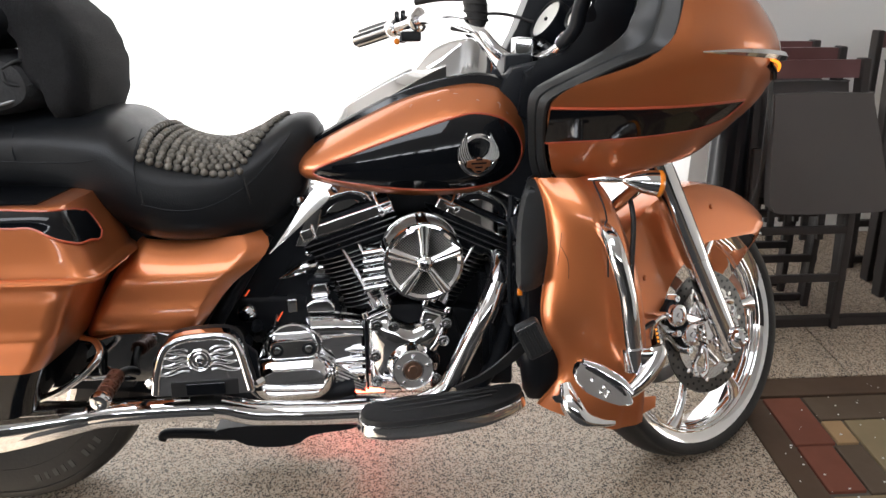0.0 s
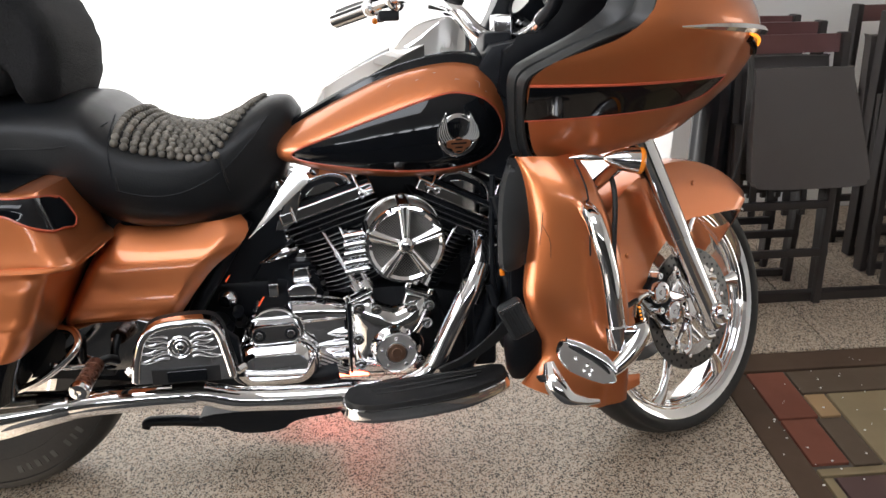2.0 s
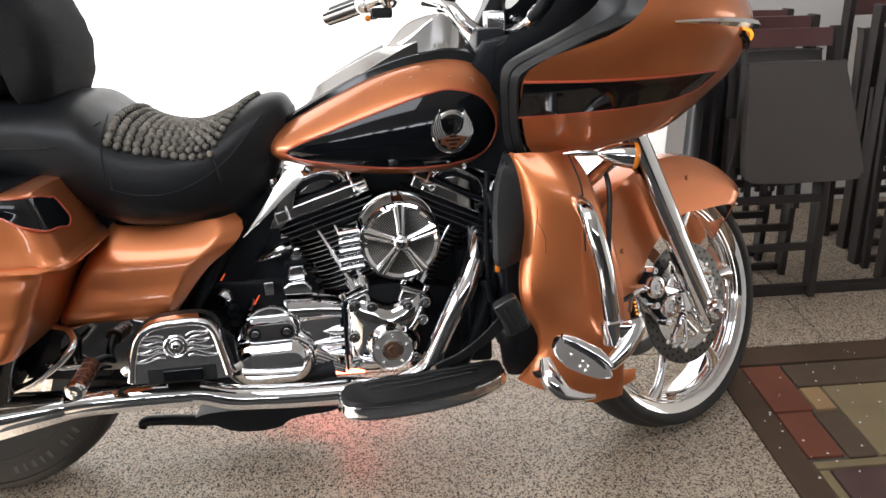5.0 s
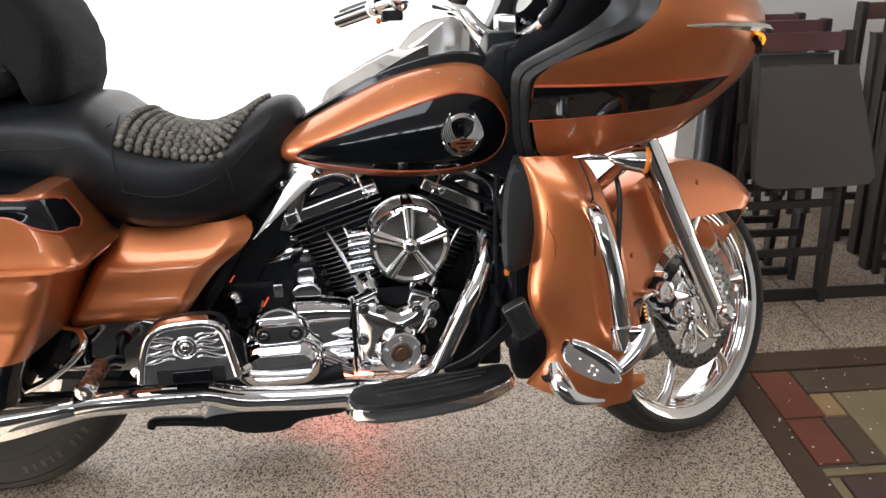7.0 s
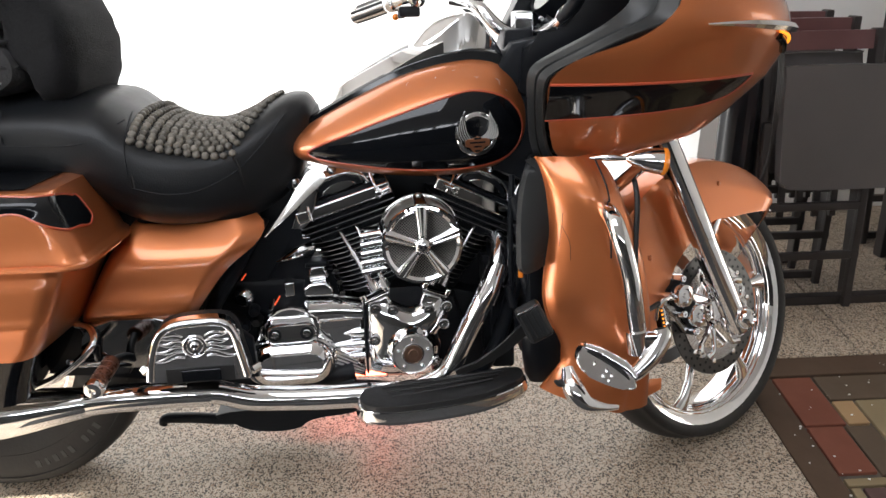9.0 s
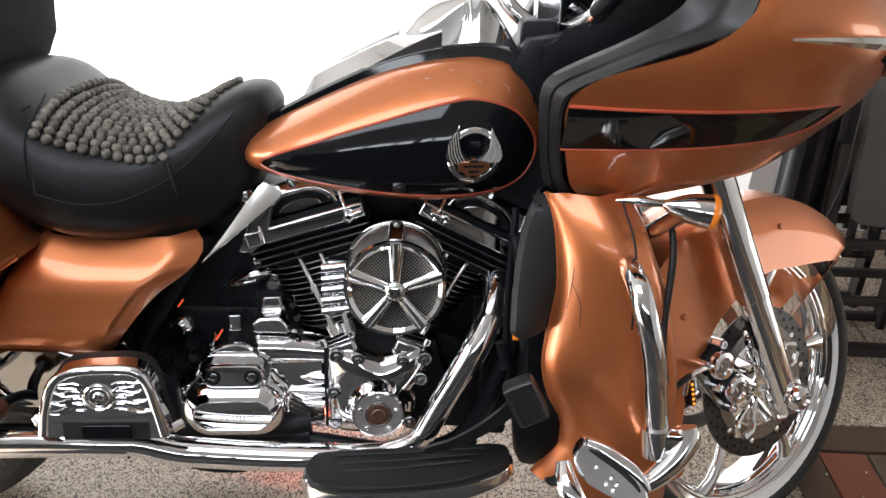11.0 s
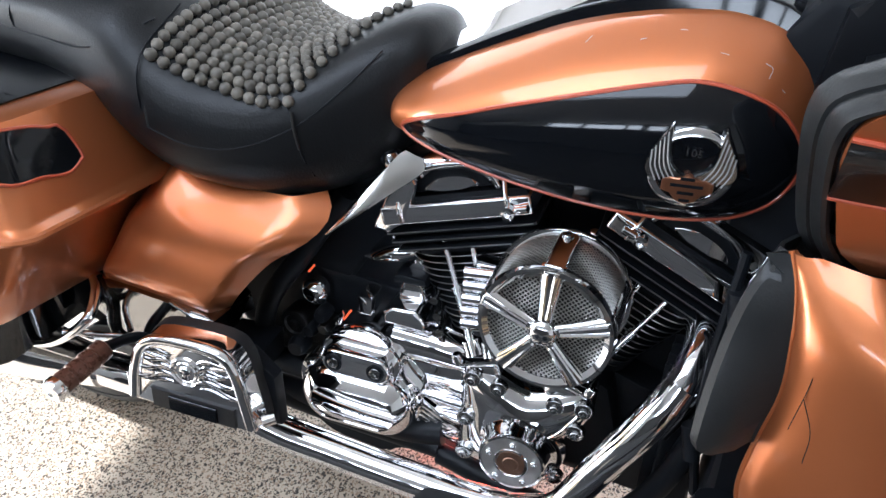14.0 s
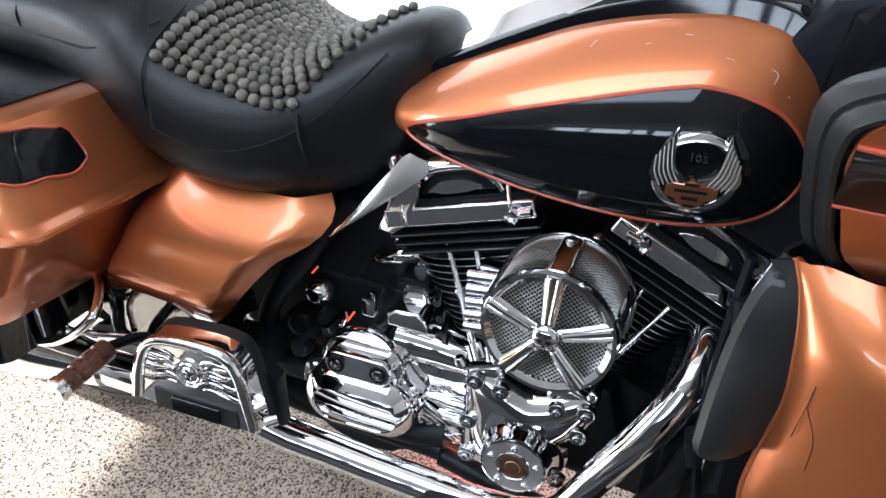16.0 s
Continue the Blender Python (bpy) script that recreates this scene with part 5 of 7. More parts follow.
    lathe(bm, [(0.026, -0.03), (0.026, 0.0), (0.024, 0.004), (0.017, 0.005), (0.015, 0.001), (0.008, 0.001), (0.007, 0.007), (0, 0.008)], (0.610, -0.092, 0.388), (0, -1, 0), 30)
    part("pivot_boss", bm, DISC_DARK, BIKE, "dark satin pivot boss")
    bm = B()
    lathe(bm, [(0.011, -0.03), (0.011, 0.0), (0.008, 0.004), (0, 0.004)], (0.660, -0.092, 0.395), (0, -1, 0), 6)
    part("pivot_bolt", bm, DISC_DARK, BIKE)
    bm = B()
    prism(bm, [(0.693, 0.428), (0.700, 0.426), (0.708, 0.448), (0.706, 0.456), (0.699, 0.446)], -0.104, -0.112, 0.002)
    part("chrome_tab", bm, CHROME, BIKE)


far_side()

# ---- the motorcycle: fairing, steering, front wheel ----
FZ = [0.728, 0.752, 0.793, 0.836, 0.878, 0.90, 0.93, 0.963, 1.00, 1.05, 1.085, 1.15]
F_REAR = [1.300, 1.275, 1.260, 1.250, 1.244, 1.250, 1.290, 1.392, 1.448, 1.468, 1.475, 1.49]
F_NOSE = [1.46, 1.58, 1.655, 1.705, 1.748, 1.762, 1.778, 1.782, 1.770, 1.735, 1.700, 1.60]
F_WID = [0.160, 0.182, 0.203, 0.236, 0.268, 0.279, 0.291, 0.294, 0.296, 0.294, 0.288, 0.265]


def fair_y(x, z, off=0.0):
    a, b, w = lerp(z, FZ, F_REAR), lerp(z, FZ, F_NOSE), lerp(z, FZ, F_WID)
    q = np.clip((x - a) / (b - a), 0, 0.9999)
    return -w * (1 - q ** 2.2) ** 0.62 - off


def fairing():
    bm = B()
    G = []
    zs = crom(np.array(FZ)[:, None], 3)[:, 0]
    for z in zs:
        a, b, w = lerp(z, FZ, F_REAR), lerp(z, FZ, F_NOSE), lerp(z, FZ, F_WID)
        row = []
        for s in np.linspace(0, 1, 30):
            q = math.sin(s * math.pi / 2)
            row.append((a + (b - a) * q, -w * max(0, 1 - q ** 2.2) ** 0.62, z))
        row += [(x, -y, zz) for x, y, zz in row[-2::-1]]
        G.append(row)
    sheet(bm, G)
    thick(bm, 0.006)
    fair = part("fairing", bm, COPPER, BIKE, "copper painted fixed front fairing")
    # black band with pinstripes
    top, bot = [], []
    n = 26
    for i in range(n + 1):
        f = i / n
        x = 1.246 + (1.660 - 1.246) * f
        zt = 0.888 - 0.004 * math.sin(math.pi * f)
        zb = lerp(f, [0, 0.3, 0.6, 0.8, 0.93, 1], [0.820, 0.823, 0.829, 0.838, 0.857, 0.884])
        top.append((x, zt))
        bot.append((x, min(zb, zt - 0.0005)))
    bm = B()
    sheet(bm, [[(x, fair_y(x, zb + (zt - zb) * g, 0.0022), zb + (zt - zb) * g) for (x, zt), (_, zb) in zip(top, bot)] for g in np.linspace(0, 1, 8)])
    part("black_band", bm, BLACK_GLOSS, fair, "gloss black band along the fairing")
    for line in (top, bot):
        bm = B()
        tube(bm, [(x, fair_y(x, z, 0.0012), z) for x, z in line], 0.0026, 6, straight=True)
        part("pinstripe", bm, PINSTRIPE, fair)
    # rear trim: one broad faded plastic band with a fine lip along the paint
    outer = crom(np.array([(1.277, 0.729), (1.255, 0.769), (1.241, 0.835), (1.237, 0.886), (1.252, 0.910), (1.312, 0.939), (1.372, 0.966), (1.422, 0.983), (1.452, 0.996), (1.465, 1.028), (1.472, 1.073), (1.480, 1.15)]), 4)
    inner = crom(np.array([(1.250, 0.722), (1.231, 0.766), (1.218, 0.832), (1.211, 0.889), (1.219, 0.919), (1.251, 0.940), (1.307, 0.967), (1.353, 0.993), (1.383, 1.018), (1.393, 1.042), (1.406, 1.075), (1.420, 1.15)]), 4)
    bm = B()
    G = []
    for (xo, zo), (xi, zi) in zip(outer, inner):
        yo = -lerp(zo, FZ, F_WID) * 0.992
        back = 0.034 + 0.012 * min(1, max(0, (zi - 0.86) / 0.1))
        row = [(xi + 0.03, yo + back + 0.070, zi - 0.004), (xi + 0.004, yo + back + 0.016, zi)]
        for f, dip in ((0.0, 0.0), (0.16, 0.003), (0.42, 0.003), (0.55, -0.002), (0.62, 0.003), (0.80, 0.002)):
            row.append((xi + (xo - xi) * f, yo + back * (1 - f) - dip, zi + (zo - zi) * f))
        row += [(xo + (xi - xo) * 0.06, yo - 0.001, zo + (zi - zo) * 0.06), (xo + 0.003, yo - 0.001, zo), (xo + 0.006, yo + 0.008, zo)]
        G.append(row)
    sheet(bm, G)
    thick(bm, 0.004)
    part("edge_trim", bm, PLASTIC_GREY, fair, "broad faded black plastic band of the inner fairing")
    for x, z in ((1.432, 0.997),):
        bm = B()
        lathe(bm, [(0.011, 0), (0.010, 0.006), (0.007, 0.008), (0.006, 0.005), (0, 0.005)], (x, -0.268, z), (-0.2, -1, 0.1), 16)
        part("trim_screw", bm, BLACK_GLOSS, fair)
    # inner fairing body
    bm = B()
    prism(bm, [(1.30, 0.745), (1.262, 0.79), (1.245, 0.86), (1.252, 0.905), (1.33, 0.935), (1.42, 0.965), (1.452, 1.02), (1.46, 1.15), (1.50, 1.15), (1.47, 0.95), (1.42, 0.85), (1.36, 0.77)], -0.140, 0.140, 0.01)
    inner = part("inner_fairing", bm, PLASTIC, fair, "black plastic inner fairing")
    bm = B()
    prism(bm, [(1.215, 0.860), (1.225, 0.945), (1.262, 0.960), (1.285, 0.985), (1.335, 1.010), (1.365, 1.07), (1.39, 1.15), (1.46, 1.15), (1.43, 0.90), (1.30, 0.80)], -0.085, 0.19, 0.012)
    dash = part("dashboard", bm, PLASTIC, inner, "black plastic instrument panel")
    bm = B()
    prism(bm, [(1.205, 0.93), (1.215, 0.985), (1.240, 1.030), (1.262, 1.085), (1.29, 1.16), (1.40, 1.16), (1.38, 0.95)], 0.11, 0.22, 0.012)
    part("gauge_hood", bm, PLASTIC, dash, "black hood round the instruments")
    for y, x, z, r in ((0.062, 1.300, 1.049, 0.043), (-0.048, 1.348, 1.060, 0.037), (-0.03, 1.318, 1.005, 0.018), (0.04, 1.290, 0.995, 0.014)):
        bm = B()
        ax = (-0.80, -0.24, 0.55)
        lathe(bm, [(r * 1.14, -0.05), (r * 1.14, 0.004), (r * 1.09, 0.008), (r * 1.00, 0.006), (r * 0.99, 0.001)], (x, y, z), ax, 36, True, False)
        g = part("gauge", bm, PLASTIC if r > 0.03 else CHROME, dash, "round instrument with a dark bezel")
        bm = B()
        lathe(bm, [(r * 0.99, 0.0), (r * 0.99, 0.002), (0, 0.0022)], (x, y, z), ax, 36)
        dl = part("dial", bm, DIAL if r > 0.03 else BLACK_GLOSS, g, "pale dial face")
        if r > 0.03:
            bm = B()
            lathe(bm, [(r * 0.10, 0.0022), (r * 0.10, 0.006), (0, 0.007)], (x, y, z), ax, 16)
            part("dial_hub", bm, FRAME_BLACK, dl)
    bm = B()
    for k in range(9):
        tube(bm, [(1.412, -0.216, 1.01 + 0.011 * k), (1.435, -0.20, 1.012 + 0.011 * k)], 0.003, 5, straight=True)
    part("speaker_slats", bm, PLASTIC_GREY, inner)
    # side marker blade with lit amber lens
    bm = B()
    R = []
    for f in np.linspace(0, 1, 12):
        x = 1.512 + (1.746 - 1.512) * f
        z = 0.984 - 0.014 * f * f
        y = fair_y(min(x, 1.752), z, 0.0) - 0.003
        w = 0.003 + 0.014 * math.sin(min(1, f * 1.2) * math.pi / 2)
        d = 0.003 + 0.026 * f ** 1.3
        R.append([(x, y + 0.02, z + w * 0.5), (x, y - d * 0.5, z + w * 0.5), (x, y - d, z), (x, y - d * 0.7, z - w * 0.5), (x, y + 0.02, z - w * 0.6)])
    rings(bm, R)
    blade = part("marker_blade", bm, CHROME, fair, "chrome blade with a lit amber marker")
    bm = B()
    tube(bm, [(1.684, fair_y(1.684, 0.966) - 0.008, 0.966), (1.708, fair_y(1.708, 0.962) - 0.012, 0.961), (1.724, fair_y(1.724, 0.954) - 0.014, 0.953), (1.732, fair_y(1.732, 0.944) - 0.012, 0.943)], [0.0020, 0.0030, 0.0032, 0.0022], 10)
    part("amber_lens", bm, AMBER_LIT, blade, "lit amber lens")
    bm = B()
    tube(bm, [(1.69, fair_y(1.69, 0.958) - 0.002, 0.958), (1.715, fair_y(1.715, 0.944) - 0.004, 0.946), (1.730, fair_y(1.730, 0.930) - 0.004, 0.930)], 0.008, 10)
    part("lens_housing", bm, BLACK_GLOSS, blade)
    return fair


fairing()


def leg_shield():
    zs = np.linspace(0.748, 0.272, 34)
    LZ = [0.272, 0.30, 0.341, 0.39, 0.43, 0.466, 0.538, 0.61, 0.654, 0.70, 0.728, 0.748]
    LX = [1.249, 1.270, 1.289, 1.278, 1.262, 1.2535, 1.256, 1.263, 1.259, 1.252, 1.244, 1.235]
    RZ = [0.272, 0.345, 0.44, 0.50, 0.55, 0.60, 0.67, 0.72, 0.748]
    RX = [1.474, 1.474, 1.468, 1.458, 1.447, 1.430, 1.400, 1.377, 1.356]
    bm = B()
    G = []
    for z in zs:
        xl, xr = lerp(z, LZ, LX), lerp(z, RZ, RX)
        inw = 0.05 * max(0, (z - 0.66) / 0.09) ** 2
        drop = 0.045 * max(0, (0.46 - z) / 0.188) ** 1.5
        row = []
        for f, y in ((0, -0.205), (0.03, -0.214), (0.10, -0.225), (0.22, -0.236), (0.40, -0.247), (0.56, -0.252), (0.66, -0.250), (0.72, -0.242), (0.76, -0.236), (0.9, -0.228), (0.98, -0.215), (1.0, -0.20), (1.0, -0.16)):
            row.append((xl + (xr - xl) * f + (0.002 if y == -0.16 else 0), y + inw * (0.3 + 0.7 * min(1, f * 4)), z - drop * min(1, f * 1.4)))
        G.append(row)
    sheet(bm, G)
    thick(bm, 0.005)
    sh = part("leg_shield", bm, COPPER, BIKE, "copper painted lower fairing with hairline scratches")
    bm = B()
    tube(bm, [(lerp(z, LZ, LX), -0.204 + 0.015 * max(0, (z - 0.66) / 0.09) ** 2, z) for z in np.linspace(0.748, 0.272, 20)], 0.0035, 8, 3)
    part("shield_edge", bm, COPPER, sh)
    # seam in the copper shell
    bm = B()
    tube(bm, [(1.345, -0.214, 0.742), (1.362, -0.246, 0.69), (1.368, -0.2515, 0.63), (1.372, -0.2515, 0.56)], 0.0018, 6)
    part("shell_seam", bm, FRAME_BLACK, sh)
    # fine scratches
    for pts in ([(1.281, -0.2255, 0.690), (1.282, -0.2290, 0.64), (1.277, -0.2275, 0.58)], [(1.281, -0.2290, 0.62), (1.295, -0.2375, 0.59), (1.297, -0.2390, 0.555)]):
        bm = B()
        tube(bm, pts, 0.0005, 5)
        part("scratch", bm, FRAME_BLACK, sh)
    # black inner vent panel, its rear lip standing out
    bm = B()
    G = []
    for z in np.linspace(0.745, 0.535, 26):
        xl = lerp(z, LZ, LX)
        e = max(0.0, (0.552 - z) / 0.017)
        x0 = lerp(z, [0.535, 0.60, 0.66, 0.70, 0.745], [1.197, 1.198, 1.203, 1.210, 1.228]) + 0.010 * e * e
        y0 = lerp(z, [0.535, 0.60, 0.66, 0.70, 0.745], [-0.256, -0.236, -0.214, -0.206, -0.188]) + 0.014 * e * e
        ye = -0.201 + 0.015 * max(0, (z - 0.66) / 0.09) ** 2
        G.append([(xl + 0.004, ye, z), (xl - 0.008, ye - 0.003, z), (xl + (x0 - xl) * 0.45, ye + (y0 - ye) * 0.62, z), (xl + (x0 - xl) * 0.8, ye + (y0 - ye) * 0.97, z), (x0 + 0.005, y0, z), (x0, y0 + 0.006, z), (x0 + 0.001, y0 + 0.016, z), (x0 + 0.02, y0 + 0.055, z), (x0 + 0.08, -0.13, z)])
    sheet(bm, G)
    thick(bm, 0.004)
    part("inner_panel", bm, PLASTIC_GREY, sh, "faded black inner panel")
    bm = B()
    R = []
    for z, r, x in ((0.42, 0.030, 1.245), (0.40, 0.040, 1.250), (0.37, 0.046, 1.256), (0.33, 0.044, 1.258), (0.30, 0.034, 1.252), (0.28, 0.018, 1.246)):
        R.append([(x + r * math.cos(a), -0.185 + r * 0.7 * math.sin(a), z) for a in np.linspace(0, 2 * np.pi, 20, endpoint=False)])
    rings(bm, R)
    part("lower_scoop", bm, PLASTIC, sh, "black plastic scoop at the foot of the shield")
    bm = B()
    box(bm, (1.206, -0.206, 0.520), (0.010, 0.010, 0.014), 0.002)
    part("reflector", bm, AMBER, sh, "small orange reflector")


leg_shield()


def crash_bar():
    bm = B()
    tube(bm, [(1.345, -0.16, 0.665), (1.360, -0.272, 0.652), (1.371, -0.306, 0.620), (1.392, -0.314, 0.545), (1.404, -0.317, 0.47), (1.412, -0.316, 0.42), (1.417, -0.300, 0.395), (1.416, -0.24, 0.375), (1.40, -0.15, 0.36)], 0.0168, 20, 8)
    bar = part("crash_bar", bm, CHROME, BIKE, "chrome crash bar in front of the leg shield")
    bm = B()
    tube(bm, [(1.408, -0.317, 0.440), (1.414, -0.317, 0.395)], 0.0225, 20, straight=True)
    box(bm, (1.436, -0.325, 0.422), (0.045, 0.030, 0.034), 0.009)
    cl = part("peg_clamp", bm, CHROME, bar, "chrome clamp of the forward foot peg")
    bm = B()
    tube(bm, [(1.450, -0.318, 0.440), (1.452, -0.324, 0.424), (1.432, -0.338, 0.394), (1.405, -0.346, 0.368), (1.385, -0.348, 0.356)], [0.017, 0.020, 0.018, 0.015, 0.011], 16)
    part("peg_arm", bm, CHROME, cl)
    # tapered foot peg plate, its face turned up
    def tip(bm):
        for v in bm.verts:
            v.co.x, v.co.z = 1.342 + (v.co.x - 1.333) * 0.88, 0.386 + (v.co.z - 0.378) * 0.80
            v.co.y += (v.co.z - 0.38) * 0.55
        return bm
    bm = B()
    out = closed([(1.271, 0.397), (1.282, 0.415), (1.298, 0.425), (1.335, 0.403), (1.366, 0.381), (1.394, 0.344), (1.384, 0.330), (1.352, 0.337), (1.318, 0.350), (1.284, 0.370)], 3)
    prism(bm, out, -0.345, -0.366, 0.006, 3)
    peg = part("forward_peg", tip(bm), CHROME_WORN, bar, "tapered chrome forward foot peg")
    bm = B()
    tube(bm, [(1.296, -0.3668, 0.414), (1.318, -0.3668, 0.4025), (1.345, -0.3668, 0.386), (1.368, -0.3668, 0.367), (1.378, -0.3668, 0.354)], [0.002, 0.004, 0.0045, 0.004, 0.002], 8)
    part("peg_rubber", tip(bm), RUBBER, peg)
    bm = B()
    tube(bm, [(1.292, -0.366, 0.426), (1.318, -0.366, 0.4165), (1.348, -0.366, 0.399), (1.375, -0.366, 0.380), (1.392, -0.366, 0.358)], [0.006, 0.008, 0.0085, 0.008, 0.005], 12)
    part("peg_rail", tip(bm), CHROME, peg, "raised chrome rail along the peg")
    for x, z in ((1.309, 0.388), (1.333, 0.373), (1.325, 0.363), (1.342, 0.363), (1.336, 0.354)):
        bm = B()
        ball(bm, (x, -0.3665, z), 0.0042, n=10)
        part("peg_stud", tip(bm), CHROME, peg)
    bm = B()
    tube(bm, [(1.284, -0.30, 0.360), (1.290, -0.325, 0.330), (1.310, -0.335, 0.303), (1.345, -0.335, 0.292), (1.376, -0.33, 0.288)], [0.012, 0.021, 0.019, 0.010, 0.005], 14)
    part("bar_foot", bm, CHROME, bar, "chrome bar end below the peg")
    bm = B()
    tube(bm, [(1.290, -0.31, 0.345), (1.268, -0.32, 0.338), (1.255, -0.325, 0.345)], [0.009, 0.008, 0.003], 8)
    part("peg_hook", bm, RUBBER, bar)


crash_bar()


def floorboard():
    def plan(g):
        inner = [(0.905, -0.255), (1.00, -0.250), (1.10, -0.250), (1.185, -0.255)]
        outer = [(1.205, -0.285), (1.195, -0.335), (1.14, -0.372), (1.05, -0.392), (0.96, -0.390), (0.905, -0.365), (0.885, -0.315), (0.888, -0.275)]
        c = np.array([1.04, -0.315])
        q = c + (closed(inner + outer, 4) - c) * g
        return [(1.04 + (x - 1.04) * 1.04, -0.30 + (y + 0.39) * 0.75) for x, y in q]
    def lift(x):
        return 0.274 + 0.10 * (x - 0.89) + 0.10 * max(0, x - 1.12) ** 1.2
    def stack(levels):
        bm = B()
        rings(bm, [[(x, y, lift(x) + dz) for x, y in plan(g)] for g, dz in levels])
        return bm
    fb = part("floorboard", stack(((0.97, -0.028), (1.020, -0.027), (1.034, -0.023), (1.034, -0.019), (1.012, -0.003), (1.0, 0.0), (0.97, 0.0))), CHROME, BIKE, "chrome edged rider floorboard")
    part("rubber_tread", stack(((0.975, -0.001), (0.985, 0.006), (0.975, 0.011), (0.93, 0.013), (0.6, 0.014))), RUBBER, fb, "black rubber tread of the floorboard")
    for k in range(3):
        bm = B()
        tube(bm, [(0.925 + 0.01 * k, -0.218 - 0.020 * k, lift(0.93) + 0.015), (1.05, -0.214 - 0.020 * k, lift(1.05) + 0.015), (1.17 - 0.012 * k, -0.214 - 0.018 * k, lift(1.17) + 0.0145)], 0.0024, 6)
        part("tread_ridge", bm, RUBBER, fb)
    bm = B()
    box(bm, (1.05, -0.17, 0.262), (0.04, 0.10, 0.02), 0.006)
    part("board_bracket", bm, FRAME_BLACK, fb)
    bm = B()
    box(bm, (1.14, -0.17, 0.272), (0.04, 0.10, 0.02), 0.006)
    part("board_bracket", bm, FRAME_BLACK, fb)
    # brake pedal
    bm = B()
    prism(bm, crom(np.array([(1.075, 0.335), (1.125, 0.352), (1.175, 0.383), (1.215, 0.418)]), 4).tolist() + crom(np.array([(1.200, 0.437), (1.165, 0.400), (1.120, 0.366), (1.070, 0.344)]), 4).tolist(), -0.255, -0.263, 0.002)
    pd = part("brake_pedal", bm, DISC_DARK, BIKE, "brake pedal with a ribbed rubber pad")
    m = Matrix.Translation((1.222, -0.275, 0.447)) @ Matrix.Rotation(radians(-27), 4, "Y")
    bm = B()
    box(bm, (0, 0, 0), (0.050, 0.034, 0.074), 0.009, m, 3)
    pad = part("pedal_pad", bm, PLASTIC_GREY, pd, "ribbed black pedal rubber")
    for k in range(4):
        bm = B()
        box(bm, (-0.0165 + 0.011 * k, -0.0175, 0.0), (0.0045, 0.003, 0.056), 0.001, m)
        part("pad_rib", bm, RUBBER, pad)
    bm = B()
    box(bm, (0, -0.0168, 0.033), (0.044, 0.004, 0.004), 0.001, m)
    part("pad_edge", bm, STEEL, pad)


floorboard()

# steering: the front wheel is turned to the left
_h = Vector((math.cos(radians(32.2)), math.sin(radians(32.2)), 0))
_n0 = Vector((-_h.y, _h.x, 0))
_u = (Vector((0, 0, 1)) * math.cos(radians(20.5)) + _n0 * math.sin(radians(20.5))).normalized()
_n = _u.cross(_h)
FW = BIKE.matrix_world.inverted() @ Matrix(((_h.x, _n.x, _u.x, 1.6605), (_h.y, _n.y, _u.y, 0.1537), (_h.z, _n.z, _u.z, 0.288), (0, 0, 0, 1)))


def tyre(bm, r_out, r_in, half, at=(0, 0, 0), tread=0.72):
    prof = [(r_in, -half * 0.86), (r_in + (r_out - r_in) * 0.35, -half * 1.0), (r_in + (r_out - r_in) * 0.7, -half * 0.97), (r_out - 0.012, -half * tread), (r_out - 0.003, -half * 0.4), (r_out, 0)]
    prof = prof + [(r, -h) for r, h in prof[-2::-1]]
    prof = crom(np.array(prof), 3)
    lathe(bm, prof, at, (0, 1, 0), 72, False, False)
    return bm


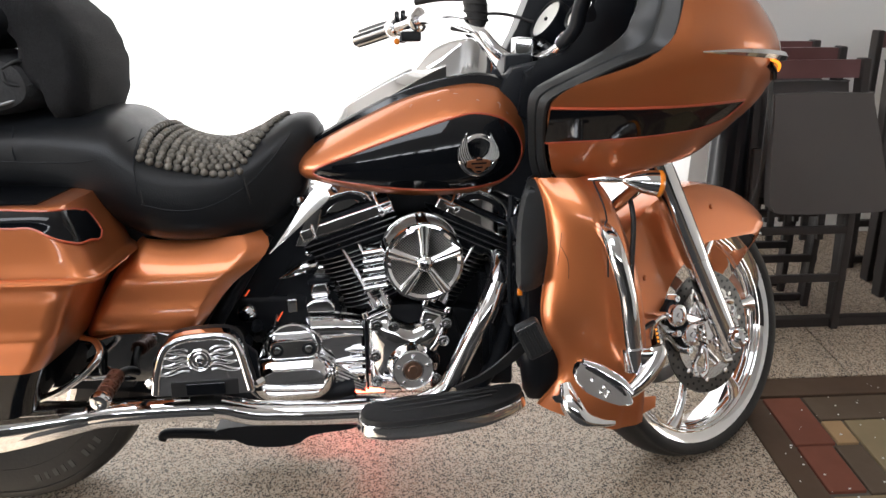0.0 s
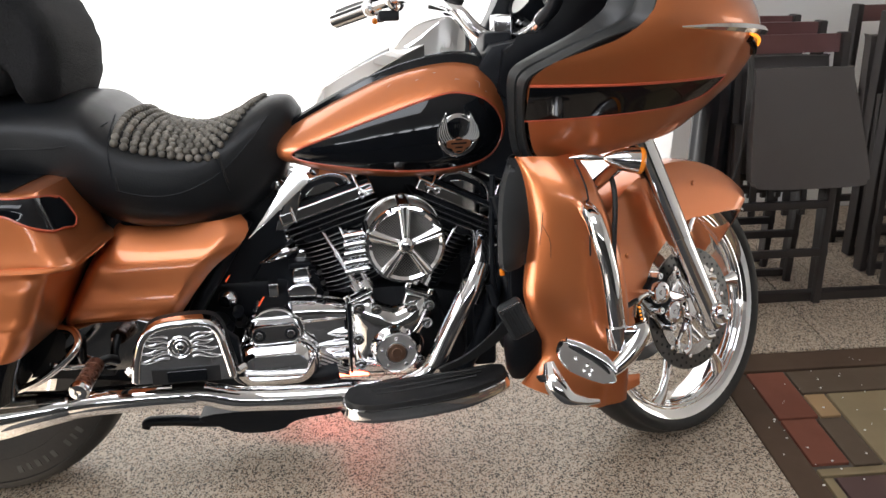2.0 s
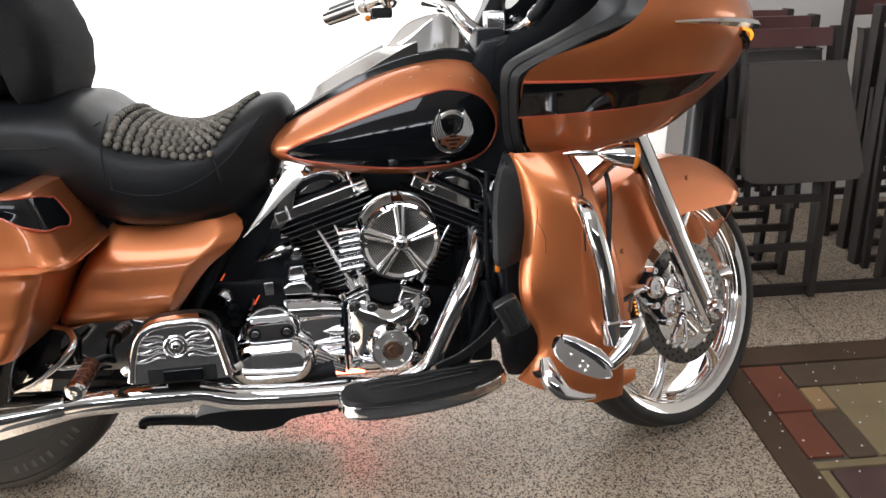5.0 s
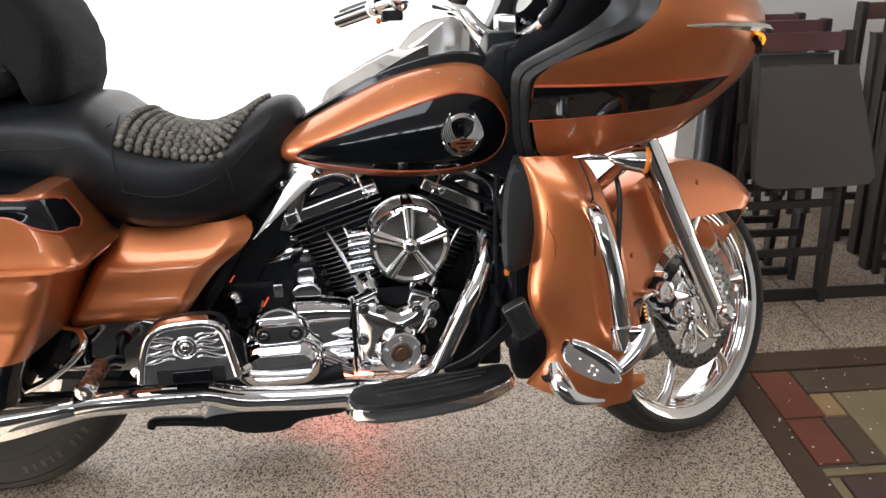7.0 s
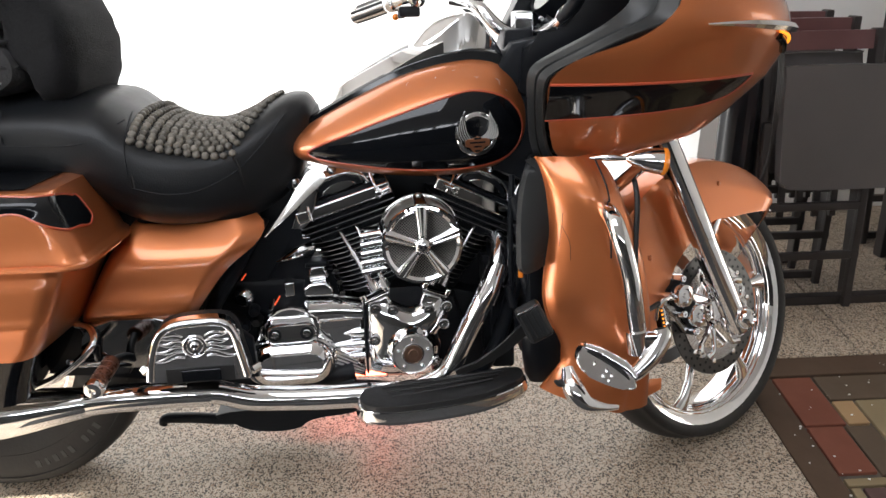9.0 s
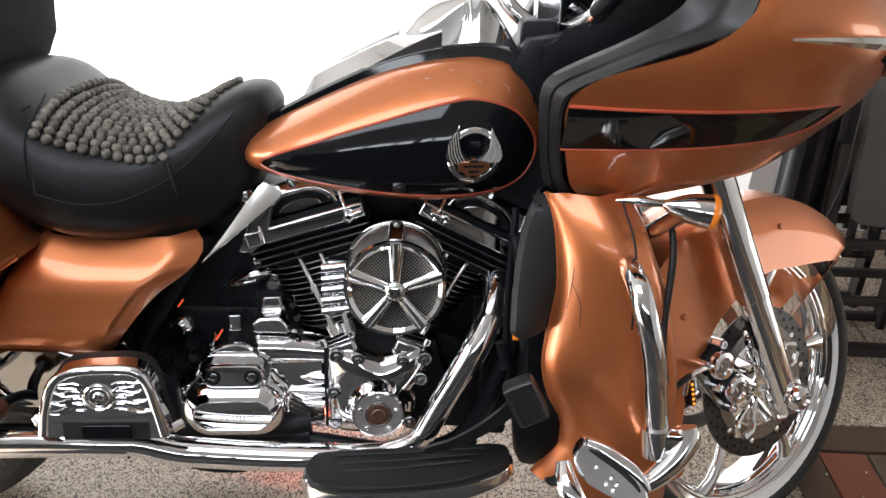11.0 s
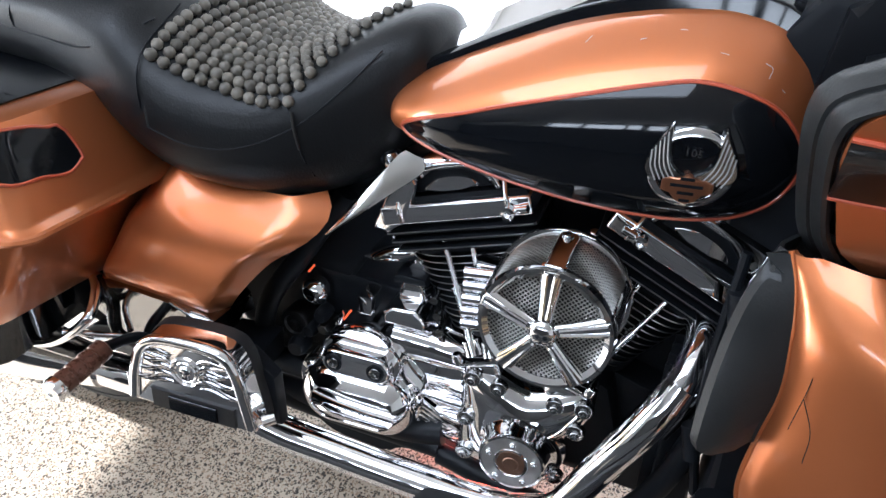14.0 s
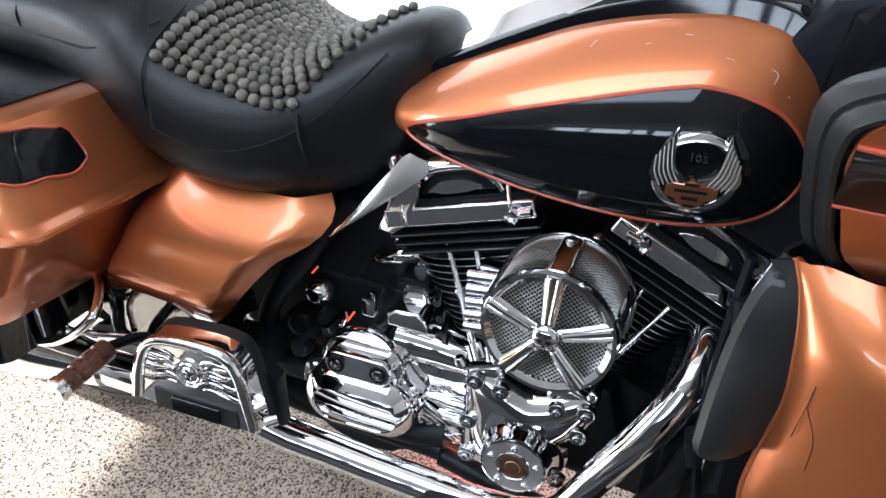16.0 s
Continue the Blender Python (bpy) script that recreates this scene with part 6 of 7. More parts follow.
def front_wheel():
    bm = B()
    # rim barrel: wide polished lip stepping down to the drop centre
    prof = [(0.274, -0.050), (0.276, -0.056), (0.271, -0.060), (0.262, -0.057), (0.252, -0.050), (0.246, -0.046), (0.238, -0.040), (0.234, -0.030), (0.232, 0.0), (0.234, 0.030), (0.238, 0.040), (0.246, 0.046),
            (0.262, 0.057), (0.271, 0.060), (0.276, 0.056), (0.274, 0.050), (0.246, 0.030), (0.243, 0.0), (0.246, -0.030), (0.274, -0.050)]
    lathe(bm, prof, (0, 0, 0), (0, 1, 0), 80, False, False)
    moved(bm, FW)
    wheel = part("front_wheel", bm, CHROME, BIKE, "large chrome billet front wheel turned to the left")
    bm = B()
    tyre(bm, 0.312, 0.262, 0.064)
    moved(bm, FW)
    part("tyre", bm, TYRE, wheel, "black low profile front tyre")
    for k in range(6):
        a = radians(-4 + 60 * k)
        c, s = math.cos(a), math.sin(a)
        bm = B()
        R = []
        for r, w, tw, b in ((0.030, 0.024, 0.0, -0.022), (0.07, 0.013, 0.006, -0.026), (0.12, 0.0085, 0.016, -0.030), (0.17, 0.009, 0.022, -0.034), (0.21, 0.014, 0.020, -0.036), (0.240, 0.026, 0.014, -0.034)):
            ring = []
            for t in np.linspace(0, 2 * np.pi, 12, endpoint=False):
                p, q = w * math.cos(t) + tw, 0.011 * math.sin(t)
                ring.append((r * c - p * s, b + q, r * s + p * c))
            R.append(ring)
        rings(bm, R)
        moved(bm, FW)
        part("spoke", bm, CHROME, wheel)
    bm = B()
    lathe(bm, [(0.0, -0.075), (0.034, -0.075), (0.036, -0.06), (0.040, -0.03), (0.044, 0.0), (0.040, 0.03), (0.036, 0.06), (0.0, 0.06)], (0, 0, 0), (0, 1, 0), 28)
    moved(bm, FW)
    part("hub", bm, CHROME, wheel)
    for side in (-1, 1):
        bm = B()
        lathe(bm, [(0.113, -0.0025), (0.146, -0.0025), (0.147, 0), (0.146, 0.0025), (0.113, 0.0025), (0.113, -0.0025)], (0, side * 0.078, 0), (0, 1, 0), 72, False, False)
        moved(bm, FW)
        disc = part("brake_disc", bm, DISC_DARK, wheel, "drilled dark steel brake disc")
        if side > 0:
            continue
        # black discs on the surface stand in for the dark of the holes
        for k in range(72):
            a = 2 * math.pi * (k + 0.5 * (k % 3)) / 72
            r = 0.121 + 0.0095 * (k % 3)
            bm = B()
            lathe(bm, [(0.0034, 0), (0.0034, 0.0012), (0, 0.0012)], (r * math.cos(a), -0.0802, r * math.sin(a)), (0, -1, 0), 8)
            moved(bm, FW)
            part("hole_disc", bm, FRAME_BLACK, disc)
        bm = B()
        lathe(bm, [(0.088, -0.002), (0.113, -0.003), (0.114, 0.0), (0.113, 0.003), (0.088, 0.002), (0.088, -0.002)], (0, -0.0805, 0), (0, 1, 0), 64, False, False)
        moved(bm, FW)
        part("carrier_ring", bm, STEEL, disc)
        for k in range(10):
            a = 2 * math.pi * k / 10
            bm = B()
            lathe(bm, [(0.0065, 0), (0.006, 0.003), (0.003, 0.004), (0, 0.003)], (0.115 * math.cos(a), -0.0825, 0.115 * math.sin(a)), (0, -1, 0), 12)
            moved(bm, FW)
            part("disc_button", bm, CHROME, disc)
        for k in range(5):
            a = radians(20 + 72 * k)
            for w in (-1, 1):
                bm = B()
                tube(bm, [(0.03 * math.cos(a), -0.078, 0.03 * math.sin(a)), (0.06 * math.cos(a + w * 0.22), -0.082, 0.06 * math.sin(a + w * 0.22)), (0.092 * math.cos(a + w * 0.26), -0.083, 0.092 * math.sin(a + w * 0.26)), (0.110 * math.cos(a + w * 0.08), -0.081, 0.110 * math.sin(a + w * 0.08))], [0.009, 0.006, 0.006, 0.009], 8)
                moved(bm, FW)
                part("disc_carrier", bm, CHROME, disc)
        for r, b in ((0.2345, -0.022), (0.2360, -0.034), (0.2410, -0.0415), (0.2480, -0.0470)):
            bm = B()
            torus(bm, (0, b, 0), (0, 1, 0), r - 0.001, 0.0022, 80, 6)
            moved(bm, FW)
            part("rim_ridge", bm, CHROME, wheel)
    return wheel


front_wheel()


def fork():
    axis = Vector((-0.30, 0, 1)).normalized()
    def leg(b, s0, s1, r, n=24):
        bm = B()
        p0, p1 = Vector((0.0, b, 0.0)) + axis * s0, Vector((0.0, b, 0.0)) + axis * s1
        tube(bm, [p0, p0.lerp(p1, 0.02), p0.lerp(p1, 0.98), p1], [r * 0.8, r, r, r * 0.92], n, straight=True)
        return moved(bm, FW)
    fk = part("front_fork", leg(-0.130, -0.045, 0.30, 0.0275), CHROME, BIKE, "chrome telescopic front fork")
    part("fork_slider", leg(0.130, -0.045, 0.30, 0.0275), CHROME, fk)
    for b in (-0.130, 0.130):
        part("fork_cover", leg(b, 0.20, 0.60, 0.0292), CHROME, fk)
    for b in (-1, 1):
        bm = B()
        lathe(bm, [(0.016, 0), (0.022, 0.004), (0.022, 0.02), (0.017, 0.028), (0.024, 0.036), (0.026, 0.050), (0.020, 0.062), (0.012, 0.066), (0.010, 0.062), (0, 0.062)], (0.004, b * 0.112, -0.008), (0, b, 0), 24)
        moved(bm, FW)
        part("axle_nut", bm, CHROME, fk, "chrome axle nut cover")
        bm = B()
        box(bm, (0.012, b * 0.125, -0.015), (0.07, 0.04, 0.06), 0.015)
        moved(bm, FW)
        part("axle_clamp", bm, CHROME, fk)
    bm = B()
    box(bm, (-0.168, 0.0, 0.50), (0.09, 0.31, 0.035), 0.012)
    moved(bm, FW)
    part("lower_yoke", bm, FRAME_BLACK, fk)
    # caliper: two chrome halves bolted together, black bridge between
    bm = B()
    m = Matrix.Translation((-0.108, -0.086, 0.052)) @ Matrix.Rotation(radians(-30), 4, "Y")
    box(bm, (0, 0.004, 0), (0.050, 0.044, 0.130), 0.012, m, 3)
    moved(bm, FW)
    cal = part("brake_caliper", bm, FRAME_BLACK, fk, "black and chrome front brake caliper")
    for z in (-0.033, 0.033):
        bm = B()
        lathe(bm, [(0.027, 0), (0.027, 0.008), (0.024, 0.013), (0.016, 0.014), (0.014, 0.010), (0.006, 0.010), (0.005, 0.013), (0, 0.013)], m @ Vector((0.0, -0.016, z)), m.to_3x3() @ Vector((0, -1, 0)), 28)
        moved(bm, FW)
        part("piston_cap", bm, CHROME_WORN, cal)
    for x, z in ((-0.026, -0.058), (-0.026, 0.0), (-0.026, 0.058), (0.026, -0.060), (0.026, 0.060)):
        bm = B()
        lathe(bm, [(0.0095, -0.02), (0.0095, 0.006), (0.007, 0.010), (0.004, 0.010), (0.0035, 0.006), (0, 0.006)], m @ Vector((x, -0.014, z)), m.to_3x3() @ Vector((0, -1, 0)), 14)
        moved(bm, FW)
        part("caliper_bolt", bm, CHROME, cal)
    bm = B()
    tube(bm, [m @ Vector((-0.020, -0.020, 0.050)), m @ Vector((-0.045, -0.030, 0.075)), m @ Vector((-0.075, -0.030, 0.085)), m @ Vector((-0.095, -0.020, 0.060))], 0.006, 10)
    moved(bm, FW)
    part("caliper_fitting", bm, CHROME, cal)
    bm = B()
    box(bm, (-0.02, 0.01, 0.0), (0.05, 0.03, 0.10), 0.006, m)
    moved(bm, FW)
    part("caliper_bracket", bm, STEEL, cal)
    # LED strip behind the caliper and its hose
    bm = B()
    box(bm, (-0.205, -0.105, 0.055), (0.014, 0.018, 0.046), 0.004)
    moved(bm, FW)
    led = part("side_light", bm, BLACK_GLOSS, fk, "small black light with lit amber segments")
    for k in range(5):
        bm = B()
        box(bm, (-0.207, -0.1155, 0.037 + 0.009 * k), (0.004, 0.003, 0.004), 0.001)
        moved(bm, FW)
        part("amber_segment", bm, AMBER_LIT, led)
    bm = B()
    tube(bm, [(1.430, -0.155, 0.715), (1.432, -0.200, 0.66), (1.425, -0.23, 0.55), (1.435, -0.235, 0.48), (1.470, -0.17, 0.42), (1.52, -0.10, 0.405)], 0.0055, 8)
    part("brake_hose", bm, RUBBER, fk, "black brake hose")
    return fk


fork()


def front_fender():
    bm = B()
    R = []
    TH = [26, 32, 45, 60, 78, 100, 125, 150, 172, 188, 199]
    IN = [0.366, 0.330, 0.272, 0.232, 0.214, 0.190, 0.180, 0.178, 0.200, 0.228, 0.325]
    OUT = [0.372, 0.372, 0.371, 0.368, 0.366, 0.366, 0.366, 0.366, 0.364, 0.360, 0.352]
    for th in np.linspace(26, 199, 46):
        ri, ro = lerp(th, TH, IN), lerp(th, TH, OUT)
        a = radians(th)
        ring = []
        w = 0.085 * min(1.0, 0.25 + (th - 26) / 14)
        prof = [(ri, -w), ((ri + ro) / 2, -w), (ro - 0.035, -w * 0.99), (ro - 0.013, -w * 0.85), (ro - 0.003, -w * 0.5), (ro, 0)]
        prof = prof + [(max(r, ro - (0.012 if th < 110 else 0.05)), -b) for r, b in prof[-2::-1]]
        R.append([(r * math.cos(a), b, r * math.sin(a)) for r, b in prof])
    sheet(bm, R)
    thick(bm, 0.004)
    moved(bm, FW)
    fd = part("front_fender", bm, COPPER, BIKE, "deep copper painted front fender")
    bm = B()
    ball(bm, (0.372 * math.cos(radians(25.5)), -0.02, 0.372 * math.sin(radians(25.5))), 0.006)
    moved(bm, FW)
    part("tip_stud", bm, CHROME, fd)
    for th, r in ((75, 0.30), (135, 0.26), (160, 0.30), (175, 0.24)):
        bm = B()
        a = radians(th)
        ball(bm, (r * math.cos(a), -0.086, r * math.sin(a)), 0.006, (1, 0.5, 1))
        moved(bm, FW)
        part("fender_bolt", bm, COPPER, fd)


front_fender()


def bullet_signals():
    bm = B()
    c, ax = Vector((1.437, -0.222, 0.741)), Vector((0.97, -0.10, -0.10)).normalized()
    lathe(bm, [(0.003, -0.037), (0.008, -0.032), (0.015, -0.018), (0.0215, 0.0), (0.0240, 0.016), (0.0250, 0.030)], c, ax, 28)
    sg = part("turn_signal", bm, CHROME, BIKE, "chrome bullet turn signal with amber lens")
    bm = B()
    lathe(bm, [(0.0255, 0), (0.0262, 0.003), (0.0262, 0.007), (0.022, 0.011), (0, 0.012)], c + ax * 0.030, ax, 28)
    part("amber_lens", bm, AMBER, sg, "amber lens")
    bm = B()
    tube(bm, [(1.402, -0.218, 0.744), (1.37, -0.215, 0.747), (1.335, -0.21, 0.745)], [0.004, 0.0075, 0.003], 10)
    part("signal_stem", bm, CHROME, sg)
    bm = B()
    tube(bm, [(1.437, -0.205, 0.728), (1.415, -0.16, 0.69), (1.40, -0.11, 0.655)], 0.013, 12)
    part("signal_bracket", bm, CHROME, sg)


bullet_signals()


def handlebar():
    left = [(1.252, 0.03, 0.968), (1.227, 0.05, 0.966), (1.202, 0.055, 0.976), (1.178, 0.06, 0.997), (1.150, 0.085, 1.030), (1.105, 0.16, 1.050), (1.06, 0.25, 1.058), (1.02, 0.33, 1.053), (0.955, 0.42, 1.035)]
    bm = B()
    tube(bm, left[::-1] + [(1.27, -0.02, 0.968), (1.295, -0.07, 0.985), (1.322, -0.115, 1.03), (1.335, -0.15, 1.09), (1.37, -0.23, 1.15)], 0.0140, 16, 6)
    hb = part("handlebar", bm, CHROME_WORN, BIKE, "chrome handlebar with grips and controls")
    bm = B()
    tube(bm, [(1.300, -0.085, 0.995), (1.322, -0.118, 1.03), (1.330, -0.15, 1.085), (1.36, -0.22, 1.145)], [0.012, 0.0148, 0.0152, 0.0155], 14)
    part("bar_sleeve", bm, FRAME_BLACK, hb, "black sleeve and wiring round the bar")
    # clutch side: polished grip with rubber strips, clamp, switches, lever
    inner, outer = Vector((0.958, 0.415, 1.036)), Vector((0.866, 0.512, 1.008))
    run = (outer - inner).normalized()
    bm = B()
    lathe(bm, [(0, 0), (0.0165, 0), (0.0175, 0.004), (0.0175, (outer - inner).length - 0.004), (0.015, (outer - inner).length), (0, (outer - inner).length + 0.002)], inner, run, 24)
    g = part("grip", bm, CHROME_WORN, hb, "polished hand grip with black rubber strips")
    e1 = run.cross(Vector((0, 0, 1))).normalized()
    e2 = run.cross(e1)
    for k in range(6):
        o = (e1 * math.cos(math.pi * k / 3 + 0.5) + e2 * math.sin(math.pi * k / 3 + 0.5)) * 0.0140
        bm = B()
        tube(bm, [inner + o + run * 0.006, inner.lerp(outer, 0.5) + o, outer + o - run * 0.006], [0.0058, 0.0062, 0.0058], 8, straight=True)
        part("grip_strip", bm, RUBBER, g)
    bm = B()
    lathe(bm, [(0, 0), (0.018, 0), (0.0225, 0.004), (0.0235, 0.014), (0.022, 0.026), (0.018, 0.030), (0, 0.030)], inner - run * 0.030, run, 26)
    sw = part("switch_housing", bm, CHROME, hb, "chrome switch housing")
    for at in ((0.976, 0.385, 1.066), (0.992, 0.372, 1.068)):
        bm = B()
        box(bm, at, (0.013, 0.018, 0.030), 0.005)
        part("switch_button", bm, BLACK_GLOSS, sw)
    bm = B()
    ball(bm, (0.975, 0.385, 1.006), 0.0085, n=12)
    part("marker_lens", bm, AMBER, sw)
    bm = B()
    lathe(bm, [(0, 0), (0.022, 0), (0.030, 0.004), (0.031, 0.012), (0.027, 0.020), (0.018, 0.024), (0.015, 0.034), (0, 0.034)], (1.036, 0.315, 1.058), (-0.72, 0.68, -0.05), 28)
    mc = part("lever_clamp", bm, CHROME, hb, "chrome lever clamp")
    bm = B()
    lathe(bm, [(0.010, 0), (0.010, 0.006), (0.006, 0.007), (0.005, 0.004), (0, 0.004)], (1.020, 0.312, 1.040), (-0.3, -0.95, 0.1), 16)
    part("clamp_screw", bm, STEEL, mc)
    bm = B()
    box(bm, (1.010, 0.345, 1.018), (0.052, 0.040, 0.026), 0.006)
    part("switch_block", bm, PLASTIC, mc, "black switch block under the bar")
    bm = B()
    box(bm, (0.990, 0.360, 1.012), (0.018, 0.026, 0.020), 0.004)
    part("switch_button", bm, BLACK_GLOSS, mc)
    bm = B()
    tube(bm, [(1.015, 0.365, 1.064), (0.972, 0.425, 1.054), (0.93, 0.475, 1.046), (0.874, 0.535, 1.030)], [0.008, 0.0085, 0.009, 0.0075], 10, flat=0.6)
    part("lever", bm, DISC_DARK, hb, "dark polished hand lever")
    # riser clamp, boot and cables
    bm = B()
    box(bm, (1.238, 0.01, 0.993), (0.040, 0.060, 0.042), 0.006, None, 2)
    rs = part("riser", bm, CHROME_WORN, hb, "chrome riser clamp")
    bm = B()
    box(bm, (1.225, 0.02, 0.955), (0.06, 0.11, 0.05), 0.010)
    part("riser_base", bm, FRAME_BLACK, rs)
    bm = B()
    tube(bm, [(1.135, 0.10, 1.13), (1.147, 0.10, 1.085), (1.152, 0.095, 1.05), (1.143, 0.092, 1.020)], [0.022, 0.026, 0.021, 0.011], 14)
    bt = part("cable_boot", bm, RUBBER, hb, "black rubber boot and bundled hoses")
    for k in range(4):
        bm = B()
        torus(bm, (1.146 + 0.001 * k, 0.098, 1.10 - 0.016 * k), (0.1, 0, 1), 0.0245, 0.004, 20, 6)
        part("boot_ridge", bm, RUBBER, bt)
    for pts, r in (([(1.16, 0.10, 1.062), (1.19, 0.10, 1.064), (1.225, 0.10, 1.060), (1.275, 0.09, 1.045)], 0.0036), ([(1.02, 0.22, 1.095), (1.07, 0.19, 1.102), (1.13, 0.13, 1.10)], 0.009),
                   ([(1.10, 0.17, 1.035), (1.13, 0.14, 1.03), (1.155, 0.11, 1.035), (1.165, 0.09, 1.06)], 0.006)):
        bm = B()
        tube(bm, pts, r, 10)
        part("cable", bm, RUBBER, hb, "black control cable")


handlebar()

# ---- the motorcycle: rear wheel, foot gear ----
def rear_wheel():
    bm = B()
    tyre(bm, 0.322, 0.172, 0.078, (0.085, 0, 0.327), 0.80)
    rw = part("rear_wheel", bm, TYRE, BIKE, "black rear tyre with worn sidewall")
    bm = B()
    lathe(bm, [(0.175, -0.066), (0.178, -0.070), (0.165, -0.070), (0.15, -0.05), (0.06, -0.045), (0.06, 0.045), (0.15, 0.05), (0.178, 0.07), (0.175, 0.066)], (0.085, 0, 0.327), (0, 1, 0), 56)
    part("rim", bm, CHROME, rw, "chrome rear rim")
    # raised sidewall lettering, as plain bars
    for k in range(14):
        a = radians(-76 + 4.6 * k)
        if k in (5, 9):
            continue
        r = 0.262
        bm = B()
        m = Matrix.Translation((0.085 + r * math.cos(a), -0.0775, 0.327 + r * math.sin(a))) @ Matrix.Rotation(-a, 4, "Y")
        box(bm, (0, 0, 0), (0.018, 0.002, 0.011 - 0.003 * (k % 2)), 0.0006, m)
        part("sidewall_bar", bm, WORN_LETTER, rw)
    for r in (0.232, 0.290):
        bm = B()
        torus(bm, (0.085, -0.0775 if r < 0.27 else -0.0735, 0.327), (0, 1, 0), r, 0.0016, 72, 6)
        part("sidewall_ring", bm, TYRE, rw)
    # rear fender inside the bags
    bm = B()
    R = []
    for th in np.linspace(10, 190, 30):
        a = radians(th)
        R.append([(0.085 + r * math.cos(a), b, 0.327 + r * math.sin(a)) for r, b in ((0.335, -0.095), (0.350, -0.085), (0.357, -0.05), (0.36, 0), (0.357, 0.05), (0.350, 0.085), (0.335, 0.095))])
    sheet(bm, R)
    thick(bm, 0.003)
    part("rear_fender", bm, COPPER, BIKE, "copper rear fender")
    bm = B()
    tube(bm, [(0.62, -0.08, 0.30), (0.40, -0.10, 0.315), (0.085, -0.10, 0.327)], 0.02, 10)
    part("swingarm", bm, FRAME_BLACK, BIKE, "black swingarm")


rear_wheel()


turned(0.59, -0.29, 8)


def passenger_board():
    frame_out = closed([(0.498, 0.374), (0.506, 0.415), (0.520, 0.458), (0.545, 0.482), (0.600, 0.488), (0.645, 0.484), (0.664, 0.464), (0.674, 0.420), (0.684, 0.366), (0.664, 0.362), (0.59, 0.366), (0.515, 0.370)], 3)
    bm = B()
    prism(bm, frame_out, -0.268, -0.303, 0.006, 3)
    pb = part("passenger_footboard", bm, CHROME, BIKE, "folded chrome passenger footboard with embossed flames")
    bm = B()
    c = np.array([0.592, 0.425])
    rings(bm, [[(x, y, z) for x, z in c + (frame_out - c) * g] for g, y in ((1.02, -0.258), (1.02, -0.272), (1.0, -0.276))])
    part("rubber_edge", bm, RUBBER, pb)
    bm = B()
    tube(bm, [(x, -0.303, z) for x, z in ((0.503, 0.376), (0.511, 0.42), (0.526, 0.460), (0.552, 0.478), (0.60, 0.482), (0.640, 0.478), (0.658, 0.458), (0.668, 0.415), (0.677, 0.370))], 0.0080, 12)
    part("rim_bead", bm, CHROME, pb)
    # embossed flames
    def flame(pts, r):
        bm = B()
        tube(bm, [(x, -0.3045, z) for x, z in pts], r, 8, 5, flat=0.9)
        part("flame", bm, CHROME, pb)
    # each tongue is an outline that runs out to a tip and back
    for s in (-1, 1):
        for z0, z1, ln, w in ((0.450, 0.462, 0.066, 0.0058), (0.440, 0.445, 0.060, 0.0050), (0.430, 0.429, 0.066, 0.0050), (0.420, 0.412, 0.072, 0.0058)):
            def at(f, side):
                x = 0.020 + (ln - 0.020) * f
                return (0.588 + s * x, z0 + (z1 - z0) * f + 0.0030 * math.sin(f * 6.0) * (1 - f * 0.4) + side * w * math.sin(min(1, 1.25 - f) * math.pi * 0.62) * (1 - f) ** 0.6)
            flame([at(f, 1) for f in np.linspace(0, 1, 7)] + [at(f, -1) for f in np.linspace(0.85, 0, 6)], 0.0019)
    bm = B()
    lathe(bm, [(0.0225, 0), (0.0225, 0.003), (0.0205, 0.0045), (0.0185, 0.0025), (0.0165, 0.0025), (0.0150, 0.004), (0.0135, 0.0025), (0.0, 0.0025)], (0.588, -0.302, 0.436), n=36)
    md = part("medallion", bm, CHROME, pb, "round chrome skull medallion")
    bm = B()
    ball(bm, (0.588, -0.3045, 0.438), 0.0085, (1, 0.45, 0.95), 14)
    box(bm, (0.588, -0.3050, 0.4295), (0.009, 0.005, 0.008), 0.002)
    part("skull_relief", bm, CHROME, md)
    # raised black marks drawn in place of the skull's hollows
    for dx in (-0.0034, 0.0034):
        bm = B()
        ball(bm, (0.588 + dx, -0.3076, 0.437), 0.0026, (1, 0.6, 0.8), 10)
        part("hollow_mark", bm, FRAME_BLACK, md)
    for dx in (-0.0024, 0, 0.0024):
        bm = B()
        box(bm, (0.588 + dx, -0.3078, 0.4285), (0.0010, 0.001, 0.005), 0.0003)
        part("hollow_mark", bm, FRAME_BLACK, md)
    bm = B()
    prism(bm, [(0.532, 0.366), (0.655, 0.362), (0.655, 0.394), (0.532, 0.397)], -0.296, -0.3065, 0.002)
    blk = part("hinge_block", bm, RUBBER, pb, "black rubber block along the hinge")
    bm = B()
    prism(bm, [(0.560, 0.370), (0.630, 0.367), (0.630, 0.390), (0.560, 0.392)], -0.302, -0.311, 0.002)
    part("hinge_insert", bm, BLACK_GLOSS, blk)
    bm = B()
    tube(bm, [(0.497, -0.292, 0.388), (0.490, -0.285, 0.395)], 0.009, 10, straight=True)
    part("hinge_pin", bm, CHROME, pb)
    bm = B()
    tube(bm, [(0.685, -0.290, 0.372), (0.698, -0.28, 0.375)], 0.009, 10, straight=True)
    part("hinge_pin", bm, CHROME, pb)
    bm = B()
    prism(bm, [(0.49, 0.35), (0.695, 0.34), (0.69, 0.42), (0.655, 0.452), (0.52, 0.452), (0.495, 0.42)], -0.235, -0.26, 0.006)
    part("board_plate", bm, FRAME_BLACK, pb)
    bm = B()
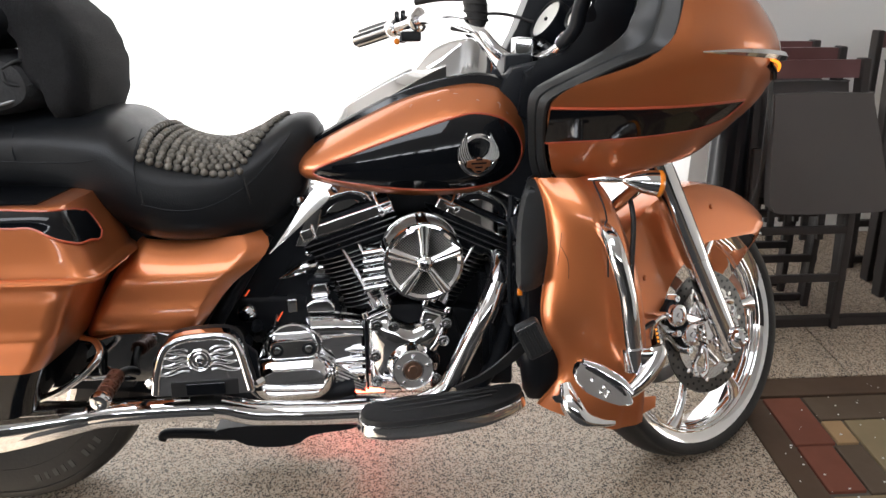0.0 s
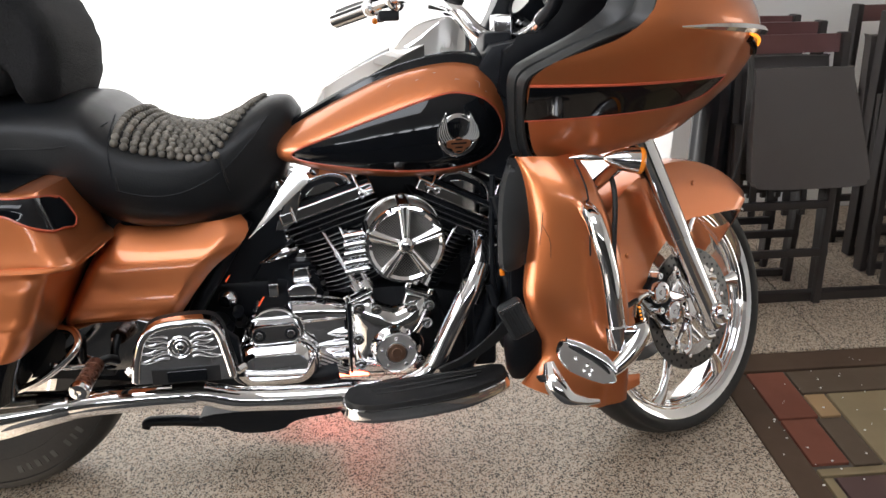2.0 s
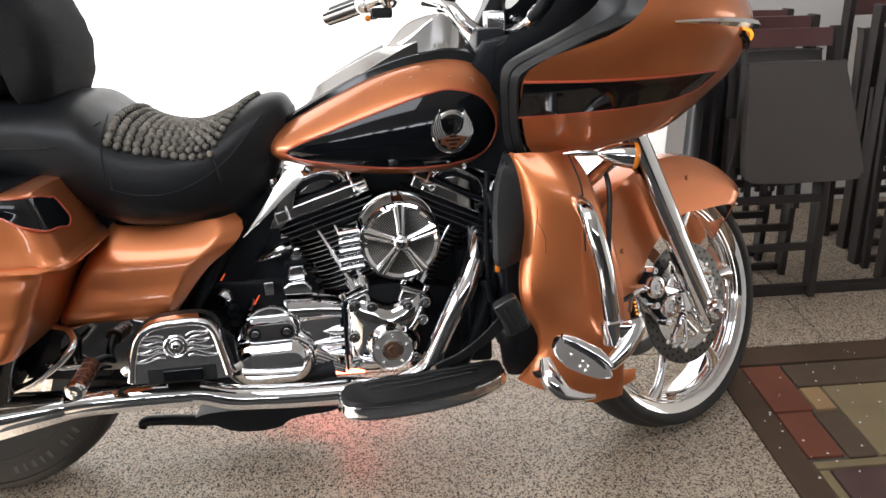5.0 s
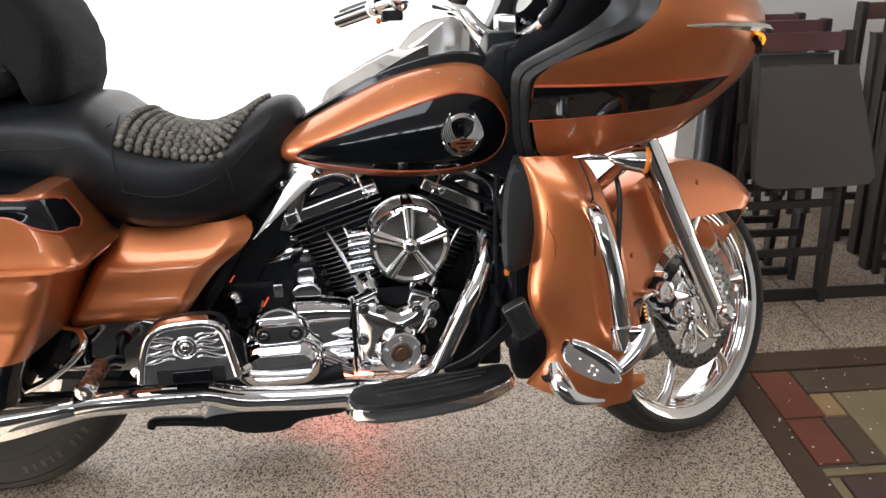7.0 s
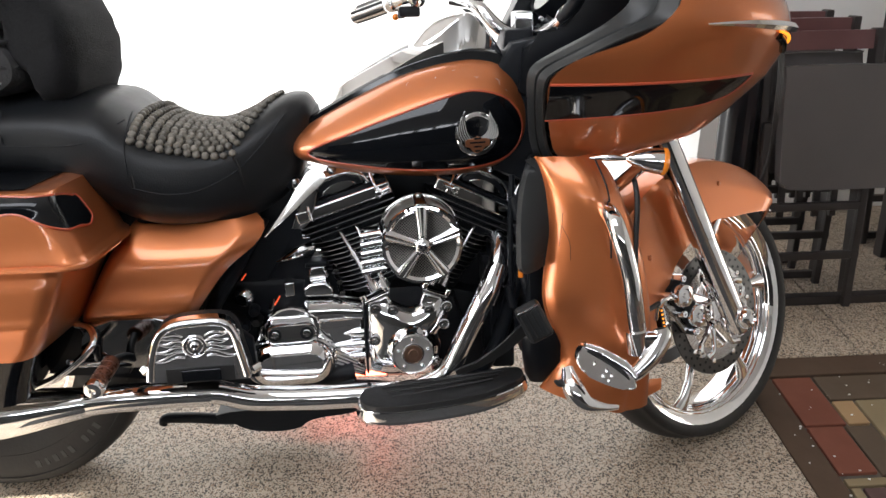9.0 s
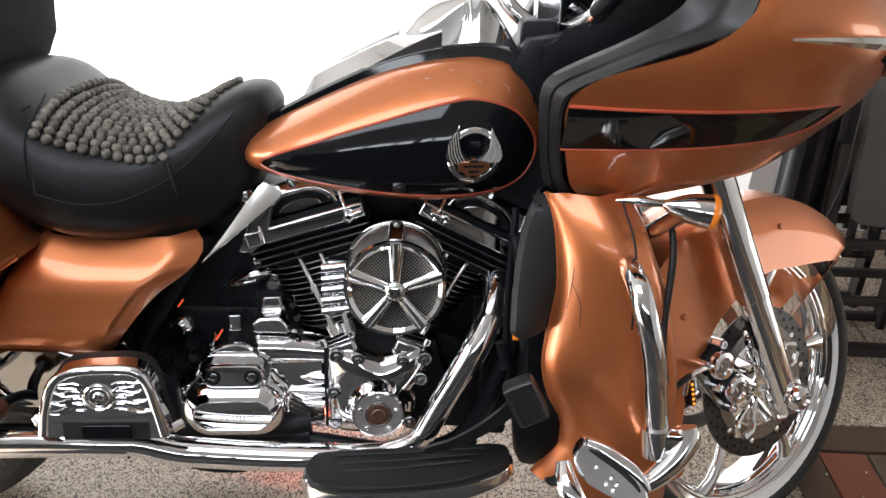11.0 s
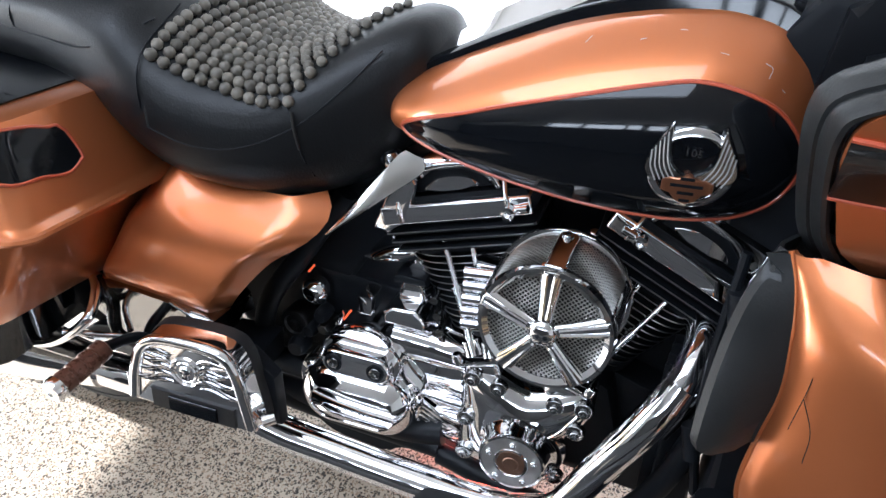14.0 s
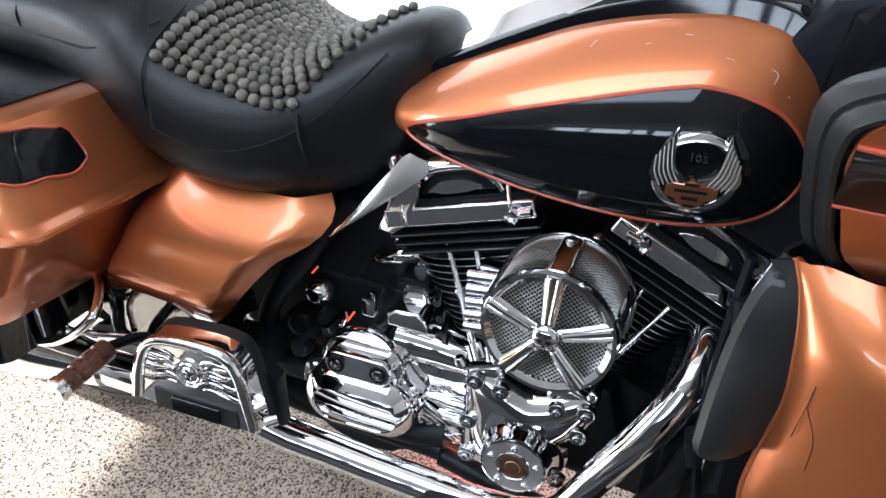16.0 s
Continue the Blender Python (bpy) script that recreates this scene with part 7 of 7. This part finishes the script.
    prism(bm, [(0.55, 0.34), (0.62, 0.34), (0.62, 0.38), (0.55, 0.38)], -0.10, -0.24, 0.004)
    part("board_bracket", bm, FRAME_BLACK, pb)


passenger_board()


TURNED[0] = None


def rear_peg():
    a, b = Vector((0.429, -0.286, 0.405)), Vector((0.4265, -0.372, 0.392))
    d = (b - a).normalized()
    bm = B()
    prof, L = [(0.0, 0.0), (0.012, 0.0)], (b - a).length * 0.93
    for k in range(4):
        p0, p1 = L * (0.02 + 0.245 * k), L * (0.02 + 0.245 * (k + 1)) - 0.002
        prof += [(0.0135, p0), (0.0158, p0 + 0.0012), (0.0160, (p0 + p1) / 2), (0.0158, p1 - 0.0012), (0.0135, p1)]
    lathe(bm, prof + [(0.0, L)], a, d, 22)
    pg = part("rear_peg", bm, PEG_BROWN, BIKE, "brown sleeved foot peg with a chrome end")
    bm = B()
    lathe(bm, [(0.015, 0), (0.0175, 0.002), (0.018, 0.010), (0.015, 0.016), (0.006, 0.018), (0.005, 0.014), (0, 0.014)], a.lerp(b, 0.90), d, 22)
    part("peg_end", bm, CHROME, pg, "chrome peg end")
    bm = B()
    tube(bm, [a, (0.436, -0.235, 0.392), (0.455, -0.20, 0.366)], 0.008, 12)
    part("peg_bracket", bm, PLASTIC, pg)
    # bag guard rail
    bm = B()
    tube(bm, [(0.345, -0.215, 0.452), (0.380, -0.245, 0.456), (0.398, -0.275, 0.443), (0.380, -0.285, 0.419), (0.345, -0.288, 0.391), (0.305, -0.288, 0.369), (0.256, -0.285, 0.357), (0.16, -0.28, 0.352)], 0.0073, 14, 8)
    gr = part("bag_guard", bm, CHROME, BIKE, "chrome guard rail below the saddlebag")
    bm = B()
    tube(bm, [(0.352, -0.292, 0.410), (0.362, -0.26, 0.388), (0.40, -0.23, 0.378)], 0.005, 10)
    part("guard_stay", bm, CHROME, gr)
    bm = B()
    tube(bm, [(0.350, -0.21, 0.452), (0.374, -0.222, 0.444), (0.383, -0.225, 0.425), (0.379, -0.225, 0.390), (0.388, -0.222, 0.372), (0.44, -0.215, 0.368)], 0.0075, 10)
    part("guard_strap", bm, BLACK_GLOSS, gr, "black strap beside the guard rail")
    bm = B()
    prism(bm, [(0.24, 0.335), (0.29, 0.42), (0.335, 0.465), (0.42, 0.455), (0.46, 0.36), (0.45, 0.31)], -0.14, -0.175, 0.006)
    part("filler_plate", bm, PLASTIC, gr, "black plastic filler behind the guard rail")
    bm = B()
    prism(bm, [(0.30, 0.345), (0.43, 0.345), (0.445, 0.375), (0.40, 0.385), (0.33, 0.365)], -0.19, -0.215, 0.004)
    part("guard_bracket", bm, FRAME_BLACK, gr)
    bm = B()
    tube(bm, [(0.390, -0.212, 0.386), (0.402, -0.214, 0.380), (0.445, -0.214, 0.373), (0.475, -0.212, 0.372)], 0.0042, 8)
    part("bracket_wire", bm, CHROME, gr)


rear_peg()

# red accent light tucked under the frame
_bm = B()
tube(_bm, [(0.75, 0.12, 0.165), (0.92, 0.12, 0.165)], 0.006, 8, straight=True)
_p = part("accent_light", _bm, RED_LIT, BIKE, "small lit red accent light under the frame")
for _a, _c in (((0.640, -0.095, 0.491), (0.650, -0.095, 0.505)), ((0.706, -0.108, 0.438), (0.718, -0.108, 0.458))):
    _bm = B()
    tube(_bm, [_a, _c], 0.0015, 8, straight=True)
    part("accent_bulb", _bm, RED_DIM, _p)

# ---- beaded seat cover ----
def seat_top(x, y):
    a, b, w = lerp(x, SEAT_X, SEAT_TOP), lerp(x, SEAT_X, SEAT_LOW), lerp(x, SEAT_X, SEAT_WID)
    c = min(0.995, abs(y) / w) ** (1 / 0.62)
    s = math.sqrt(1 - c * c)
    return (a + b) / 2 + (a - b) / 2 * s ** 0.72 - 0.020 * (y / w) ** 2 * s


COVER = tagged(new("bead_seat_cover"), "dark wooden bead cover laid over the black leather seat", "seat cover")
COVER.matrix_world = BIKE.matrix_world.copy()


def mat_half(x):
    """Half the width of the bead mat."""
    return lerp(x, [0.48, 0.56, 0.660, 0.70, 0.745], [0.182, 0.168, 0.152, 0.132, 0.098])


def mat_front(v):
    """Where a row of the mat ends; v runs from -1 to 1 across it."""
    return 0.660 + 0.080 * (1 - abs(v))


def bead_mesh():
    bm = B()
    lathe(bm, [(0.0018, -0.0066), (0.0050, -0.0054), (0.0072, -0.0025), (0.0074, 0.0020), (0.0054, 0.0052), (0.0018, 0.0064)], (0, 0, 0), (0, 0, 1), 8)
    return ready(bm, BEAD, 80)


def beads():
    me = bead_mesh()
    rng = random.Random(5)
    rest = B()
    count = 0
    for j in range(-11, 12):
        v = j / 11
        n = int((mat_front(v) - 0.482) / 0.0150)
        for i in range(n + 1):
            x = 0.482 + (mat_front(v) - 0.482) * i / n
            y = (v + 0.07 * math.sin(math.pi * v)) * mat_half(x)
            z = seat_top(x, y) + 0.0045
            m = Matrix.Translation((x, y, z)) @ Euler((rng.uniform(0.9, 1.9), rng.uniform(-0.3, 0.3), rng.uniform(-0.3, 0.3))).to_matrix().to_4x4() @ Matrix.Scale(rng.uniform(0.96, 1.08) * min(1.05, 0.25 + mat_half(x) / 0.21), 4)
            if y < 0.045 and count < 298:
                ob = new("bead", me)
                ob.parent = COVER
                ob.matrix_local = m
                count += 1
            else:
                b2 = B()
                lathe(b2, [(0.0018, -0.0066), (0.0050, -0.0054), (0.0074, 0.0), (0.0054, 0.0052), (0.0018, 0.0064)], (0, 0, 0), (0, 0, 1), 8)
                moved(b2, m)
                t = bpy.data.meshes.new("t")
                b2.to_mesh(t)
                b2.free()
                rest.from_mesh(t)
                bpy.data.meshes.remove(t)
    ob = part("bead_mat", rest, BEAD, COVER, "wooden beads on the far side of the seat", 80)
    tagged(ob, kind="stuff")
    for j in range(-11, 12):
        v = j / 11
        bm = B()
        tube(bm, [(x, v * mat_half(x), seat_top(x, v * mat_half(x)) + 0.003) for x in np.linspace(0.482, mat_front(v), 14)], 0.0014, 5, straight=True)
        part("cord", bm, CORD, COVER)
    for x0, y0 in ((0.484, -0.196),):
        bm = B()
        tube(bm, [(x0 - 0.004, y0, 0.768), (x0, y0 - 0.008, 0.740), (x0 + 0.002, y0 - 0.010, 0.715)], 0.0022, 6)
        part("tie", bm, CORD, COVER)
    bm = B()
    tube(bm, [(0.668, -0.158, 0.756), (0.674, -0.162, 0.733), (0.679, -0.160, 0.712)], 0.0022, 6)
    part("tie", bm, CORD, COVER)


beads()


# ---- stacked folding chairs ----
def folding_chair():
    root = new("folding_chair")
    bm = B()
    prism(bm, closed([(-0.196, 0.41), (-0.204, 0.45), (-0.166, 0.73), (-0.145, 0.757), (0.145, 0.757), (0.166, 0.73), (0.204, 0.45), (0.196, 0.41), (0.15, 0.392), (-0.15, 0.392)], 4), -0.058, -0.020, 0.014, 4)
    for v in bm.verts:
        v.co.y -= 0.06 * (0.757 - v.co.z)
        v.co.x += 0.022 + 0.145 * (0.757 - v.co.z)
    part("seat_pad", bm, VINYL, root, "dark grey vinyl seat pad, folded up")
    for s in (-1, 1):
        bm = B()
        box(bm, (s * 0.178, 0.0, 0.43), (0.028, 0.045, 0.86), 0.005)
        part("back_post", bm, DARK_WOOD, root)
        bm = B()
        box(bm, (s * 0.158, -0.040, 0.30), (0.026, 0.022, 0.60), 0.004, Matrix.Rotation(radians(s * 2), 4, "Y"))
        part("front_leg", bm, DARK_WOOD, root)
    bm = B()
    R = []
    for x in np.linspace(-0.166, 0.166, 13):
        y = 0.0 + 0.022 * (1 - (x / 0.18) ** 2)
        R.append([(x, y - 0.011, 0.80), (x, y + 0.011, 0.80), (x, y + 0.011, 0.855), (x, y - 0.011, 0.855)])
    rings(bm, R)
    part("top_rail", bm, MAHOGANY, root, "curved mahogany top rail")
    for z, d in ((0.33, -0.04), (0.17, -0.04), (0.012, 0.0)):
        bm = B()
        box(bm, (0, d, z), (0.36, 0.020, 0.026), 0.004)
        part("stretcher", bm, DARK_WOOD, root)
    for x in (-0.09, -0.03, 0.03, 0.09):
        bm = B()
        box(bm, (x, -0.010, 0.35), (0.022, 0.014, 0.12), 0.003)
        part("seat_slat", bm, DARK_WOOD, root)
    return tagged(root, "folded dark wooden chair with grey vinyl seat, leaning in a stack", "chair", "stacked folding chairs")


CHAIR_SIZE = Matrix.Diagonal((0.9, 1.0, 0.97, 1.0))
CHAIR = folding_chair()
CHAIR.matrix_world = pose(2.200, 0.635, 0.0, -10, 0, 0) @ CHAIR_SIZE
for _x, _y, _r in ((2.195, 0.79, 0.0), (2.165, 0.90, -1.0), (2.775, 0.68, 1.5), (2.755, 0.80, 0.0), (2.78, 0.92, 0.6), (2.76, 1.06, -0.8)):
    copy_thing(CHAIR, pose(_x, _y, 0.0, -6, 0, _r) @ Matrix.Diagonal((0.9, 1.0, 1.01, 1.0)))

# long dark foot rail that the chairs stand behind
thing("foot_rail", box(B(), (2.55, 0.622, 0.016), (0.95, 0.03, 0.032), 0.004), DARK_WOOD, "long dark wooden rail on the floor before the chairs", "rail")


# ---- black bag and hanging cables beside the chairs ----
def garment_bag():
    bm = B()
    R = []
    for z in np.linspace(0.02, 0.80, 20):
        ring = []
        for a in np.linspace(0, 2 * np.pi, 28, endpoint=False):
            r = 1 + 0.10 * math.sin(5 * a + 3 * z) + 0.05 * math.sin(9 * a - 7 * z)
            k = 1.0 - 0.5 * max(0, (z - 0.62) / 0.18) ** 2
            ring.append((0.052 * r * k * math.cos(a), 0.06 * r * k * math.sin(a), z))
        R.append(ring)
    rings(bm, R)
    thing("black_bag", bm, PLASTIC, "creased black plastic bag standing beside the chairs", "bag", m=pose(1.990, 0.72, 0.0, -4, 0, 0))
    for k in range(4):
        bm = B()
        x = 1.995 + 0.005 * k
        tube(bm, [(x, 0.60 + 0.004 * k, 0.80), (x + 0.012, 0.60, 0.66), (x + 0.018 - 0.004 * k, 0.60, 0.50), (x - 0.01, 0.60, 0.33), (x - 0.03 - 0.006 * k, 0.61, 0.012)], 0.0022, 6)
        thing("hanging_cable", bm, PLASTIC_GREY, "thin grey cable hanging beside the chairs", "cable", "cables beside the chairs")


garment_bag()

# ---- floor pieces ----
def lay_floor():
    rng = random.Random(3)
    # one seamless field under the motorcycle, slabs beyond
    floor_piece("terrazzo_slab", -3.9, 1.876, -0.5, 0.335, TERRAZZO)
    floor_piece("terrazzo_slab", -3.9, 0.1432, -1.85, -0.5, TERRAZZO)
    # unseen dark tiles, added so that the chrome reflects a darker floor
    for i in range(10):
        for j in range(12):
            if i < 7 and j < 3:
                continue
            floor_piece("slate_tile", -3.9 + 0.5776 * i, -3.9 + 0.5776 * (i + 1), -0.5 - 0.45 * (j + 1), -0.5 - 0.45 * j, SLATES["unseen_dark"], -rng.uniform(0, 0.001), 0.005)
    xs = [-3.9, -3.1, -2.3, -1.5, -0.7, 0.1, 0.9, 1.6, 2.262, 2.95, 3.65, 4.35, 4.99]
    for a, b in zip(xs, xs[1:]):
        floor_piece("terrazzo_slab", a, b, 0.335, 1.34, TERRAZZO, gap=0.005)
    # slate border and mosaic
    S = SLATES
    floor_piece("slate_tile", 1.876, 1.955, -5.9, 0.245, S["brown"])
    floor_piece("slate_tile", 1.876, 4.99, 0.250, 0.335, S["brown"])
    rows = [("red", 1.958, 2.066, 0.045, 0.245), ("dark", 2.070, 2.40, 0.142, 0.245), ("tan", 2.070, 2.128, 0.045, 0.139), ("olive", 2.132, 2.40, -0.135, 0.139), ("red", 1.958, 2.052, -0.125, 0.042),
            ("dark", 2.055, 2.128, -0.135, 0.042), ("olive", 1.958, 2.24, -0.165, -0.138), ("olive", 1.958, 1.985, -0.45, -0.168), ("plum", 1.988, 2.22, -0.36, -0.168)]
    for k, x0, x1, y0, y1 in rows:
        floor_piece("slate_tile", x0, x1, y0, y1, S[k], -rng.uniform(0, 0.002), 0.004)
    keys = [k for k in S if k != "unseen_dark"]
    for i in range(9):
        for j in range(14):
            x0, y0 = 2.405 + 0.29 * i, 0.245 - 0.30 * (j + 1)
            floor_piece("slate_tile", x0, x0 + 0.287, y0, y0 + 0.297, S[rng.choice(keys)], -rng.uniform(0, 0.002), 0.004)
    for j in range(6):
        floor_piece("slate_tile", 1.958, 2.40, -0.46 - 0.30 * (j + 1), -0.463 - 0.30 * j, S[rng.choice(keys)], -0.001, 0.004)
    floor_piece("slate_tile", 2.225, 2.40, -0.46, -0.168, S["tan"], -0.001, 0.004)
    floor_piece("slate_tile", 1.988, 2.222, -0.46, -0.363, S["red"], -0.001, 0.004)


lay_floor()


def crumbs():
    rng = random.Random(11)
    bm = B()
    for _ in range(70):
        x, y, r = rng.uniform(1.9, 2.45), rng.uniform(-0.45, 0.32), rng.uniform(0.0012, 0.0034)
        ball(bm, (x, y, r * 0.3), r, (rng.uniform(0.7, 1.4), 1, 0.4), 6)
    thing("crumbs", bm, DIAL, "small pale crumbs scattered over the slate tiles", "crumbs", kind="stuff")


crumbs()
